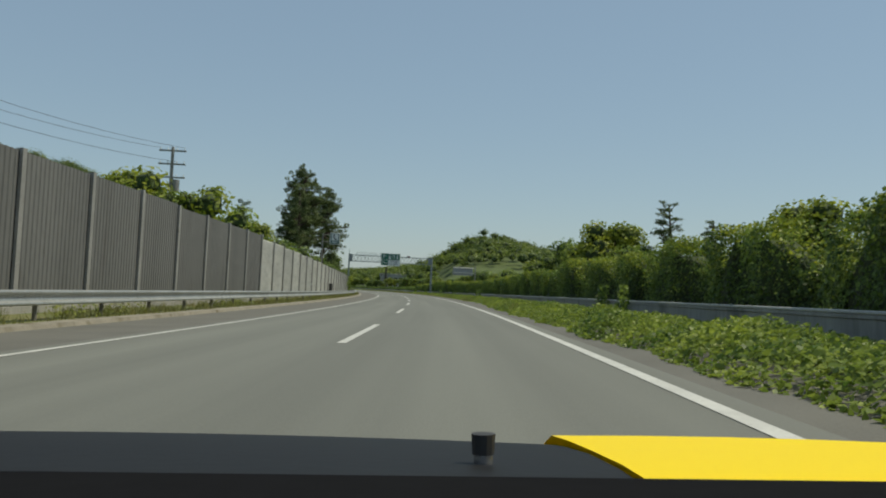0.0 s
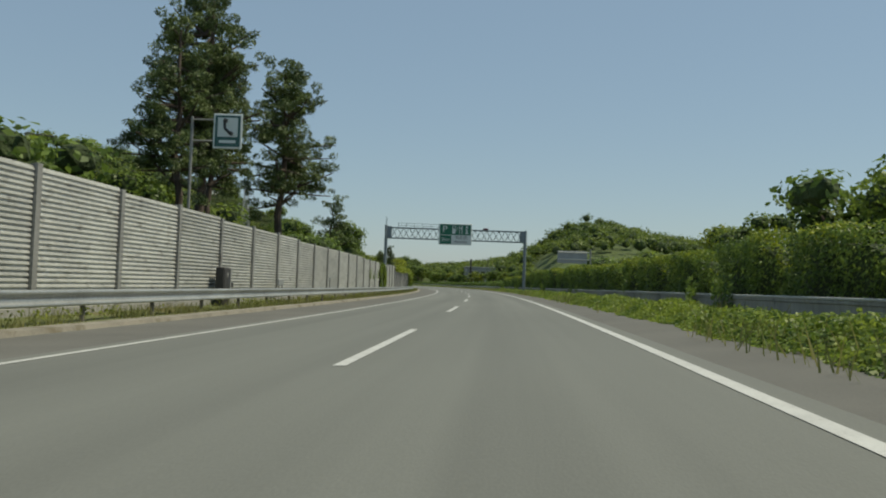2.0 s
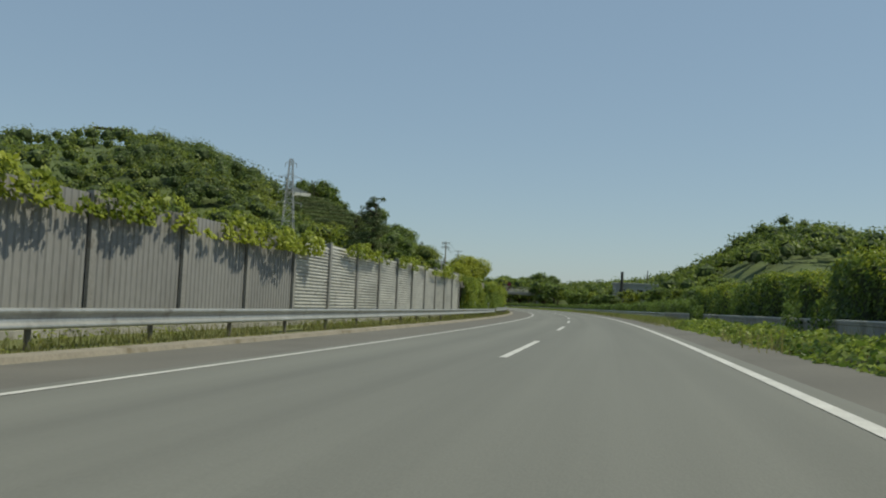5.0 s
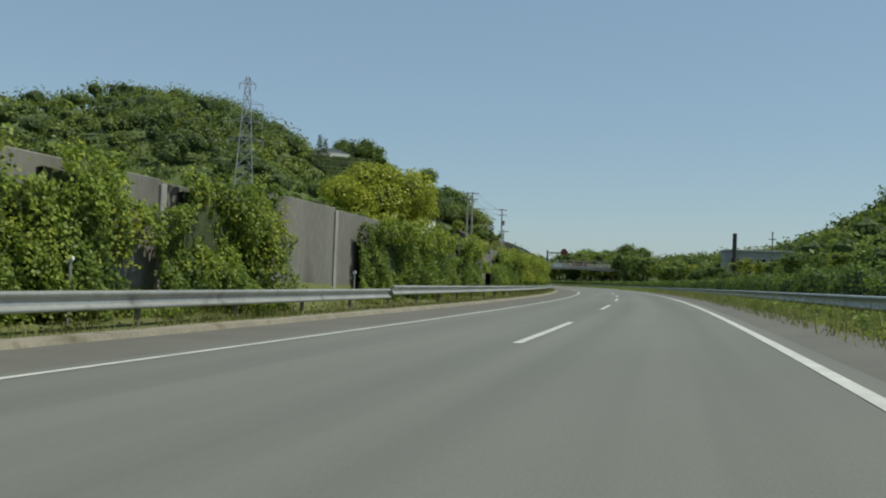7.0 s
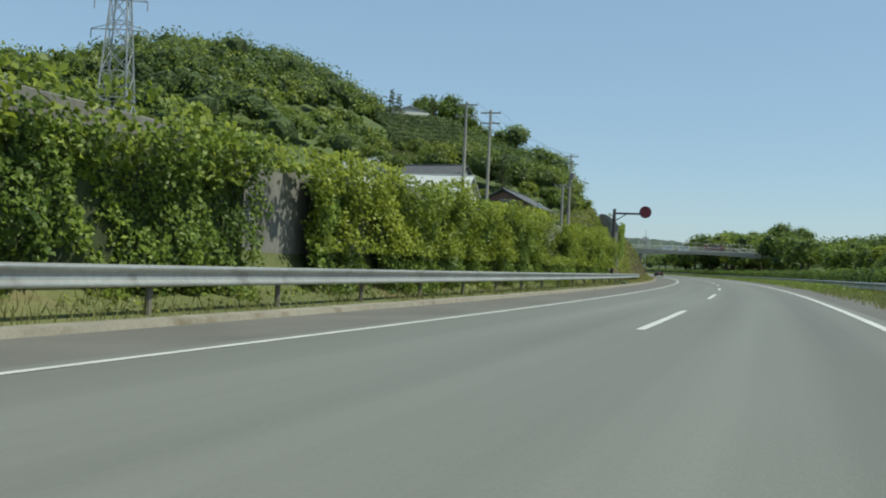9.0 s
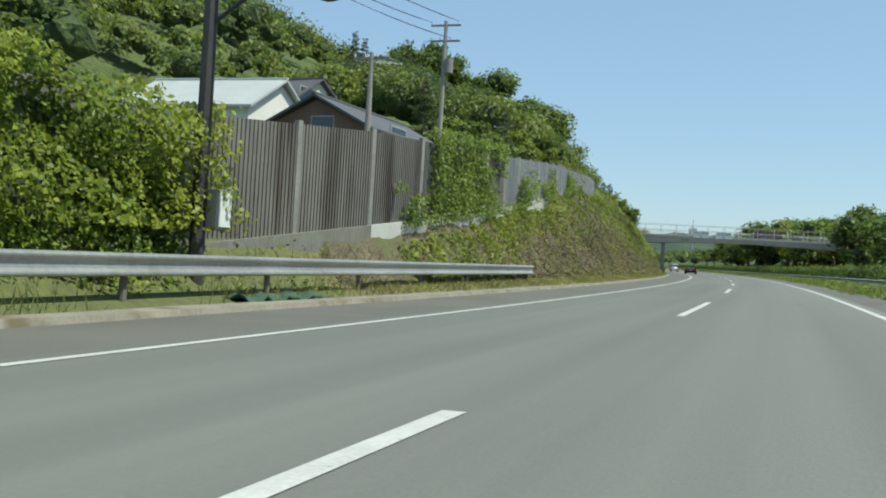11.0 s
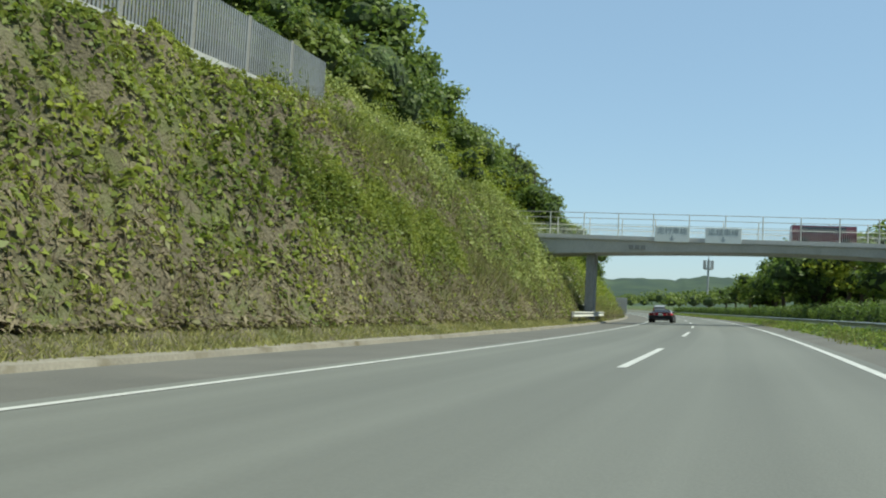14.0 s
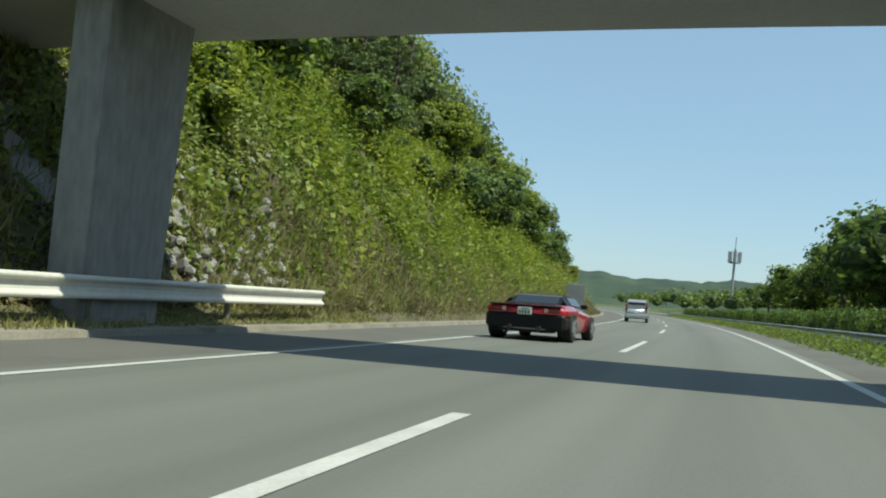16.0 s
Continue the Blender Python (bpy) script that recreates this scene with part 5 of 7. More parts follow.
def red_car(s, u):
    """A low mid-engined wedge; y ahead, its tail at y = 0."""
    t = thing("red_sports_car", on_road(s, u, -4.0), "low red wedge-shaped sports car with wide black rear haunches", "car")
    sec = [(0.02, ring(0.78, 0.90, 0.84, 0.50, 0.70, 0.80)), (0.12, ring(0.82, 0.93, 0.86, 0.42, 0.72, 0.83)), (0.5, ring(0.92, 0.95, 0.86, 0.30, 0.74, 0.85)),
           (1.0, ring(0.94, 0.95, 0.84, 0.24, 0.74, 0.87)), (1.7, ring(0.90, 0.90, 0.80, 0.2, 0.72, 0.86)), (2.6, ring(0.88, 0.88, 0.78, 0.18, 0.66, 0.78)),
           (3.3, ring(0.90, 0.90, 0.78, 0.18, 0.62, 0.70)), (3.8, ring(0.88, 0.88, 0.74, 0.2, 0.55, 0.62)), (4.25, ring(0.8, 0.8, 0.68, 0.24, 0.42, 0.48))]
    part("body", loft(sec), RED_PAINT, t, smooth=True)
    roof = [(0.95, [(-0.74, 0.83), (0.74, 0.83), (0.66, 0.88), (-0.66, 0.88)]), (1.25, [(-0.76, 0.83), (0.76, 0.83), (0.58, 1.05), (-0.58, 1.05)]),
            (1.6, [(-0.78, 0.82), (0.78, 0.82), (0.56, 1.12), (-0.56, 1.12)]), (2.2, [(-0.78, 0.78), (0.78, 0.78), (0.54, 1.1), (-0.54, 1.1)]), (3.0, [(-0.74, 0.66), (0.74, 0.66), (0.62, 0.74), (-0.62, 0.74)])]
    part("roof", loft(roof), BLACK_PLASTIC, t, "black roof panel")
    part("roof_edge", a_box(-0.55, 0.55, 1.26, 1.34, 1.05, 1.085, bevel=0.012), POST_GREY, t, "pale edge where the roof ends")
    part("rear_window", a_box(-0.53, 0.53, -0.17, 0.17, -0.01, 0.012), GLASS, t, m=pose(0, 1.10, 0.975, 29.5, 0, 0))
    part("engine_cover", a_box(-0.62, 0.62, -0.24, 0.24, -0.015, 0.015, bevel=0.01), BLACK_PLASTIC, t, m=pose(0, 0.66, 0.868, 4, 0, 0))
    for sg in (-1, 1):
        part("side_window", a_box(-0.012, 0.012, -0.5, 0.5, -0.12, 0.12), GLASS, t, m=pose(sg * 0.685, 2.0, 0.95, 0, sg * -38, 0))
        part("rear_quarter", a_box(-0.014, 0.014, -0.3, 0.3, -0.09, 0.09), BLACK_PLASTIC, t, m=pose(sg * 0.70, 1.25, 0.92, 0, sg * -42, 0))
        mir = part("mirror", a_box(sg * 0.86 - 0.09, sg * 0.86 + 0.09, 2.45, 2.57, 0.80, 0.92, bevel=0.03), BLACK_PLASTIC, t)
        part("arch", a_box(sg * 0.86 - 0.11, sg * 0.86 + 0.11, 0.12, 1.35, 0.56, 0.80, bevel=0.07), RED_PAINT, t, "broad red rear wing flare")
        part("lower_flank", a_box(sg * 0.86 - 0.10, sg * 0.86 + 0.10, 0.03, 0.40, 0.28, 0.575, bevel=0.05), BLACK_PLASTIC, t, "black lower flank behind the wheel")
        wheel(t, sg * 0.84, 0.74, 0.345, 0.33, sg)
        wheel(t, sg * 0.84, 3.25, 0.31, 0.24, sg)
        lamp = part("tail_lamp", a_box(sg * 0.62 - 0.2, sg * 0.62 + 0.2, -0.02, 0.04, 0.66, 0.77, bevel=0.01), TAIL_RED, t)
        part("reverse_lens", a_box(sg * 0.50 - 0.045, sg * 0.50 + 0.045, -0.035, -0.015, 0.67, 0.76), LAMP_PALE, lamp)
        part("exhaust", a_tube((sg * 0.35, -0.1, 0.3), (sg * 0.35, 0.3, 0.3), 0.06, n=12), DARK_STEEL, t)
    part("rear_bumper", a_box(-0.94, 0.94, -0.03, 0.30, 0.27, 0.64, bevel=0.06), BLACK_PLASTIC, t, "black lower tail panel")
    part("diffuser", a_box(-0.62, 0.62, -0.02, 0.6, 0.2, 0.4, bevel=0.03), BLACK_PLASTIC, t)
    part("sill_strip", a_box(-0.5, 0.5, -0.03, 0.02, 0.27, 0.295), POST_GREY, t, "grey strip under the tail")
    part("tail_lip", a_box(-0.86, 0.86, -0.06, 0.1, 0.80, 0.835, bevel=0.012), BLACK_PLASTIC, t, "black tail lip")
    plate = part("number_plate", a_box(-0.165, 0.165, -0.06, -0.03, 0.60, 0.77, bevel=0.005), WHITE_PAINT, t)
    bm = bmesh.new()
    for k in range(4):
        box(bm, -0.13 + k * 0.07, -0.09 + k * 0.07, -0.066, -0.059, 0.62, 0.70)
    box(bm, -0.08, 0.08, -0.066, -0.059, 0.725, 0.75)
    part("plate_bars", bm, SIGN_GREEN, plate, "plain bars")
    return t


red_car(497.55, -2.42)


def minivan(s, u):
    t = thing("minivan", on_road(s, u), "silver minivan with dark windows on the asphalt", "car")
    sec = [(0.0, ring(0.76, 0.82, 0.78, 0.35, 0.8, 0.98)), (0.15, ring(0.80, 0.85, 0.8, 0.3, 0.85, 1.02)), (2.0, ring(0.83, 0.86, 0.82, 0.25, 0.9, 1.02)), (3.4, ring(0.83, 0.85, 0.78, 0.25, 0.85, 0.98)), (4.2, ring(0.78, 0.8, 0.7, 0.28, 0.65, 0.8))]
    part("body", loft(sec), SILVER_PAINT, t, smooth=True)
    cab = [(0.04, [(-0.78, 0.95), (0.78, 0.95), (0.70, 1.5), (-0.70, 1.5)]), (0.25, [(-0.8, 0.95), (0.8, 0.95), (0.66, 1.72), (-0.66, 1.72)]), (2.4, [(-0.8, 0.98), (0.8, 0.98), (0.66, 1.74), (-0.66, 1.74)]), (3.6, [(-0.74, 0.95), (0.74, 0.95), (0.66, 1.05), (-0.66, 1.05)])]
    part("roof", loft(cab), SILVER_PAINT, t)
    part("rear_window", a_box(-0.64, 0.64, -0.02, 0.02, -0.2, 0.2, bevel=0.01), GLASS, t, m=pose(0, 0.06, 1.32, 12, 0, 0))
    for sg in (-1, 1):
        part("side_window", a_box(-0.015, 0.015, -1.0, 1.2, -0.2, 0.2), GLASS, t, m=pose(sg * 0.745, 1.5, 1.36, 0, sg * -10.5, 0))
        part("tail_lamp", a_box(sg * 0.74 - 0.06, sg * 0.74 + 0.06, -0.02, 0.06, 0.85, 1.35, bevel=0.02), TAIL_RED, t)
        for y in (0.75, 3.35):
            wheel(t, sg * 0.76, y, 0.31, 0.19, sg)
        part("mirror", a_box(sg * 0.92 - 0.09, sg * 0.92 + 0.09, 2.9, 3.0, 0.98, 1.14, bevel=0.02), SILVER_PAINT, t)
    part("bumper", a_box(-0.82, 0.82, -0.08, 0.12, 0.32, 0.6, bevel=0.05), SILVER_PAINT, t)
    plate = part("number_plate", a_box(-0.165, 0.165, -0.04, 0.0, 0.70, 0.87), WHITE_PAINT, t)
    return t


minivan(546.6, -2.2)


def yellow_car():
    """The open front of a yellow sports car standing at the start of the way: bonnet, wings and dash."""
    t = thing("yellow_sports_car", on_road(1.41, 1.63, 0.75), "yellow sports car with a matt black bonnet centre and dark dashboard", "car")
    bm = bmesh.new()
    rows = []
    for y, z, w0, w1 in ((0.64, 0.686, -1.3, 0.158), (0.8, 0.672, -1.3, 0.164), (1.0, 0.650, -1.3, 0.170), (1.25, 0.615, -1.3, 0.18), (1.5, 0.576, -1.3, 0.19), (1.58, 0.50, -1.3, 0.19)):
        rows.append([bm.verts.new((w0 + (w1 - w0) * f, y, z - 0.012 * (2 * f - 1) ** 2)) for f in np.linspace(0, 1, 9)])
    for a, b in zip(rows, rows[1:]):
        for i in range(8):
            bm.faces.new((a[i], a[i + 1], b[i + 1], b[i]))
    part("bonnet", bm, COWL_BLACK, t, "matt black bonnet centre", smooth=True)
    bm = bmesh.new()
    rows = []
    for y, z, w0, w1 in ((0.64, 0.678, 0.160, 1.0), (0.8, 0.664, 0.166, 1.05), (1.0, 0.642, 0.172, 1.08), (1.25, 0.612, 0.182, 1.08), (1.5, 0.579, 0.192, 1.06), (1.6, 0.55, 0.192, 1.05), (1.85, 0.40, 0.2, 1.04)):
        rows.append([bm.verts.new((w0 + (w1 - w0) * f, y, z + 0.012 * f - 0.03 * f * f)) for f in np.linspace(0, 1, 7)] + [bm.verts.new((w1 + 0.02, y, z - 0.3))])
    for a, b in zip(rows, rows[1:]):
        for i in range(7):
            bm.faces.new((a[i], a[i + 1], b[i + 1], b[i]))
    part("wing", bm, YELLOW_PAINT, t, "glossy yellow wing", smooth=True)
    bm = bmesh.new()
    rows = []
    for y, z in ((0.64, 0.65), (1.0, 0.61), (1.4, 0.55), (1.7, 0.40)):
        rows.append([bm.verts.new((x, y, z - 0.03 * f)) for f, x in enumerate((-1.31, -1.45, -1.6))])
    for a, b in zip(rows, rows[1:]):
        for i in range(2):
            bm.faces.new((a[i], a[i + 1], b[i + 1], b[i]))
    part("wing", bm, YELLOW_PAINT, t, "glossy yellow wing")
    part("windscreen_sill", a_box(-1.3, 1.1, 0.50, 0.655, 0.55, 0.684, bevel=0.012), COWL_DULL, t)
    part("dashboard", a_box(-1.3, 1.1, 0.2, 0.54, 0.45, 0.68, bevel=0.03), BLACK_PLASTIC, t)
    noz = part("washer_nozzle", a_tube((0.042, 0.80, 0.672), (0.042, 0.80, 0.690), 0.010, 0.011, n=12), DARK_STEEL, t, "small dark washer nozzle")
    part("nozzle_base", a_tube((0.042, 0.80, 0.655), (0.042, 0.80, 0.674), 0.0085, n=12), ALLOY, noz)
    part("nose", a_box(-1.3, 1.0, 1.7, 2.2, 0.15, 0.38, bevel=0.1), YELLOW_PAINT, t)
    for x in (-1.2, 0.85):
        wheel(t, x, 1.2, 0.29, 0.22, 1)
    return t


yellow_car()


# a green sheet of netting crumpled under the guardrail
_bm = bmesh.new()
_rows = [[_bm.verts.new((-0.28 + 0.14 * j, 0.18 * i, 0.06 + 0.05 * math.sin(i * 1.3 + j) + 0.04 * math.sin(i * 2.9 - j * 1.7) - 0.05 * abs(j - 2) / 2)) for j in range(5)] for i in range(17)]
for _a, _b in zip(_rows, _rows[1:]):
    for _j in range(4):
        _bm.faces.new((_a[_j], _a[_j + 1], _b[_j + 1], _b[_j]))
_r = bmesh.ops.extrude_face_region(_bm, geom=_bm.faces[:])
bmesh.ops.translate(_bm, vec=(0, 0, -0.03), verts=[v for v in _r["geom"] if isinstance(v, bmesh.types.BMVert)])
t = thing("netting_sheet", stand(352.0, -7.1, 0.12), "crumpled dark green netting sheet on the verge", "sheet")
part("net", _bm, NET_GREEN, t)


# ---- plants ----
def scatter(n, s0, s1):
    return rng.uniform(s0, s1, n)


def stuff(name, me, label, category, parent=None):
    ob = new(name, me)
    if parent is not None:
        ob.parent = parent
        return tagged(ob, label, "", "", "stuff")
    return tagged(ob, label, category, "", "stuff")


def dirs(s, along_road, right, up):
    """World directions at stations s."""
    r = np.stack([np.interp(s, AT_S, AT_R[:, k]) for k in range(3)], -1)
    f = np.stack([-r[:, 1], r[:, 0], np.zeros(len(s))], -1)
    return f * np.asarray(along_road)[:, None] + r * np.asarray(right)[:, None] + np.array([0, 0, 1.0]) * np.asarray(up)[:, None]


# the low ground cover of the median
n = 230000
s = np.concatenate([scatter(int(n * 0.62), -6, 112), scatter(int(n * 0.2), 112, 260), scatter(int(n * 0.18), 260, 640)])
lip = np.interp(s, [0, 44, 56, 64], [4.1, 4.15, 4.55, 4.75])
u = lip + (7.05 - lip) * rng.beta(1.05, 1.0, len(s))
edge = lip + 0.12 + 0.20 * wave(s * 0.8, s * 0.0, 1.0) + np.where((s > 205) & (s < 330), 0.25, 0)
keep = u > edge
s, u = s[keep], u[keep]
mound = np.clip((u - edge[keep]) / 0.6, 0, 1) * np.clip(1.0 - (u - 5.9) / 1.6, 0.3, 1) * (0.36 + 0.14 * wave(s * 1.1, u * 1.5, 3.0)) * np.where((s > 205) & (s < 330), 0.6, 1)
z = ground_z(s, u) + mound * rng.uniform(0.3, 1.05, len(s)) + 0.03
stuff("ground_cover", leaf_mesh("ground_cover", places(s, u, z), dirs(s, 0 * s, -0.35 + 0 * s, 1 + 0 * s), rng.uniform(0.055, 0.115, len(s)) * np.where(s < 112, 1.0, 1.6), rng.uniform(0.045, 0.085, len(s)) * np.where(s < 112, 1.0, 1.6), GROUNDCOVER, 0.5), "low leafy green ground cover along the median", "plants")
n = 26000
s = scatter(n, 30, 600)
u = rng.uniform(4.55, 6.8, n)
keep = (wave(s * 0.35, u * 1.2, 8.0) > 0.1) | ((s > 205) & (s < 330))
s, u = s[keep], u[keep]
stuff("median_grass", blades("median_grass", places(s, u, ground_z(s, u)), rng.uniform(0.15, 0.5, len(s)), 0.025, GRASS), "tufts of half-dry grass in the median", "grass")
# bed under the median plants, their shade painted in as dark green
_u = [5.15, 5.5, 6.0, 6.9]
setting("median_bed", strip(stations(-60, 660, 4), _u, lambda s, u: gz(s, u) + (-0.03 if u < 5.3 else 0.10 if u < 6.5 else 0.04)), SHADE_GREEN, "median bed soil, coloured dark for shade under the plants", "soil")


# the clipped, creeper-grown hedge on the median
def hedge_top(s):
    base = np.interp(s, [-20, 30, 110, 150, 172, 195, 260, 350, 480, 640], [2.2, 2.05, 1.8, 2.25, 2.35, 1.9, 1.7, 1.55, 1.7, 1.8])
    clump = np.clip(np.sin(s * 1.07 + 0.8 * np.sin(s * 0.23)) * 1.6 + 0.9, -0.6, 1) * np.where(s < 215, 1.0, 0.35)
    return base - 0.42 + 0.45 * clump + 0.16 * wave(s * 0.55, s * 0.21, 1.0) + 0.10 * wave(s * 1.9, s, 4.0)


def hedge_face(s):
    clump = np.clip(np.sin(s * 1.07 + 0.8 * np.sin(s * 0.23)) * 1.6 + 0.9, -0.6, 1) * np.where(s < 215, 1.0, 0.35)
    return 7.72 - 0.26 * clump + 0.10 * wave(s * 0.9, s * 0.3, 6.0) + 0.08 * wave(s * 2.6, s, 9.0)


# the hedge's core, coloured dark for the shade between its leaves
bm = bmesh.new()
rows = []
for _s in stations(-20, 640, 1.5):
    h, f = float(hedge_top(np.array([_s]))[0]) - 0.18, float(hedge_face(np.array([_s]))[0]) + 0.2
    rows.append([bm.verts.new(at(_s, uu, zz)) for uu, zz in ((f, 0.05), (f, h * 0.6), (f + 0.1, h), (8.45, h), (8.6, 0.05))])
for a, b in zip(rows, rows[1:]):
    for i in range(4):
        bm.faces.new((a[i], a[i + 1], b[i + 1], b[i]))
hedge = tagged(new("hedge", mesh_of(bm, "hedge", SHADE_GREEN)), "long creeper-grown green hedge along the median", "hedge", kind="stuff")
for lo, hi, k in ((-8, 110, 110000), (110, 225, 46000), (225, 640, 70000)):
    s = scatter(k, lo, hi)
    f = rng.uniform(0, 1, k)
    top, face = hedge_top(s), hedge_face(s)
    on_top = f > 0.72
    v = rng.uniform(0, 1, k) ** 0.8
    z = np.where(on_top, top + 0.1 * rng.normal(0, 1, k), 0.12 + (top - 0.1) * v)
    u = np.where(on_top, face + rng.uniform(0, 0.95, k), face + 0.09 * rng.normal(0, 1, k) + 0.12 * wave(s * 2.2, z * 2.6, 2.0))
    pts = places(s, u, z)
    nr = dirs(s, 0 * s, np.where(on_top, -0.2, -1.0), np.where(on_top, 1.0, 0.45))
    stuff("leaves", leaf_mesh("leaves", pts, nr, rng.uniform(0.06, 0.14, k) * (0.85 if hi < 112 else 1.3), rng.uniform(0.045, 0.10, k) * (0.85 if hi < 112 else 1.3), HEDGE, 0.55), "dense small creeper leaves", "leaves", hedge)

# yellow-green leaves along the hedge top, paler to give it a sunlit look
k = 60000
s = scatter(k, -6, 215)
keep = wave(s * 0.7, s * 0.3, 2.0) > -0.3
s = s[keep]
f = rng.uniform(0, 1, len(s))
u = hedge_face(s) - 0.05 + 0.9 * f
z = hedge_top(s) + 0.05 - 0.35 * np.clip(0.3 - f, 0, 1) + rng.uniform(-0.12, 0.16, len(s))
stuff("leaves", leaf_mesh("leaves", places(s, u, z), dirs(s, 0 * s, -0.3 + 0 * s, 1 + 0 * s), rng.uniform(0.06, 0.13, len(s)), rng.uniform(0.04, 0.09, len(s)), FRESH, 0.6), "yellow-green leaves on top, paler to look sunlit", "leaves", hedge)

# creeper that hangs over the median wall
k = 26000
s = scatter(k, -6, 226)
z = rng.uniform(0.1, 1.1, k)
keep = wave(s * 0.42, s * 0.15, 4.0) > 0.55
s, z = s[keep], z[keep]
stuff("wall_creeper", leaf_mesh("wall_creeper", places(s, 6.88 - 0.12 * rng.uniform(0, 1, len(s)), z), dirs(s, 0 * s, -1 + 0 * s, 0.4 + 0 * s), rng.uniform(0.09, 0.19, len(s)), rng.uniform(0.06, 0.13, len(s)), HEDGE, 0.6), "creeper hanging down over the median wall in places", "climbing plant")

# the verge behind the left kerb
n = 60000
s = np.concatenate([scatter(n // 2, -5, 250), scatter(n // 2, 250, 640)])
u = -rng.uniform(6.85, 8.5, len(s))
keep = wave(s * 0.5, u * 1.3, 3.0) > -0.55
s, u = s[keep], u[keep]
stuff("verge_grass", blades("verge_grass", places(s, u, ground_z(s, u) - 0.01), rng.uniform(0.08, 0.30, len(s)), 0.022, GRASS), "short half-dry grass on the verge under the guardrail", "grass")
n = 16000
s = scatter(n, -5, 470)
u = -rng.uniform(7.2, 8.6, n)
keep = wave(s * 0.42, u * 0.8, 5.0) > 0.3
s, u = s[keep], u[keep]
stuff("verge_weeds", leaf_mesh("verge_weeds", places(s, u, ground_z(s, u) + rng.uniform(0.02, 0.3, len(s))), dirs(s, 0 * s, 0.4 + 0 * s, 1 + 0 * s), rng.uniform(0.06, 0.14, len(s)), 0.06, BUSH, 0.7), "scattered weeds under the guardrail", "weeds")


# ---- ivy on walls and barriers ----
# bare patches of the wall: from and to along it, and between two heights
BARE = [(234.6, 236.2, 2.6, 9), (238.3, 240.8, 2.6, 9), (238.5, 239.7, 0.3, 1.7), (268.3, 271.0, 2.3, 9), (278.0, 285.5, 2.3, 9), (278.2, 282.6, 0.3, 1.7), (298.2, 300.4, 0.3, 3.0), (303.2, 304.6, 0.3, 2.2), (326.8, 331.2, 1.7, 9), (327.8, 328.6, 0.2, 1.0)]


def ivy(s0, s1, u, z0, z1, per_m2, label, bulge=0.25, cover=-0.9, seed=1.0, material=IVY, over=0.35, size=1.0):
    """A sheet of leaves over a wall that faces right, thick and thin by drifts."""
    area = (s1 - s0) * (z1 - z0)
    k = int(area * per_m2)
    s, z = rng.uniform(s0, s1, k), z0 + (z1 + over - z0) * rng.uniform(0, 1, k)
    thick = wave(s * 0.55, z * 0.9, seed) * 0.5 + wave(s * 1.9, z * 2.1, seed + 3) * 0.5
    keep = thick > cover
    top = z1 + over * wave(s * 0.8, s * 0.3, seed + 1)
    keep &= z < top
    for a, b, lo, hi in BARE:
        edge = 0.35 * wave(s * 2.3, z * 2.7, seed)
        keep &= ~((s > a + edge) & (s < b + edge) & (z > lo + 0.5 * edge) & (z < hi))
    s, z, thick = s[keep], z[keep], thick[keep]
    b = bulge * (0.7 + thick) * rng.uniform(0.55, 1.1, len(s))
    pts = places(s, u + np.maximum(b, 0.03), z)
    return leaf_mesh("leaves", pts, dirs(s, 0 * s, 1 + 0 * s, 0.55 + 0 * s), rng.uniform(0.10, 0.22, len(s)) * size, rng.uniform(0.08, 0.16, len(s)) * size, material, 0.6)


def ivy_thing(label, runs, backing=()):
    t = tagged(new("ivy", runs[0]), label, "climbing plant", "ivy on the walls", "stuff")
    for me in runs[1:]:
        stuff("leaves", me, "", "leaves", t)
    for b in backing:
        # dark sheet behind the ivy, with shade put into its colour
        part("shaded_mass", b, SHADE_GREEN, t)
    return t


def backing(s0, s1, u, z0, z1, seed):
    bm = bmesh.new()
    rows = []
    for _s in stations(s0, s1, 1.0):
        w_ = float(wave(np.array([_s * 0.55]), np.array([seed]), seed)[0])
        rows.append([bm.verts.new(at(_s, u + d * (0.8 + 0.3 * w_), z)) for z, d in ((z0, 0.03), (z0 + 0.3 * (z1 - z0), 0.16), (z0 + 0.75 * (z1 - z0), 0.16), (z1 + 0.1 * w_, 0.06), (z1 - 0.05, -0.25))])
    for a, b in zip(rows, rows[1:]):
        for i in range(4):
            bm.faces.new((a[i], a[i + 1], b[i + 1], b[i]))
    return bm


ivy_thing("thick green ivy filling a gap of the barrier by the gantry", [ivy(152.3, 157.3, -8.75, 0.2, 3.0, 420, "", 0.35)], [backing(152.3, 157.3, -8.75, 0.1, 2.9, 2.0)])
ivy_thing("bare and leafy creepers hanging over the pale barrier", [ivy(143, 152, -8.68, 1.5, 3.2, 120, "", 0.12, 0.15, 4.0, size=0.7), ivy(172.5, 191, -8.7, 2.6, 3.35, 320, "", 0.4, -0.2, 6.0, FRESH), ivy(195, 231, -8.7, 2.9, 3.5, 260, "", 0.4, -0.15, 7.0, FRESH)])
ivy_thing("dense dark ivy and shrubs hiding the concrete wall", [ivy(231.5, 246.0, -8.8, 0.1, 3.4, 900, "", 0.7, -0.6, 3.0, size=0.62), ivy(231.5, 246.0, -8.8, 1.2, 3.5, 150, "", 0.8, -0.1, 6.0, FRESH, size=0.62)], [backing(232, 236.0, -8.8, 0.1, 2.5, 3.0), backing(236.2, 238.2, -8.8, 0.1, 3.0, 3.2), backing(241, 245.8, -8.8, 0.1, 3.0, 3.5)])
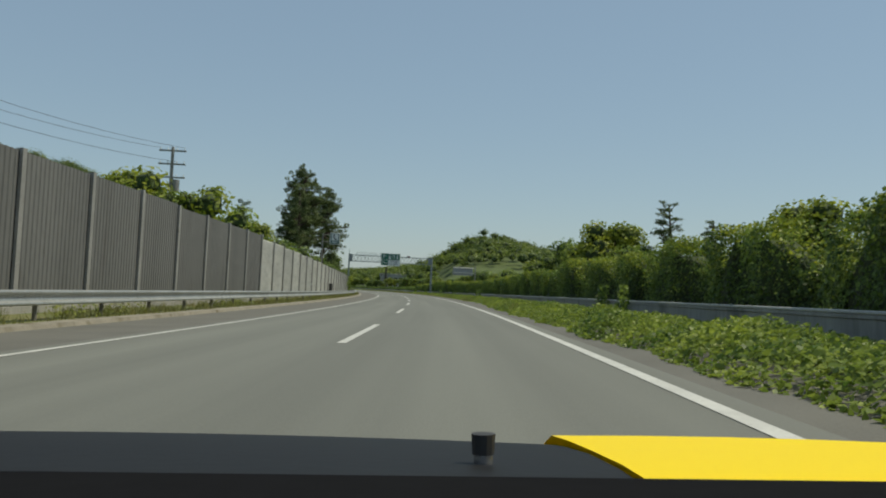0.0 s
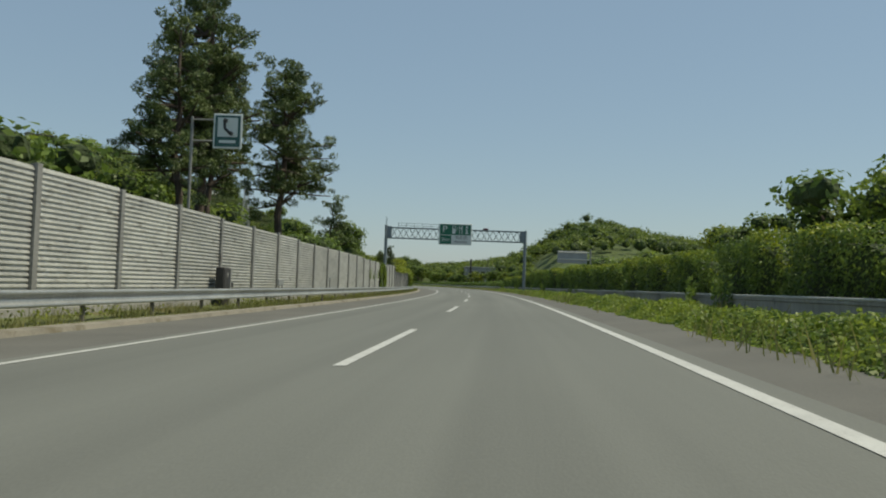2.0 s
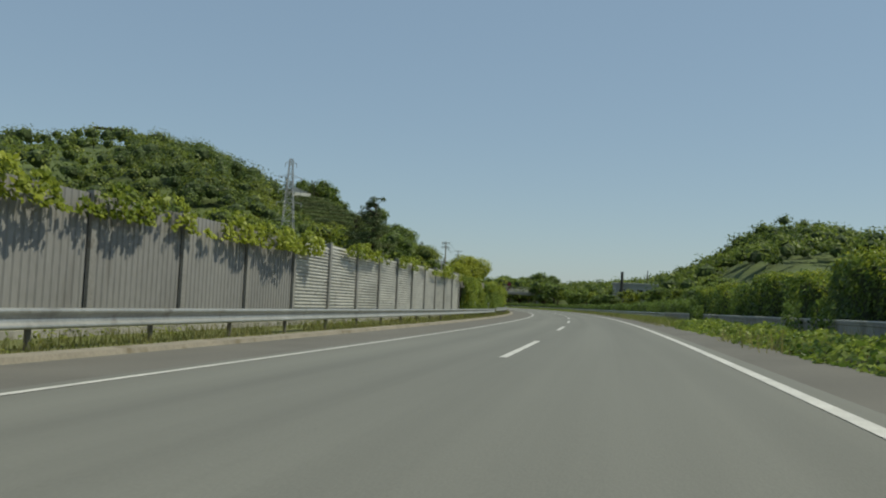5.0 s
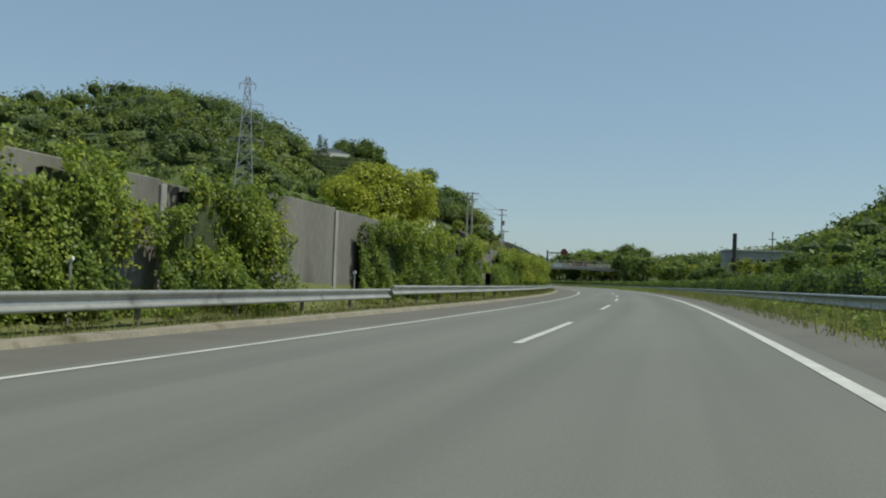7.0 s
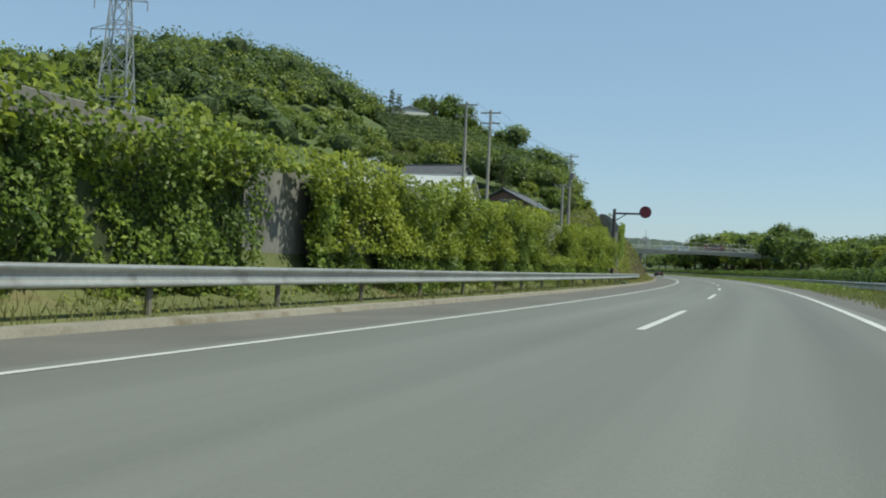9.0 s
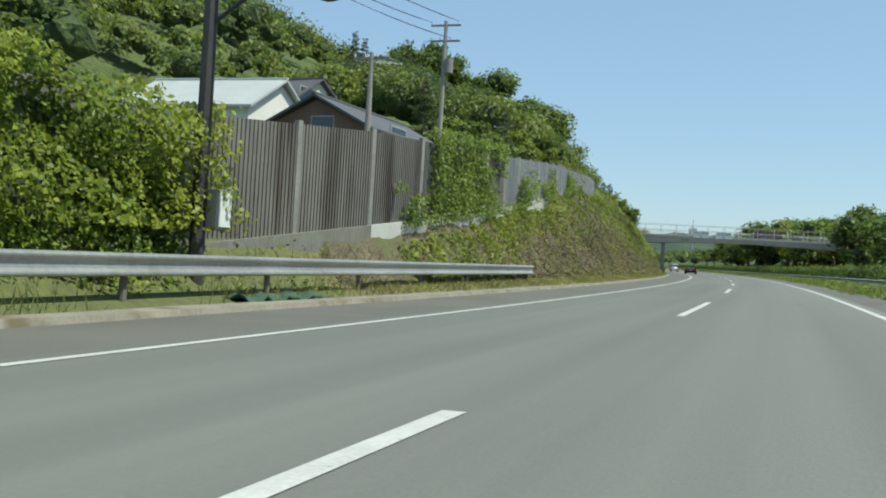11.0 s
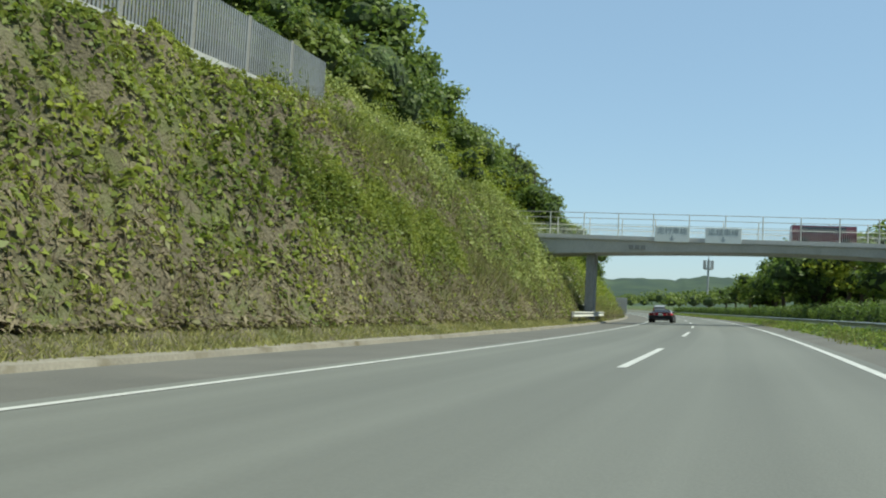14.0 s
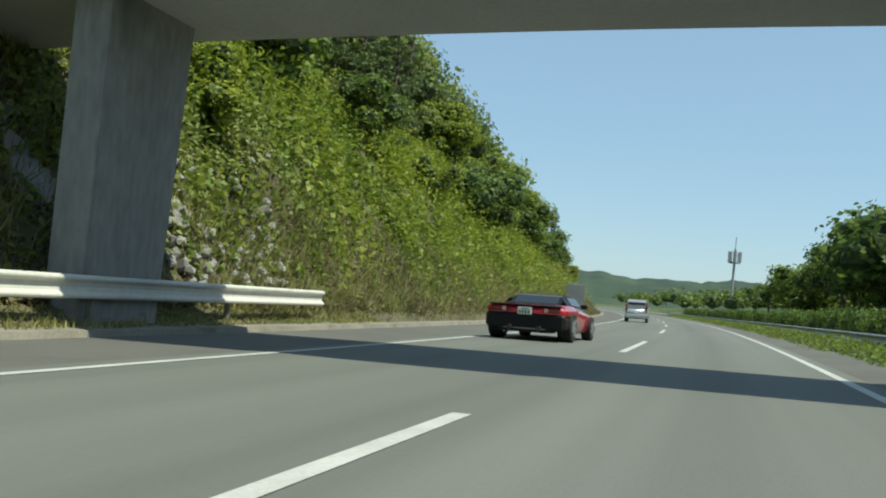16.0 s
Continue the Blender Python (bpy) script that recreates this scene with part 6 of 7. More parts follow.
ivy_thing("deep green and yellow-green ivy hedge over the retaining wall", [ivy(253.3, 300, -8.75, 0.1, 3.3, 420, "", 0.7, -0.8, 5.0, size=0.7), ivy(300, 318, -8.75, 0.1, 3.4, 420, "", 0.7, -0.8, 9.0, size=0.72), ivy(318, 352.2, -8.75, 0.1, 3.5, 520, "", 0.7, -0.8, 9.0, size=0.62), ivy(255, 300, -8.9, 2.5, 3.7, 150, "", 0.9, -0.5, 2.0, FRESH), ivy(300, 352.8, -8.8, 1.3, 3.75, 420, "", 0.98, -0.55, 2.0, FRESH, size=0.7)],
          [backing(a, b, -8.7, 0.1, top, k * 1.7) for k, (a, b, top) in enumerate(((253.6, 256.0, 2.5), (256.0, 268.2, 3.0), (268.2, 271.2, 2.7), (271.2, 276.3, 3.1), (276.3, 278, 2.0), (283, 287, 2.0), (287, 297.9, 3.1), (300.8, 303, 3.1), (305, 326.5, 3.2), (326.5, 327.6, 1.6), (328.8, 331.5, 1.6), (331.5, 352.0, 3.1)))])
# creepers on the climbing fence
k = 42000
s = rng.uniform(362, 425, k)
u = np.interp(s, FENCE_S, FENCE_U)
lo, hi = np.interp(s, FENCE_S, FENCE_LOW), np.interp(s, FENCE_S, FENCE_TOP)
f = rng.uniform(0, 1.1, k)
keep = (wave(s * 0.45, f * 2.0, 4.0) > np.where((s > 365.5) & (s < 376), -0.7, 0.35))
s, u, z = s[keep], u[keep], (lo + 0.2 + (hi - lo) * f)[keep]
tagged(new("fence_creeper", leaf_mesh("fence_creeper", places(s, u + rng.uniform(0.08, 0.5, len(s)), z), dirs(s, 0 * s, 1 + 0 * s, 0.5 + 0 * s), rng.uniform(0.08, 0.18, len(s)), rng.uniform(0.06, 0.12, len(s)), IVY, 0.6)), "green creeper hanging on the ribbed fence", "climbing plant", kind="stuff")


# ---- the bank: dry brush below, shrubs above ----
def bank_z(s, d):
    """Height of the bank with its bulges and hollows."""
    fade = np.clip((d - 7.9) / 1.2, 0, 1) * np.clip((s - 364) / 8, 0, 1) * np.clip((512 - s) / 12, 0, 1)
    near = np.clip(np.abs(d + np.interp(s, FENCE_S, FENCE_U)) / 1.6, 0.15, 1)
    green = green_share(s, d)
    warp = 0.8 * wave(s * 0.6, d * 0.7, 9.0)
    cushions = np.abs(wave(s * 0.9 + warp, d * 1.1 - warp, 2.0)) ** 0.8
    tufts = np.abs(wave(s * 2.3 - warp, d * 2.5, 8.0))
    swell = (0.42 + 0.3 * np.clip((s - 436) / 10, 0, 1) * np.clip((470 - s) / 8, 0, 1)) * wave(s * 0.35, d * 0.6, 5.0)
    bluff = 0.75 / (1 + np.exp(-(d - 9.15) / 0.09)) * np.clip((s - 444) / 4, 0, 1) * np.clip((461 - s) / 4, 0, 1)
    return ground_z(s, -d) + fade * np.where(s < 470, near, 1) * (swell + (0.20 + 0.85 * green) * cushions + 0.18 * tufts) + bluff * np.clip(np.exp(-(d - 9.2) / 2.5), 0, 1)


def green_share(s, d):
    """How green the bank is: by the fence and towards its end, less on the dry lower part."""
    up = d - np.interp(s, [362, 366, 370, 385, 400, 425, 435, 442, 449, 462, 466, 471, 500], [7.6, 8.0, 9.6, 10.0, 10.9, 10.3, 8.9, 9.6, 12.0, 13.0, 11.4, 9.2, 8.8])
    return np.clip(0.5 + 0.36 * up + 0.5 * wave(s * 0.33, d * 0.6, 3.0), 0.03, 1.0)


def bank_plants(name, n_clumps, s0, s1, d0, d1, per, size, spread, rise, material, label, want, category="shrubs", slim=1.0):
    """Clumps of leaves on the left slope; want(s, d) says where they stand."""
    s, d = rng.uniform(s0, s1, n_clumps * 3), d0 + (d1 - d0) * rng.uniform(0, 1, n_clumps * 3)
    keep = want(s, d)
    s, d = s[keep][:n_clumps], d[keep][:n_clumps]
    r = spread * np.clip(rng.lognormal(-0.1, 0.45, len(s)), 0.45, 2.4)
    k = len(s) * per
    i = np.repeat(np.arange(len(s)), per)
    v = rng.normal(0, 1, (k, 3))
    v /= np.linalg.norm(v, axis=1)[:, None]
    v[:, 2] = np.abs(v[:, 2])
    rad = r[i] * rng.uniform(0.45, 1.1, k) * (1 + 0.25 * np.sin(v[:, 0] * 5 + i))
    ls, ld = s[i] + v[:, 0] * rad, d[i] - v[:, 1] * rad
    z = bank_z(ls, ld) + 0.08 + v[:, 2] * rad * rise
    nr = dirs(ls, v[:, 0], v[:, 1], v[:, 2] + 0.2)
    me = leaf_mesh(name, places(ls, -ld, z), nr, rng.uniform(0.7, 1.3, k) * size, rng.uniform(0.4, 0.75, k) * size * slim, material, 0.55 if slim == 1 else 0.9)
    return stuff(name, me, label, category)


def far_from_fence(s, d):
    f = -np.interp(s, FENCE_S, FENCE_U)
    return (d < f - 0.35) | (d > f + 0.6) | (s > 472)


def bank_carpet(name, n, material, label, want, length, width, lift, category="plants", spread=0.35):
    """Low growth lying all over the slope, thicker in drifts; want(s, d): its share from 0 to 1."""
    s, d = rng.uniform(362, 506, n), 7.5 + 11.5 * rng.uniform(0, 1, n) ** 1.25
    keep = far_from_fence(s, d) & (rng.uniform(0, 1, n) < want(s, d)) & ~((s < 375) & (d > 9.6))
    s, d = s[keep], d[keep]
    k = len(s)
    z = bank_z(s, d)
    slope_s, slope_d = (bank_z(s + 0.15, d) - z) / 0.15, (bank_z(s, d + 0.15) - z) / 0.15
    hump = np.clip(0.55 + 0.5 * wave(s * 3.1, d * 3.7, 1.0), 0.1, 1.1)
    z = z + 0.05 + lift * hump * rng.uniform(0.1, 1.0, k) ** 0.7
    nr = dirs(s, -slope_s, slope_d, 1.0 + 0 * s)
    nr /= np.linalg.norm(nr, axis=1)[:, None]
    return stuff(name, leaf_mesh(name, places(s, -d, z), nr, length * rng.uniform(0.6, 1.4, k), width * rng.uniform(0.7, 1.4, k), material, spread), label, category)


bank_carpet("bank_shrubs", 200000, BUSH, "yellow-green shrubs covering the upper bank", lambda s, d: 0.95 * green_share(s, d), 0.20, 0.115, 0.34, "shrubs", 0.5)
bank_carpet("bank_shrubs", 90000, FRESH, "fresh yellow-green shrubs in drifts on the bank", lambda s, d: green_share(s, d) * np.clip(0.3 + wave(s * 0.22, d * 0.45, 6.0), 0, 1), 0.20, 0.12, 0.42, "shrubs", 0.5)
bank_carpet("bank_growth", 180000, OLIVE, "dull olive low growth on the bank", lambda s, d: 0.2 + 0.3 * (1 - green_share(s, d)), 0.18, 0.09, 0.24)
bank_carpet("dry_brush", 190000, DRY, "grey-brown dry brush and dead grass on the lower bank", lambda s, d: 0.95 * (1 - green_share(s, d)), 0.26, 0.06, 0.24, "brush", 0.5)
bank_carpet("bank_growth", 60000, TURF, "half-dry grass at the foot of the bank", lambda s, d: np.clip(1.0 - (d - 7.6) / 1.8, 0.02, 1), 0.15, 0.05, 0.10, "grass", 0.5)
bank_plants("bank_shrubs", 620, 463, 500, 8.9, 20, 80, 0.20, 0.7, 1.0, PALE_LEAF, "pale green leafy shrubs on the bank near the footbridge", far_from_fence)
bank_plants("bank_shrubs", 300, 444, 459, 9.25, 10.6, 80, 0.14, 0.55, 1.0, BUSH, "bushes leaning over a hollow in the bank", lambda s, d: (wave(s * 0.9, d, 1.0) > -0.5))

bank_plants("bank_shrubs", 650, 492, 560, 8.0, 19, 60, 0.2, 0.85, 1.2, IVY, "leafy green shrubs covering the slope beyond the footbridge", lambda s, d: wave(s * 0.3, d * 0.5, 1.0) > -0.85)
bank_plants("bank_shrubs", 600, 492, 560, 8.0, 19, 60, 0.21, 0.85, 1.2, FRESH, "bright leafy shrubs covering the slope beyond the footbridge", lambda s, d: wave(s * 0.3, d * 0.5, 1.0) > -0.85)
bank_plants("bank_shrubs", 150, 494, 560, 9.3, 19, 200, 0.27, 1.05, 1.1, FRESH, "big pale-leaved bushes standing out of the slope beyond the footbridge", lambda s, d: wave(s * 0.4, d * 0.5, 6.0) > -0.3)
bank_plants("bank_shrubs", 420, 452, 500, 14.5, 25, 60, 0.2, 0.8, 1.1, BUSH, "leafy shrubs above the end of the fence", far_from_fence)
bank_plants("bank_shrubs", 300, 555, 640, 9.0, 20, 50, 0.27, 0.95, 1.2, BUSH, "green shrubs on the slope beyond the footbridge", lambda s, d: wave(s * 0.3, d * 0.5, 1.0) > -0.75)
bank_plants("dry_brush", 600, 494, 600, 7.3, 9.6, 45, 0.17, 0.45, 1.3, DRY, "pale dry grass at the foot of the slope", lambda s, d: d > 0, "brush", slim=0.45)
def by_fence(s, d):
    return (wave(s * 0.5, s * 0.2, 2.0) > -0.45) & (s > 364)


bank_plants("bank_shrubs", 420, 363, 392, 8.0, 10.2, 45, 0.14, 0.32, 0.8, BUSH, "shrubs and creeper hiding the foot of the fence", lambda s, d: (np.abs(d + 0.6 + np.interp(s, FENCE_S, FENCE_U)) < 0.45) & by_fence(s, d))
bank_plants("bank_shrubs", 520, 390, 470, 10.0, 17.6, 42, 0.15, 0.4, 0.9, BUSH, "shrubs and creeper hiding the foot of the fence", lambda s, d: np.abs(d + 0.6 + np.interp(s, FENCE_S, FENCE_U)) < 0.5)
n = 60000
s = scatter(n, 357, 530)
d = rng.uniform(7.9, 15, n)
keep = far_from_fence(s, d) & (rng.uniform(0, 1, n) < np.clip(1.3 - (d - 7) / 7, 0.2, 1))
s, d = s[keep], d[keep]
stuff("bank_grass", blades("bank_grass", places(s, -d, bank_z(s, d) - 0.02), rng.uniform(0.12, 0.45, len(s)), 0.03, DRY, 0.7), "dead grass stalks standing on the bank", "grass")
_u = [-19 + 0.3 * k for k in range(40)] + [-6.85]
_s = stations(356, 520, 0.4) + stations(522, 640, 3)
_S, _U = np.meshgrid(_s, _u, indexing="ij")
_clod = np.clip((np.abs(_U) - 7.0) / 0.7, 0, 1) * (0.06 + 0.06 * wave(_S * 2.1, _U * 2.6, 3.0) + 0.05 * rng.uniform(-1, 1, _S.shape))
_Z = bank_z(_S, -_U) + _clod - np.where(_S < 358, 0.4, 0)
_row, _col = {s: i for i, s in enumerate(_s)}, {u: i for i, u in enumerate(_u)}
setting("bank_soil", strip(_s, _u, lambda s, u: float(_Z[_row[s], _col[u]])), MATTED, "matted dry stalks and low growth over the road bank", "soil")


n = 15000
s, d = scatter(n, 493, 575), 7.3 + 2.4 * rng.beta(1.3, 1.8, n)
keep = wave(s * 0.6, d * 0.9, 2.0) > -0.6
s, d = s[keep], d[keep]
stuff("bank_tufts", blades("bank_tufts", places(s, -d, bank_z(s, d) - 0.02), rng.uniform(0.3, 0.95, len(s)), 0.035, TURF, 0.5), "pale tall grass at the foot of the slope beyond the footbridge", "grass")

# loose stones on the slope beside the pier
g = np.random.default_rng(31)
_stones = []
for k in range(5):
    bm = bmesh.new()
    bmesh.ops.create_icosphere(bm, subdivisions=1, radius=0.5)
    for v in bm.verts:
        v.co = v.co * g.uniform(0.75, 1.15)
        v.co.z *= 0.6
    _stones.append(mesh_of(bm, "stone", CONCRETE))
rubble = thing("stone_pitching", pose(*at(494, -9.5, gz(494, -9.5))), "loose grey stones covering the slope beside the pier", "stones", kind="structure")
for k in range(170):
    d = 7.7 + 2.3 * g.uniform(0, 1) ** 1.4
    s = 491.4 + (d - 7.7) * 0.9 + g.uniform(0, 1) ** 1.4 * 4.6
    ob = new("stone", _stones[k % 5])
    size = g.uniform(0.18, 0.45)
    ob.parent, ob.matrix_parent_inverse = rubble, rubble.matrix_basis.inverted()
    ob.matrix_basis = pose(*at(s, -d, float(bank_z(np.array([s]), np.array([d]))[0]) + 0.20), g.uniform(-40, 40), 30 + g.uniform(-30, 30), g.uniform(0, 360)) @ Matrix.Diagonal((size, size * 0.8, size, 1))


n = 42000
s = scatter(n, 358, 500)
d = 6.66 + 1.7 * rng.beta(1.2, 1.8, n) + 0.15 * wave(s * 0.6, s * 0.1, 4.0)
stuff("bank_foot_grass", blades("bank_foot_grass", places(s, -d, np.maximum(ground_z(s, -d) + 0.02, np.where(d < 6.8, 0.085, 0))), rng.uniform(0.03, 0.13, n), 0.035, TURF, 0.8), "short half-dry grass between kerb and bank", "grass")
n = 16000
s, d = scatter(n, 452, 500), rng.uniform(8.2, 14.5, n)
keep = wave(s * 0.5, d * 0.7, 6.0) > -0.1
s, d = s[keep], d[keep]
stuff("bank_tufts", blades("bank_tufts", places(s, -d, bank_z(s, d) + 0.05), rng.uniform(0.35, 0.9, len(s)), 0.04, GRASS, 0.55), "pale green tall grass tufts near the footbridge", "grass")


# ---- trees ----
def crown_leaves(lobes, n, size, seed, squash=1.0):
    g = np.random.default_rng(seed)
    w_ = np.array([r ** 2 for *_, r in lobes])
    i = g.choice(len(lobes), n, p=w_ / w_.sum())
    c = np.array([(x, y, z) for x, y, z, _ in lobes])[i]
    r = np.array([q[3] for q in lobes])[i]
    v = g.normal(0, 1, (n, 3))
    v /= np.linalg.norm(v, axis=1)[:, None]
    rad = r * (0.55 + 0.5 * g.uniform(0, 1, n) ** 0.6)
    p = c + v * rad[:, None] * np.array([1, 1, squash])
    return p, v + np.array([0, 0, 0.35]), size * g.uniform(0.7, 1.35, n)


def limb(bm, a, b, r0, r1, sway, g, n=7, steps=4):
    a, b = Vector(a), Vector(b)
    pts = [a.lerp(b, k / steps) + Vector((g.normal(0, sway), g.normal(0, sway), 0)) * (0 if k in (0, steps) else 1) for k in range(steps + 1)]
    for k in range(steps):
        f0, f1 = k / steps, (k + 1) / steps
        tube(bm, pts[k], pts[k + 1], r0 + (r1 - r0) * f0, r0 + (r1 - r0) * f1, n, caps=k == steps - 1)


def broadleaf_model(seed, height, radius, n, size, material, trunk_share=0.3, core_size=0.55):
    """A tree 1:1 in metres at the origin; kept aside as a pattern of meshes."""
    g = np.random.default_rng(seed)
    lobes = []
    for k in range(16):
        a, q = g.uniform(0, 2 * np.pi), g.uniform(0, 1) ** 0.5
        z = height * (trunk_share + (1 - trunk_share) * g.uniform(0.12, 0.88))
        env = math.sqrt(max(0.05, 1 - ((z / height - 0.6) / 0.45) ** 2))
        lobes.append((math.cos(a) * q * radius * 0.75 * env, math.sin(a) * q * radius * 0.75 * env, z, radius * g.uniform(0.28, 0.48)))
    p, nr, sz = crown_leaves(lobes, n, size, seed + 1, 0.8)
    crown = leaf_mesh("crown", p, nr, sz, sz * 0.65, material, 0.5)
    bm = bmesh.new()
    limb(bm, (0, 0, -0.4), (g.normal(0, 0.2), g.normal(0, 0.2), height * 0.7), radius * 0.08, radius * 0.025, 0.12, g)
    for x, y, z, r in lobes[:8]:
        limb(bm, (0, 0, height * (trunk_share + 0.05)), (x, y, z), radius * 0.035, radius * 0.01, 0.1, g, 5, 3)
    trunk = mesh_of(bm, "trunk", BARK)
    # shade-coloured balls fill the crown behind its leaves
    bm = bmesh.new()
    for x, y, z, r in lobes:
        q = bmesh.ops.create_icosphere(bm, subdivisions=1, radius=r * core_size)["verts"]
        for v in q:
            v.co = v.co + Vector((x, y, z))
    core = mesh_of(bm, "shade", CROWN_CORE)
    return trunk, crown, core


def pine_model(seed, height, spread, n, size, layers=9, bare=0.35, dome=False):
    g = np.random.default_rng(seed)
    bm = bmesh.new()
    limb(bm, (0, 0, -0.4), (0.3, 0.2, height * 0.97), height * 0.022, height * 0.005, 0.15, g, 9, 6)
    lobes = []
    for k in range(layers):
        z = height * (bare + (0.98 - bare) * (k + 0.4) / layers)
        reach = spread * (1 - 0.75 * ((z / height - bare) / (1 - bare)) ** 1.3)
        if dome:
            t = (k + 0.4) / layers
            reach = spread * max(0.2, (1 - t) ** 0.5) * min(1.0, 0.62 + 1.6 * t)
        for j in range((5 if dome else 3) if k < layers - 2 else 3):
            a = g.uniform(0, 2 * np.pi)
            q = reach * g.uniform(0.55, 1.0)
            e = (math.cos(a) * q, math.sin(a) * q, z + (g.uniform(-0.7, 1.0) if dome else g.uniform(-0.2, 0.7)))
            limb(bm, (0, 0, z - 0.3), e, height * 0.007, height * 0.002, 0.08, g, 5, 3)
            for m_ in range(6 if dome else 3):
                f = 1 - (0.12 if dome else 0.28) * m_
                lobes.append((e[0] * f + g.normal(0, 0.25), e[1] * f + g.normal(0, 0.25), e[2] * 1.0 + g.normal(0.1, 0.30 if dome else 0.15), g.uniform(0.16, 0.40) if dome else reach * g.uniform(0.12, 0.22) + 0.18))
    p, nr, sz = crown_leaves(lobes, n, size, seed + 1, 0.72 if dome else 0.5)
    crown = leaf_mesh("crown", p, nr * np.array([0.5, 0.5, 1.0]), sz * 1.3, sz * 0.26, NEEDLES, 1.2)
    return mesh_of(bm, "trunk", BARK), crown, None


MODELS = {
    "broad": [broadleaf_model(11, 8, 3.6, 2200, 0.34, BROADLEAF), broadleaf_model(23, 9, 4.0, 2300, 0.35, BROADLEAF), broadleaf_model(37, 7, 3.8, 2200, 0.34, BROADLEAF)],
    "fresh": [broadleaf_model(41, 7, 3.4, 2400, 0.33, FRESH), broadleaf_model(53, 6, 3.0, 2200, 0.31, FRESH), broadleaf_model(59, 4.5, 2.9, 19000, 0.16, SPRING, 0.1, 0.36)],
    "bushy": [broadleaf_model(61, 3.6, 2.4, 1700, 0.26, HEDGE, 0.05), broadleaf_model(67, 3.2, 2.2, 1600, 0.26, IVY, 0.05)],
    "pine": [pine_model(71, 13, 4.1, 24000, 0.20, 13, 0.40, True), pine_model(83, 11, 3.9, 22000, 0.19, 12, 0.36, True), pine_model(103, 7, 2.6, 7000, 0.22, 11, 0.1)],
    "cedar": [pine_model(97, 12, 2.4, 4600, 0.34, 12, 0.1)],
}
TREE_LABEL = {"broad": "dark green broadleaf tree with an uneven rounded crown", "fresh": "bright yellow-green leafy tree", "bushy": "dense green bush growing to the ground", "pine": "tall irregular dark pine with a bare lower trunk", "cedar": "narrow dark conifer on the slope"}
TREE_NAME = {"broad": "broadleaf_tree", "fresh": "fresh_green_tree", "bushy": "bush", "pine": "pine_tree", "cedar": "conifer"}
TREE_H = {"broad": (8, 9, 7), "fresh": (7, 6, 4.5), "bushy": (3.6, 3.2), "pine": (13, 11, 7), "cedar": (12,)}


def tree(kind, s, u, top, which=0, wide=1.0, base=None, label=""):
    """A tree of that kind whose crown reaches up to the height top."""
    lo = gz(s, u) if base is None else base
    which %= 2 if kind == "fresh" and not 255 < s < 275 else len(MODELS[kind])
    f = max(0.25, (top - lo) / TREE_H[kind][which])
    t = thing(TREE_NAME[kind], stand(s, u, lo - 0.1, (s * 37 + u * 61) % 360) @ Matrix.Diagonal((f * wide, f * wide, f, 1)), label or TREE_LABEL[kind], "tree" if kind != "bushy" else "bush", {"broad": "broadleaf trees", "fresh": "fresh green trees", "bushy": "bushes", "pine": "pines", "cedar": "conifers"}[kind])
    trunk, crown, core = MODELS[kind][which]
    part("trunk", trunk, None, t)
    c = part("crown", crown, None, t)
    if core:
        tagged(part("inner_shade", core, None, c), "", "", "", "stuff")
    return t


# behind the noise barrier
for s, u, top, which, wide in ((105.8, -13.0, 12.8, 1, 0.9), (108.8, -13.0, 15.4, 0, 0.95), (117.5, -10.8, 13.8, 1, 1.0), (112.5, -13.6, 13.2, 0, 0.9)):
    tree("pine", s, u, top, which, wide)
for s, u, top in ((61, -16, 8.9), (66, -20, 9.4), (148.0, -11.9, 6.9), (156, -13, 5.2), (88, -15, 6.0), (97, -16, 6.2), (104, -14, 5.8), (130, -13, 5.8), (153, -13, 5.6), (158, -12.5, 5.2)):
    tree("broad" if s > 67 else "fresh", s, u, top, int(s), 1.1)
for s, u, top in ((83, -12.5, 5.4), (92, -12.5, 5.2), (109, -12.5, 4.7), (128, -12, 4.5), (134, -12, 4.6), (150, -12, 4.3), (70, -13, 5.0), (57, -18, 6.2), (170, -14, 3.7), (185, -13, 4.0)):
    tree("bushy", s, u, top, int(s), 1.2)
tree("pine", 138.6, -11.3, 7.9, 2, 1.0, label="shaggy young pine branching from low down")
for s, u, top in ((76.5, -13.5, 6.6), (82, -15, 7.2), (88, -15.5, 7.0)):
    tree("fresh", s, u, top, int(s), 1.0)
for i in range(11):
    s = 59 + 5.2 * i
    tree(("broad", "fresh", "broad", "bushy")[i % 4], s, -15.5 - 1.2 * (i % 3), 7.5 - 0.13 * i + 0.3 * (i * 7 % 3), i, 1.15)
tree("pine", 86, -16, 8.8, 2, 0.8)
tree("cedar", 73, -21, 8.2, 0, 0.9)
tree("cedar", 90, -24, 9.5, 0, 1.0)
tree("pine", 211.5, -11.5, 7.2, 1, 1.0)
tree("pine", 214, -13.2, 6.6, 0, 1.0)
for s, u, top in ((196, -14, 5.0), (205, -16, 5.4), (222, -15, 6.3), (229, -14, 6.8), (226, -18, 7.2), (236, -14, 5.4)):
    tree("broad" if int(s) % 2 else "fresh", s, u, top, int(s), 1.1)
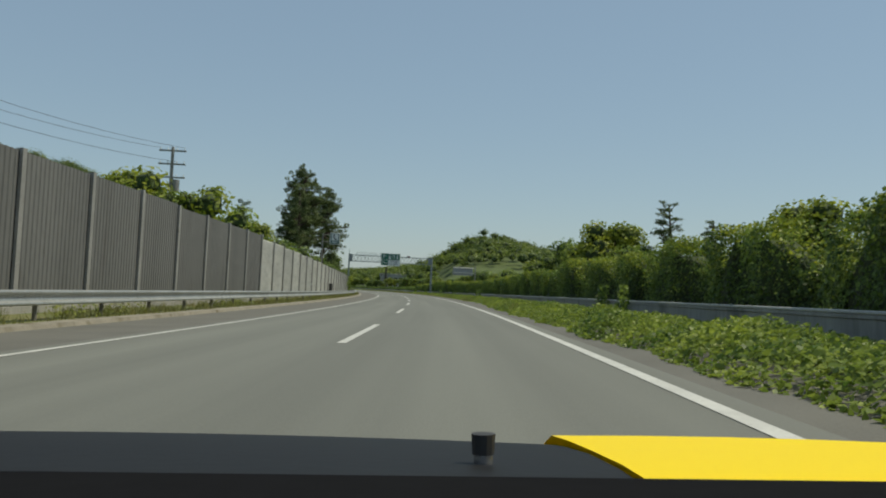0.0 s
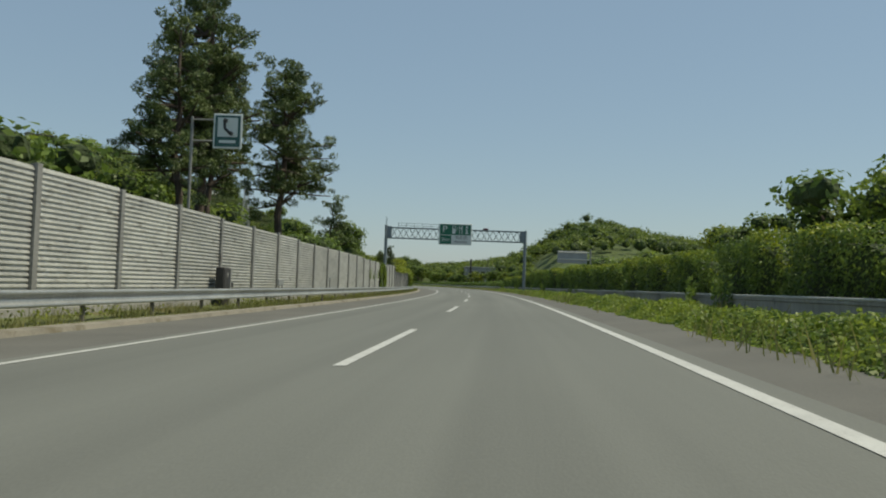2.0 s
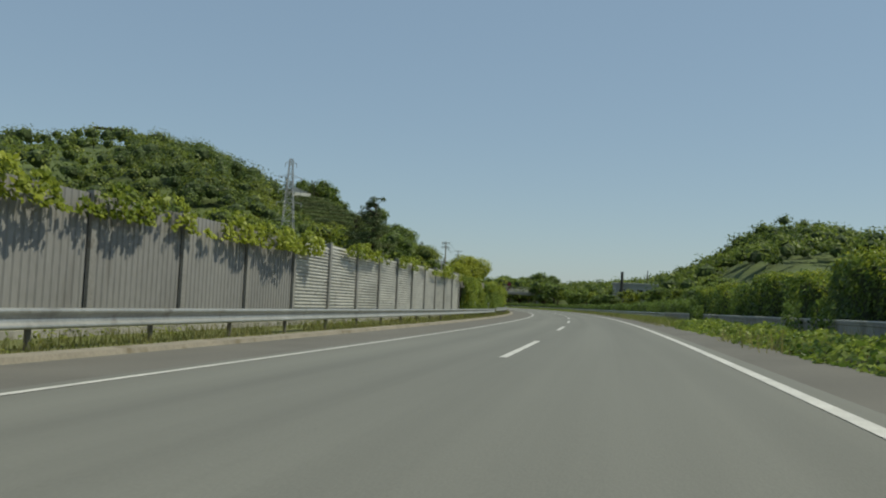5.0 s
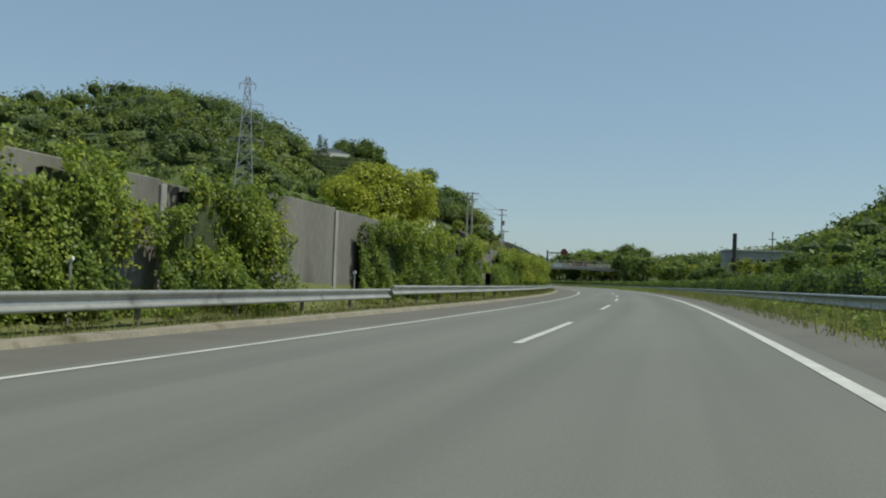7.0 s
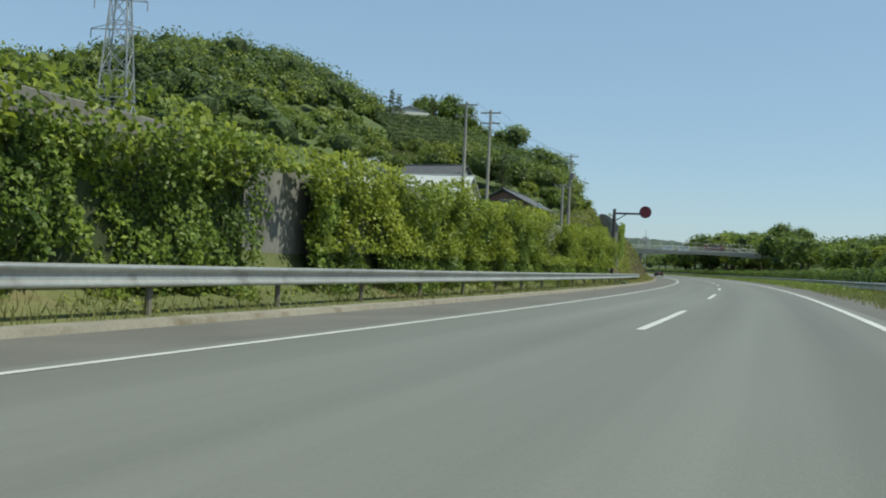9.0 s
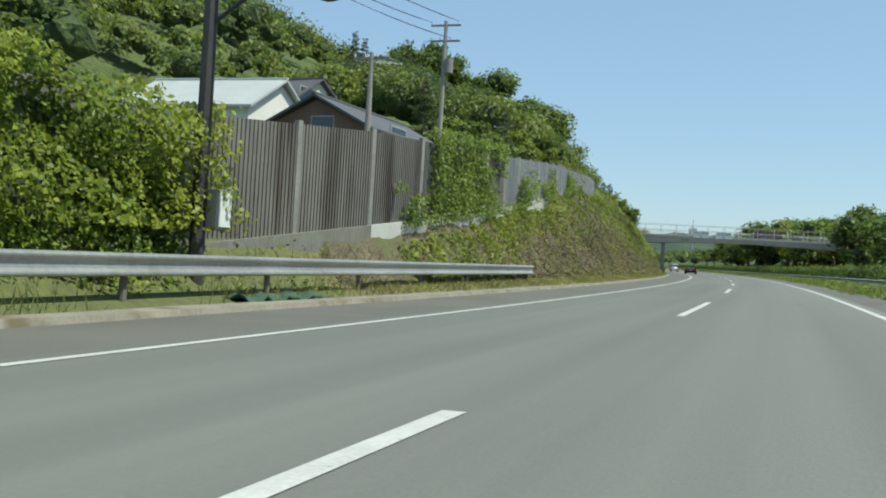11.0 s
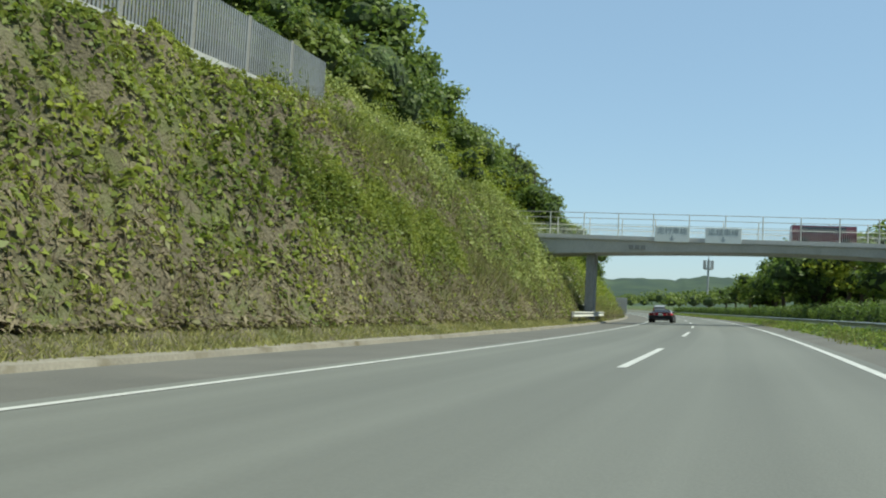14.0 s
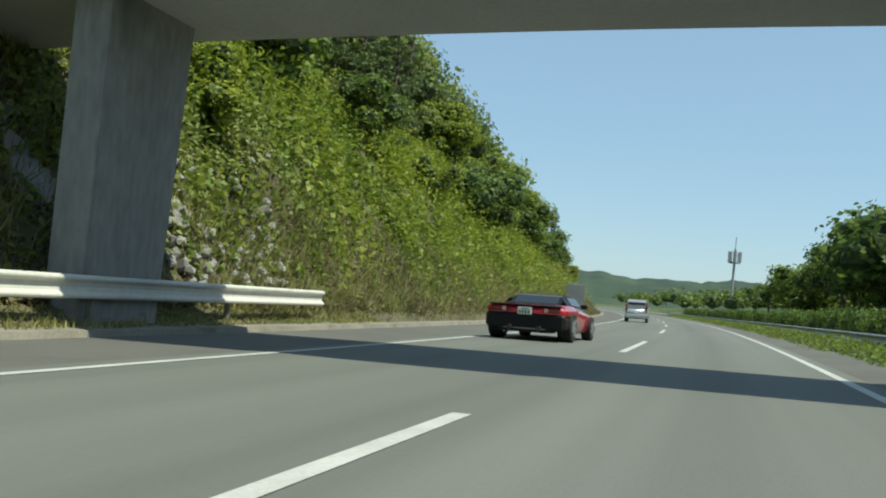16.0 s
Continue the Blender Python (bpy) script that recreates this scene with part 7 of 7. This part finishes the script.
# above the retaining wall
tree("fresh", 264.0, -11.6, 6.9, 2, 1.05, label="big rounded yellow-green tree above the ivy wall")
tree("fresh", 268.2, -11.3, 6.6, 2, 0.95)
for s, u, top in ((256, -12, 4.4), (259, -12, 4.6), (273, -10.7, 3.9), (275, -11, 3.9), (278, -10.7, 4.1), (281.5, -10.9, 4.1), (285, -11, 4.0), (293, -11.5, 3.7), (310, -13, 4.0), (322, -14, 4.7), (331, -12.5, 4.9), (338, -12, 4.9), (344, -12, 4.7), (243, -12, 3.9)):
    tree("bushy", s, u, top, int(s * 3), 1.25)
# the wood over the bank and beyond the footbridge
g = np.random.default_rng(5)
for i in range(64):
    s = g.uniform(412, 640)
    d = g.uniform(18.5, 34) if s < 475 else g.uniform(14, 34)
    if 484 < s < 497 and d < 19:
        continue
    lo = gz(s, -d)
    kind = ("broad", "fresh", "fresh", "cedar", "broad")[i % 5]
    tree(kind, s, -d, lo + g.uniform(4.2, 6.6) - (1.0 if s < 500 else 0.3) + (2.5 if kind == "cedar" else 0), i, 1.15)
for i in range(16):
    s, d = 497 + i * 8.5, 11.5 + (i * 7 % 4)
    tree(("fresh", "bushy", "broad")[i % 3], s, -d, gz(s, -d) + 2.8 + (i * 5 % 3) * 0.5, i, 1.15)
for s, u, top in ((496, -30, 30.3), (500, -39, 36), (512, -31, 29), (508, -26, 24.5)):
    tree("broad", s, u, top, int(s), 1.25)
for s, u, top in ((532, -21, 21.6), (536, -19, 19.0), (524, -15.9, 16.0), (519, -17.5, 17.2)):
    tree("cedar", s, u, top, int(s), 1.25, label="dark shaggy conifer beyond the footbridge")
# beyond the opposite carriageway
g = np.random.default_rng(9)
for i in range(74):
    s = -2 + i * 8.9 + g.uniform(-2.5, 2.5)
    top = float(np.interp(s, [0, 52, 58, 90, 95, 130, 145, 250, 330, 420, 500, 540, 580, 640], [6.3, 6.0, 4.1, 4.1, 6.3, 7.2, 5.4, 4.6, 4.6, 5.4, 9.0, 11.5, 12.0, 7.5])) + g.uniform(-0.8, 0.8)
    u = g.uniform(20.8, 25)
    if 365 < s < 398 and u < 38:
        top, u = 4.0, 20.3
    tree(("broad", "fresh", "broad", "broad", "bushy")[i % 5], s, u, top + (1.3 if 85 < s < 130 else 0), i, 1.2)
for s, u, top in ((86.8, 24.8, 9.8), (74, 24.5, 7.0), (40, 22, 6.6)):
    tree("cedar", s, u, top, 0, 1.3, label="dark conifer with level tiers of branches")
tree("fresh", 97, 21.5, 8.8, 0, 1.0)
tree("broad", 101, 23, 8.6, 1, 1.0)
for i in range(14):
    s = 505 + i * 9.5
    tree("broad", s, 27 + (i * 7 % 9), gz(s, 30) + (9.5 if s < 590 else 6.5) + (i % 3), i, 1.1)


# ---- woodland on the hills, as one mass each ----
def woodland(name, s, u, height, per, size, material, label, floor=0.55, facets=1):
    """Many crowns of leaf clumps on the slopes, over darker inner masses."""
    k = len(s)
    z = ground_z(s, u)
    r = height * rng.uniform(0.4, 0.7, k)
    i = np.repeat(np.arange(k), per)
    v = rng.normal(0, 1, (k * per, 3))
    v /= np.linalg.norm(v, axis=1)[:, None]
    v[:, 2] = np.abs(v[:, 2]) * 1.0 - 0.15
    rad = r[i] * (0.52 + 0.44 * rng.uniform(0, 1, k * per) ** 0.8) * (1 + 0.12 * np.sin(v[:, 0] * 5 + i) * np.cos(v[:, 1] * 6 + i * 1.7))
    c = places(s, u, z + height * floor)
    p = c[i] + v * rad[:, None] * np.array([1, 1, 0.85])
    me = leaf_mesh(name, p, v + np.array([0, 0, 0.3]), size * rng.uniform(0.6, 1.4, k * per), size * rng.uniform(0.45, 0.9, k * per), material, 0.45)
    ob = stuff(name, me, label, "woodland")
    # inner masses in a shade-dark green, so gaps between leaves look deep
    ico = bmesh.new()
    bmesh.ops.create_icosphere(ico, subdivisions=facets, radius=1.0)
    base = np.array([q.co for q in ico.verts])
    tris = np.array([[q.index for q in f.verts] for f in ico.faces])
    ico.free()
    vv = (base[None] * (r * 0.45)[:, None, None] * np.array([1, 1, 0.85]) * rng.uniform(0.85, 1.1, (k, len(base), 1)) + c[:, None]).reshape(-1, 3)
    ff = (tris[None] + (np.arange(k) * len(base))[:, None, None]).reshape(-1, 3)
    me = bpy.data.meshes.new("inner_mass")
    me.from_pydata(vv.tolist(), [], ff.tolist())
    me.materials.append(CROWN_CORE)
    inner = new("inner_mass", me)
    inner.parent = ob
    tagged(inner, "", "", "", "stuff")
    return ob


def left_hill(k, s0, s1, d0, d1, want=None):
    s, d = rng.uniform(s0, s1, k), d0 + (d1 - d0) * rng.uniform(0, 1, k) ** 1.15
    ok = np.ones(k, bool) if want is None else want(s, d)
    return s[ok], -d[ok]


def mixed_woodland(s, u, low, high, per, size, label, facets=1):
    """Three kinds of trees side by side: plain, yellow-green and dark evergreen."""
    pick = rng.uniform(0, 1, len(s)) + 0.25 * wave(s * 0.05, u * 0.06, 2.0)
    for kind, sel in ((FOREST, pick < 0.5), (FOREST_PALE, (pick >= 0.5) & (pick < 0.8)), (FOREST_DEEP, pick >= 0.8)):
        low_growth = np.where((s[sel] > 430) & (s[sel] < 510) & (u[sel] < -42) & (u[sel] > -74), 0.5, 1.0)
        woodland("hill_woodland", s[sel], u[sel], low_growth * rng.uniform(low * 0.75, high * 1.15, sel.sum()) * (1.12 if kind is FOREST_DEEP else 1), per, size, kind, label, facets=facets)


def off_field(s, d):
    q = 50 + (s - 474) * 0.36
    return ~((s > 470) & (s < 536) & (d > q - 12) & (d < q + 16))


s, u = left_hill(330, 428, 590, 22, 62, off_field)
mixed_woodland(s, u, 5.0, 8.0, 460, 0.5, "mixed green woodland on the steep slope over the road", 2)
s, u = left_hill(1150, 400, 660, 24, 130, lambda s, d: off_field(s, d) & ~((s < 428) & (d < 62)) & ~((s < 590) & (d < 60)))
mixed_woodland(s, u, 6.0, 9.5, 90, 0.82, "mixed green woodland covering the steep hill")
s, u = left_hill(900, 240, 660, 50, 250, lambda s, d: ~((s > 400) & (d < 130)) & (d > np.interp(s, [240, 330, 400], [60, 45, 40])))
mixed_woodland(s, u, 6.0, 10.0, 45, 1.25, "mixed green woodland on the farther hillside")
k = 14000
row = rng.integers(0, 7, k)
_x, _y = rng.uniform(-12, 9, k), 8.0 * row + rng.uniform(-0.4, 1.2, k)
_m = np.array(field.matrix_basis)
_p = np.stack([_x, _y, np.array(TERRACE_Z)[row] + rng.uniform(-1.0, 0.5, k), np.ones(k)], -1) @ _m.T
stuff("clipped_rows", leaf_mesh("clipped_rows", _p[:, :3], np.tile(_m[:3, 1] * -1 + np.array([0, 0, 0.6]), (k, 1)), 0.4, 0.3, FOREST_DEEP, 0.5), "dark clipped plant rows on the terraces", "plants")
for s, u, top in ((526, -74, 50.5), (528, -72, 49.5), (533, -63, 50)):
    tree("cedar", s, u, top, 0, 0.9)
for s, u, top in ((541, -61, 51.5), (544, -66, 52.0), (548, -57, 49.5), (552, -53, 47.0)):
    tree("broad", s, u, top, int(s), 0.9)
s, u = left_hill(250, 118, 260, 24, 110)
woodland("hill_woodland", s, u, rng.uniform(3, 5.0, len(s)), 70, 0.8, FOREST, "green woodland behind the noise barriers")
s, u = rng.uniform(340, 640, 1250), rng.uniform(28, 150, 1250)
ok = ~((s > 366) & (s < 400) & (u < 42))
woodland("hill_woodland", s[ok], u[ok], rng.uniform(4.5, 8, ok.sum()), 60, 0.95, FOREST, "dark green woodland on the hill beyond the opposite lanes")
s, u = rng.uniform(640, 860, 420), rng.uniform(14, 150, 420)
woodland("hill_woodland", s, u, rng.uniform(4.5, 8, len(s)), 60, 1.0, FOREST, "green woodland closing the far end of the valley")
s, u = rng.uniform(650, 860, 300), -rng.uniform(14, 140, 300)
woodland("hill_woodland", s, u, rng.uniform(6, 10, len(s)), 60, 1.1, FOREST, "green woodland where the road bends away")

# distant ridge closing the valley
bm = bmesh.new()
rows = []
for k_ in range(400):
    k = k_ / 5
    a = math.radians(-48 + k * 1.5)
    lift = min(1.0, max(0.0, (k - 39) / 6))
    h = 25 + 28 * lift + (1 - 0.6 * lift) * (8 * math.sin(k * 0.31) + 7 * math.sin(k * 0.83 + 1) + 4 * math.sin(k * 2.3)) + 1.2 * math.sin(k * 7.1) + float(rng.uniform(-1.2, 1.2))
    c = Vector((-60, 480, 0))
    d = Vector((-math.sin(a), math.cos(a), 0))
    rows.append([bm.verts.new(c + d * r + Vector((0, 0, z))) for r, z in ((1000, -2), (1150, h * 0.5), (1300, h * 0.9), (1420, h), (1700, -2))])
for a, b in zip(rows, rows[1:]):
    for i in range(4):
        bm.faces.new((a[i], a[i + 1], b[i + 1], b[i]))
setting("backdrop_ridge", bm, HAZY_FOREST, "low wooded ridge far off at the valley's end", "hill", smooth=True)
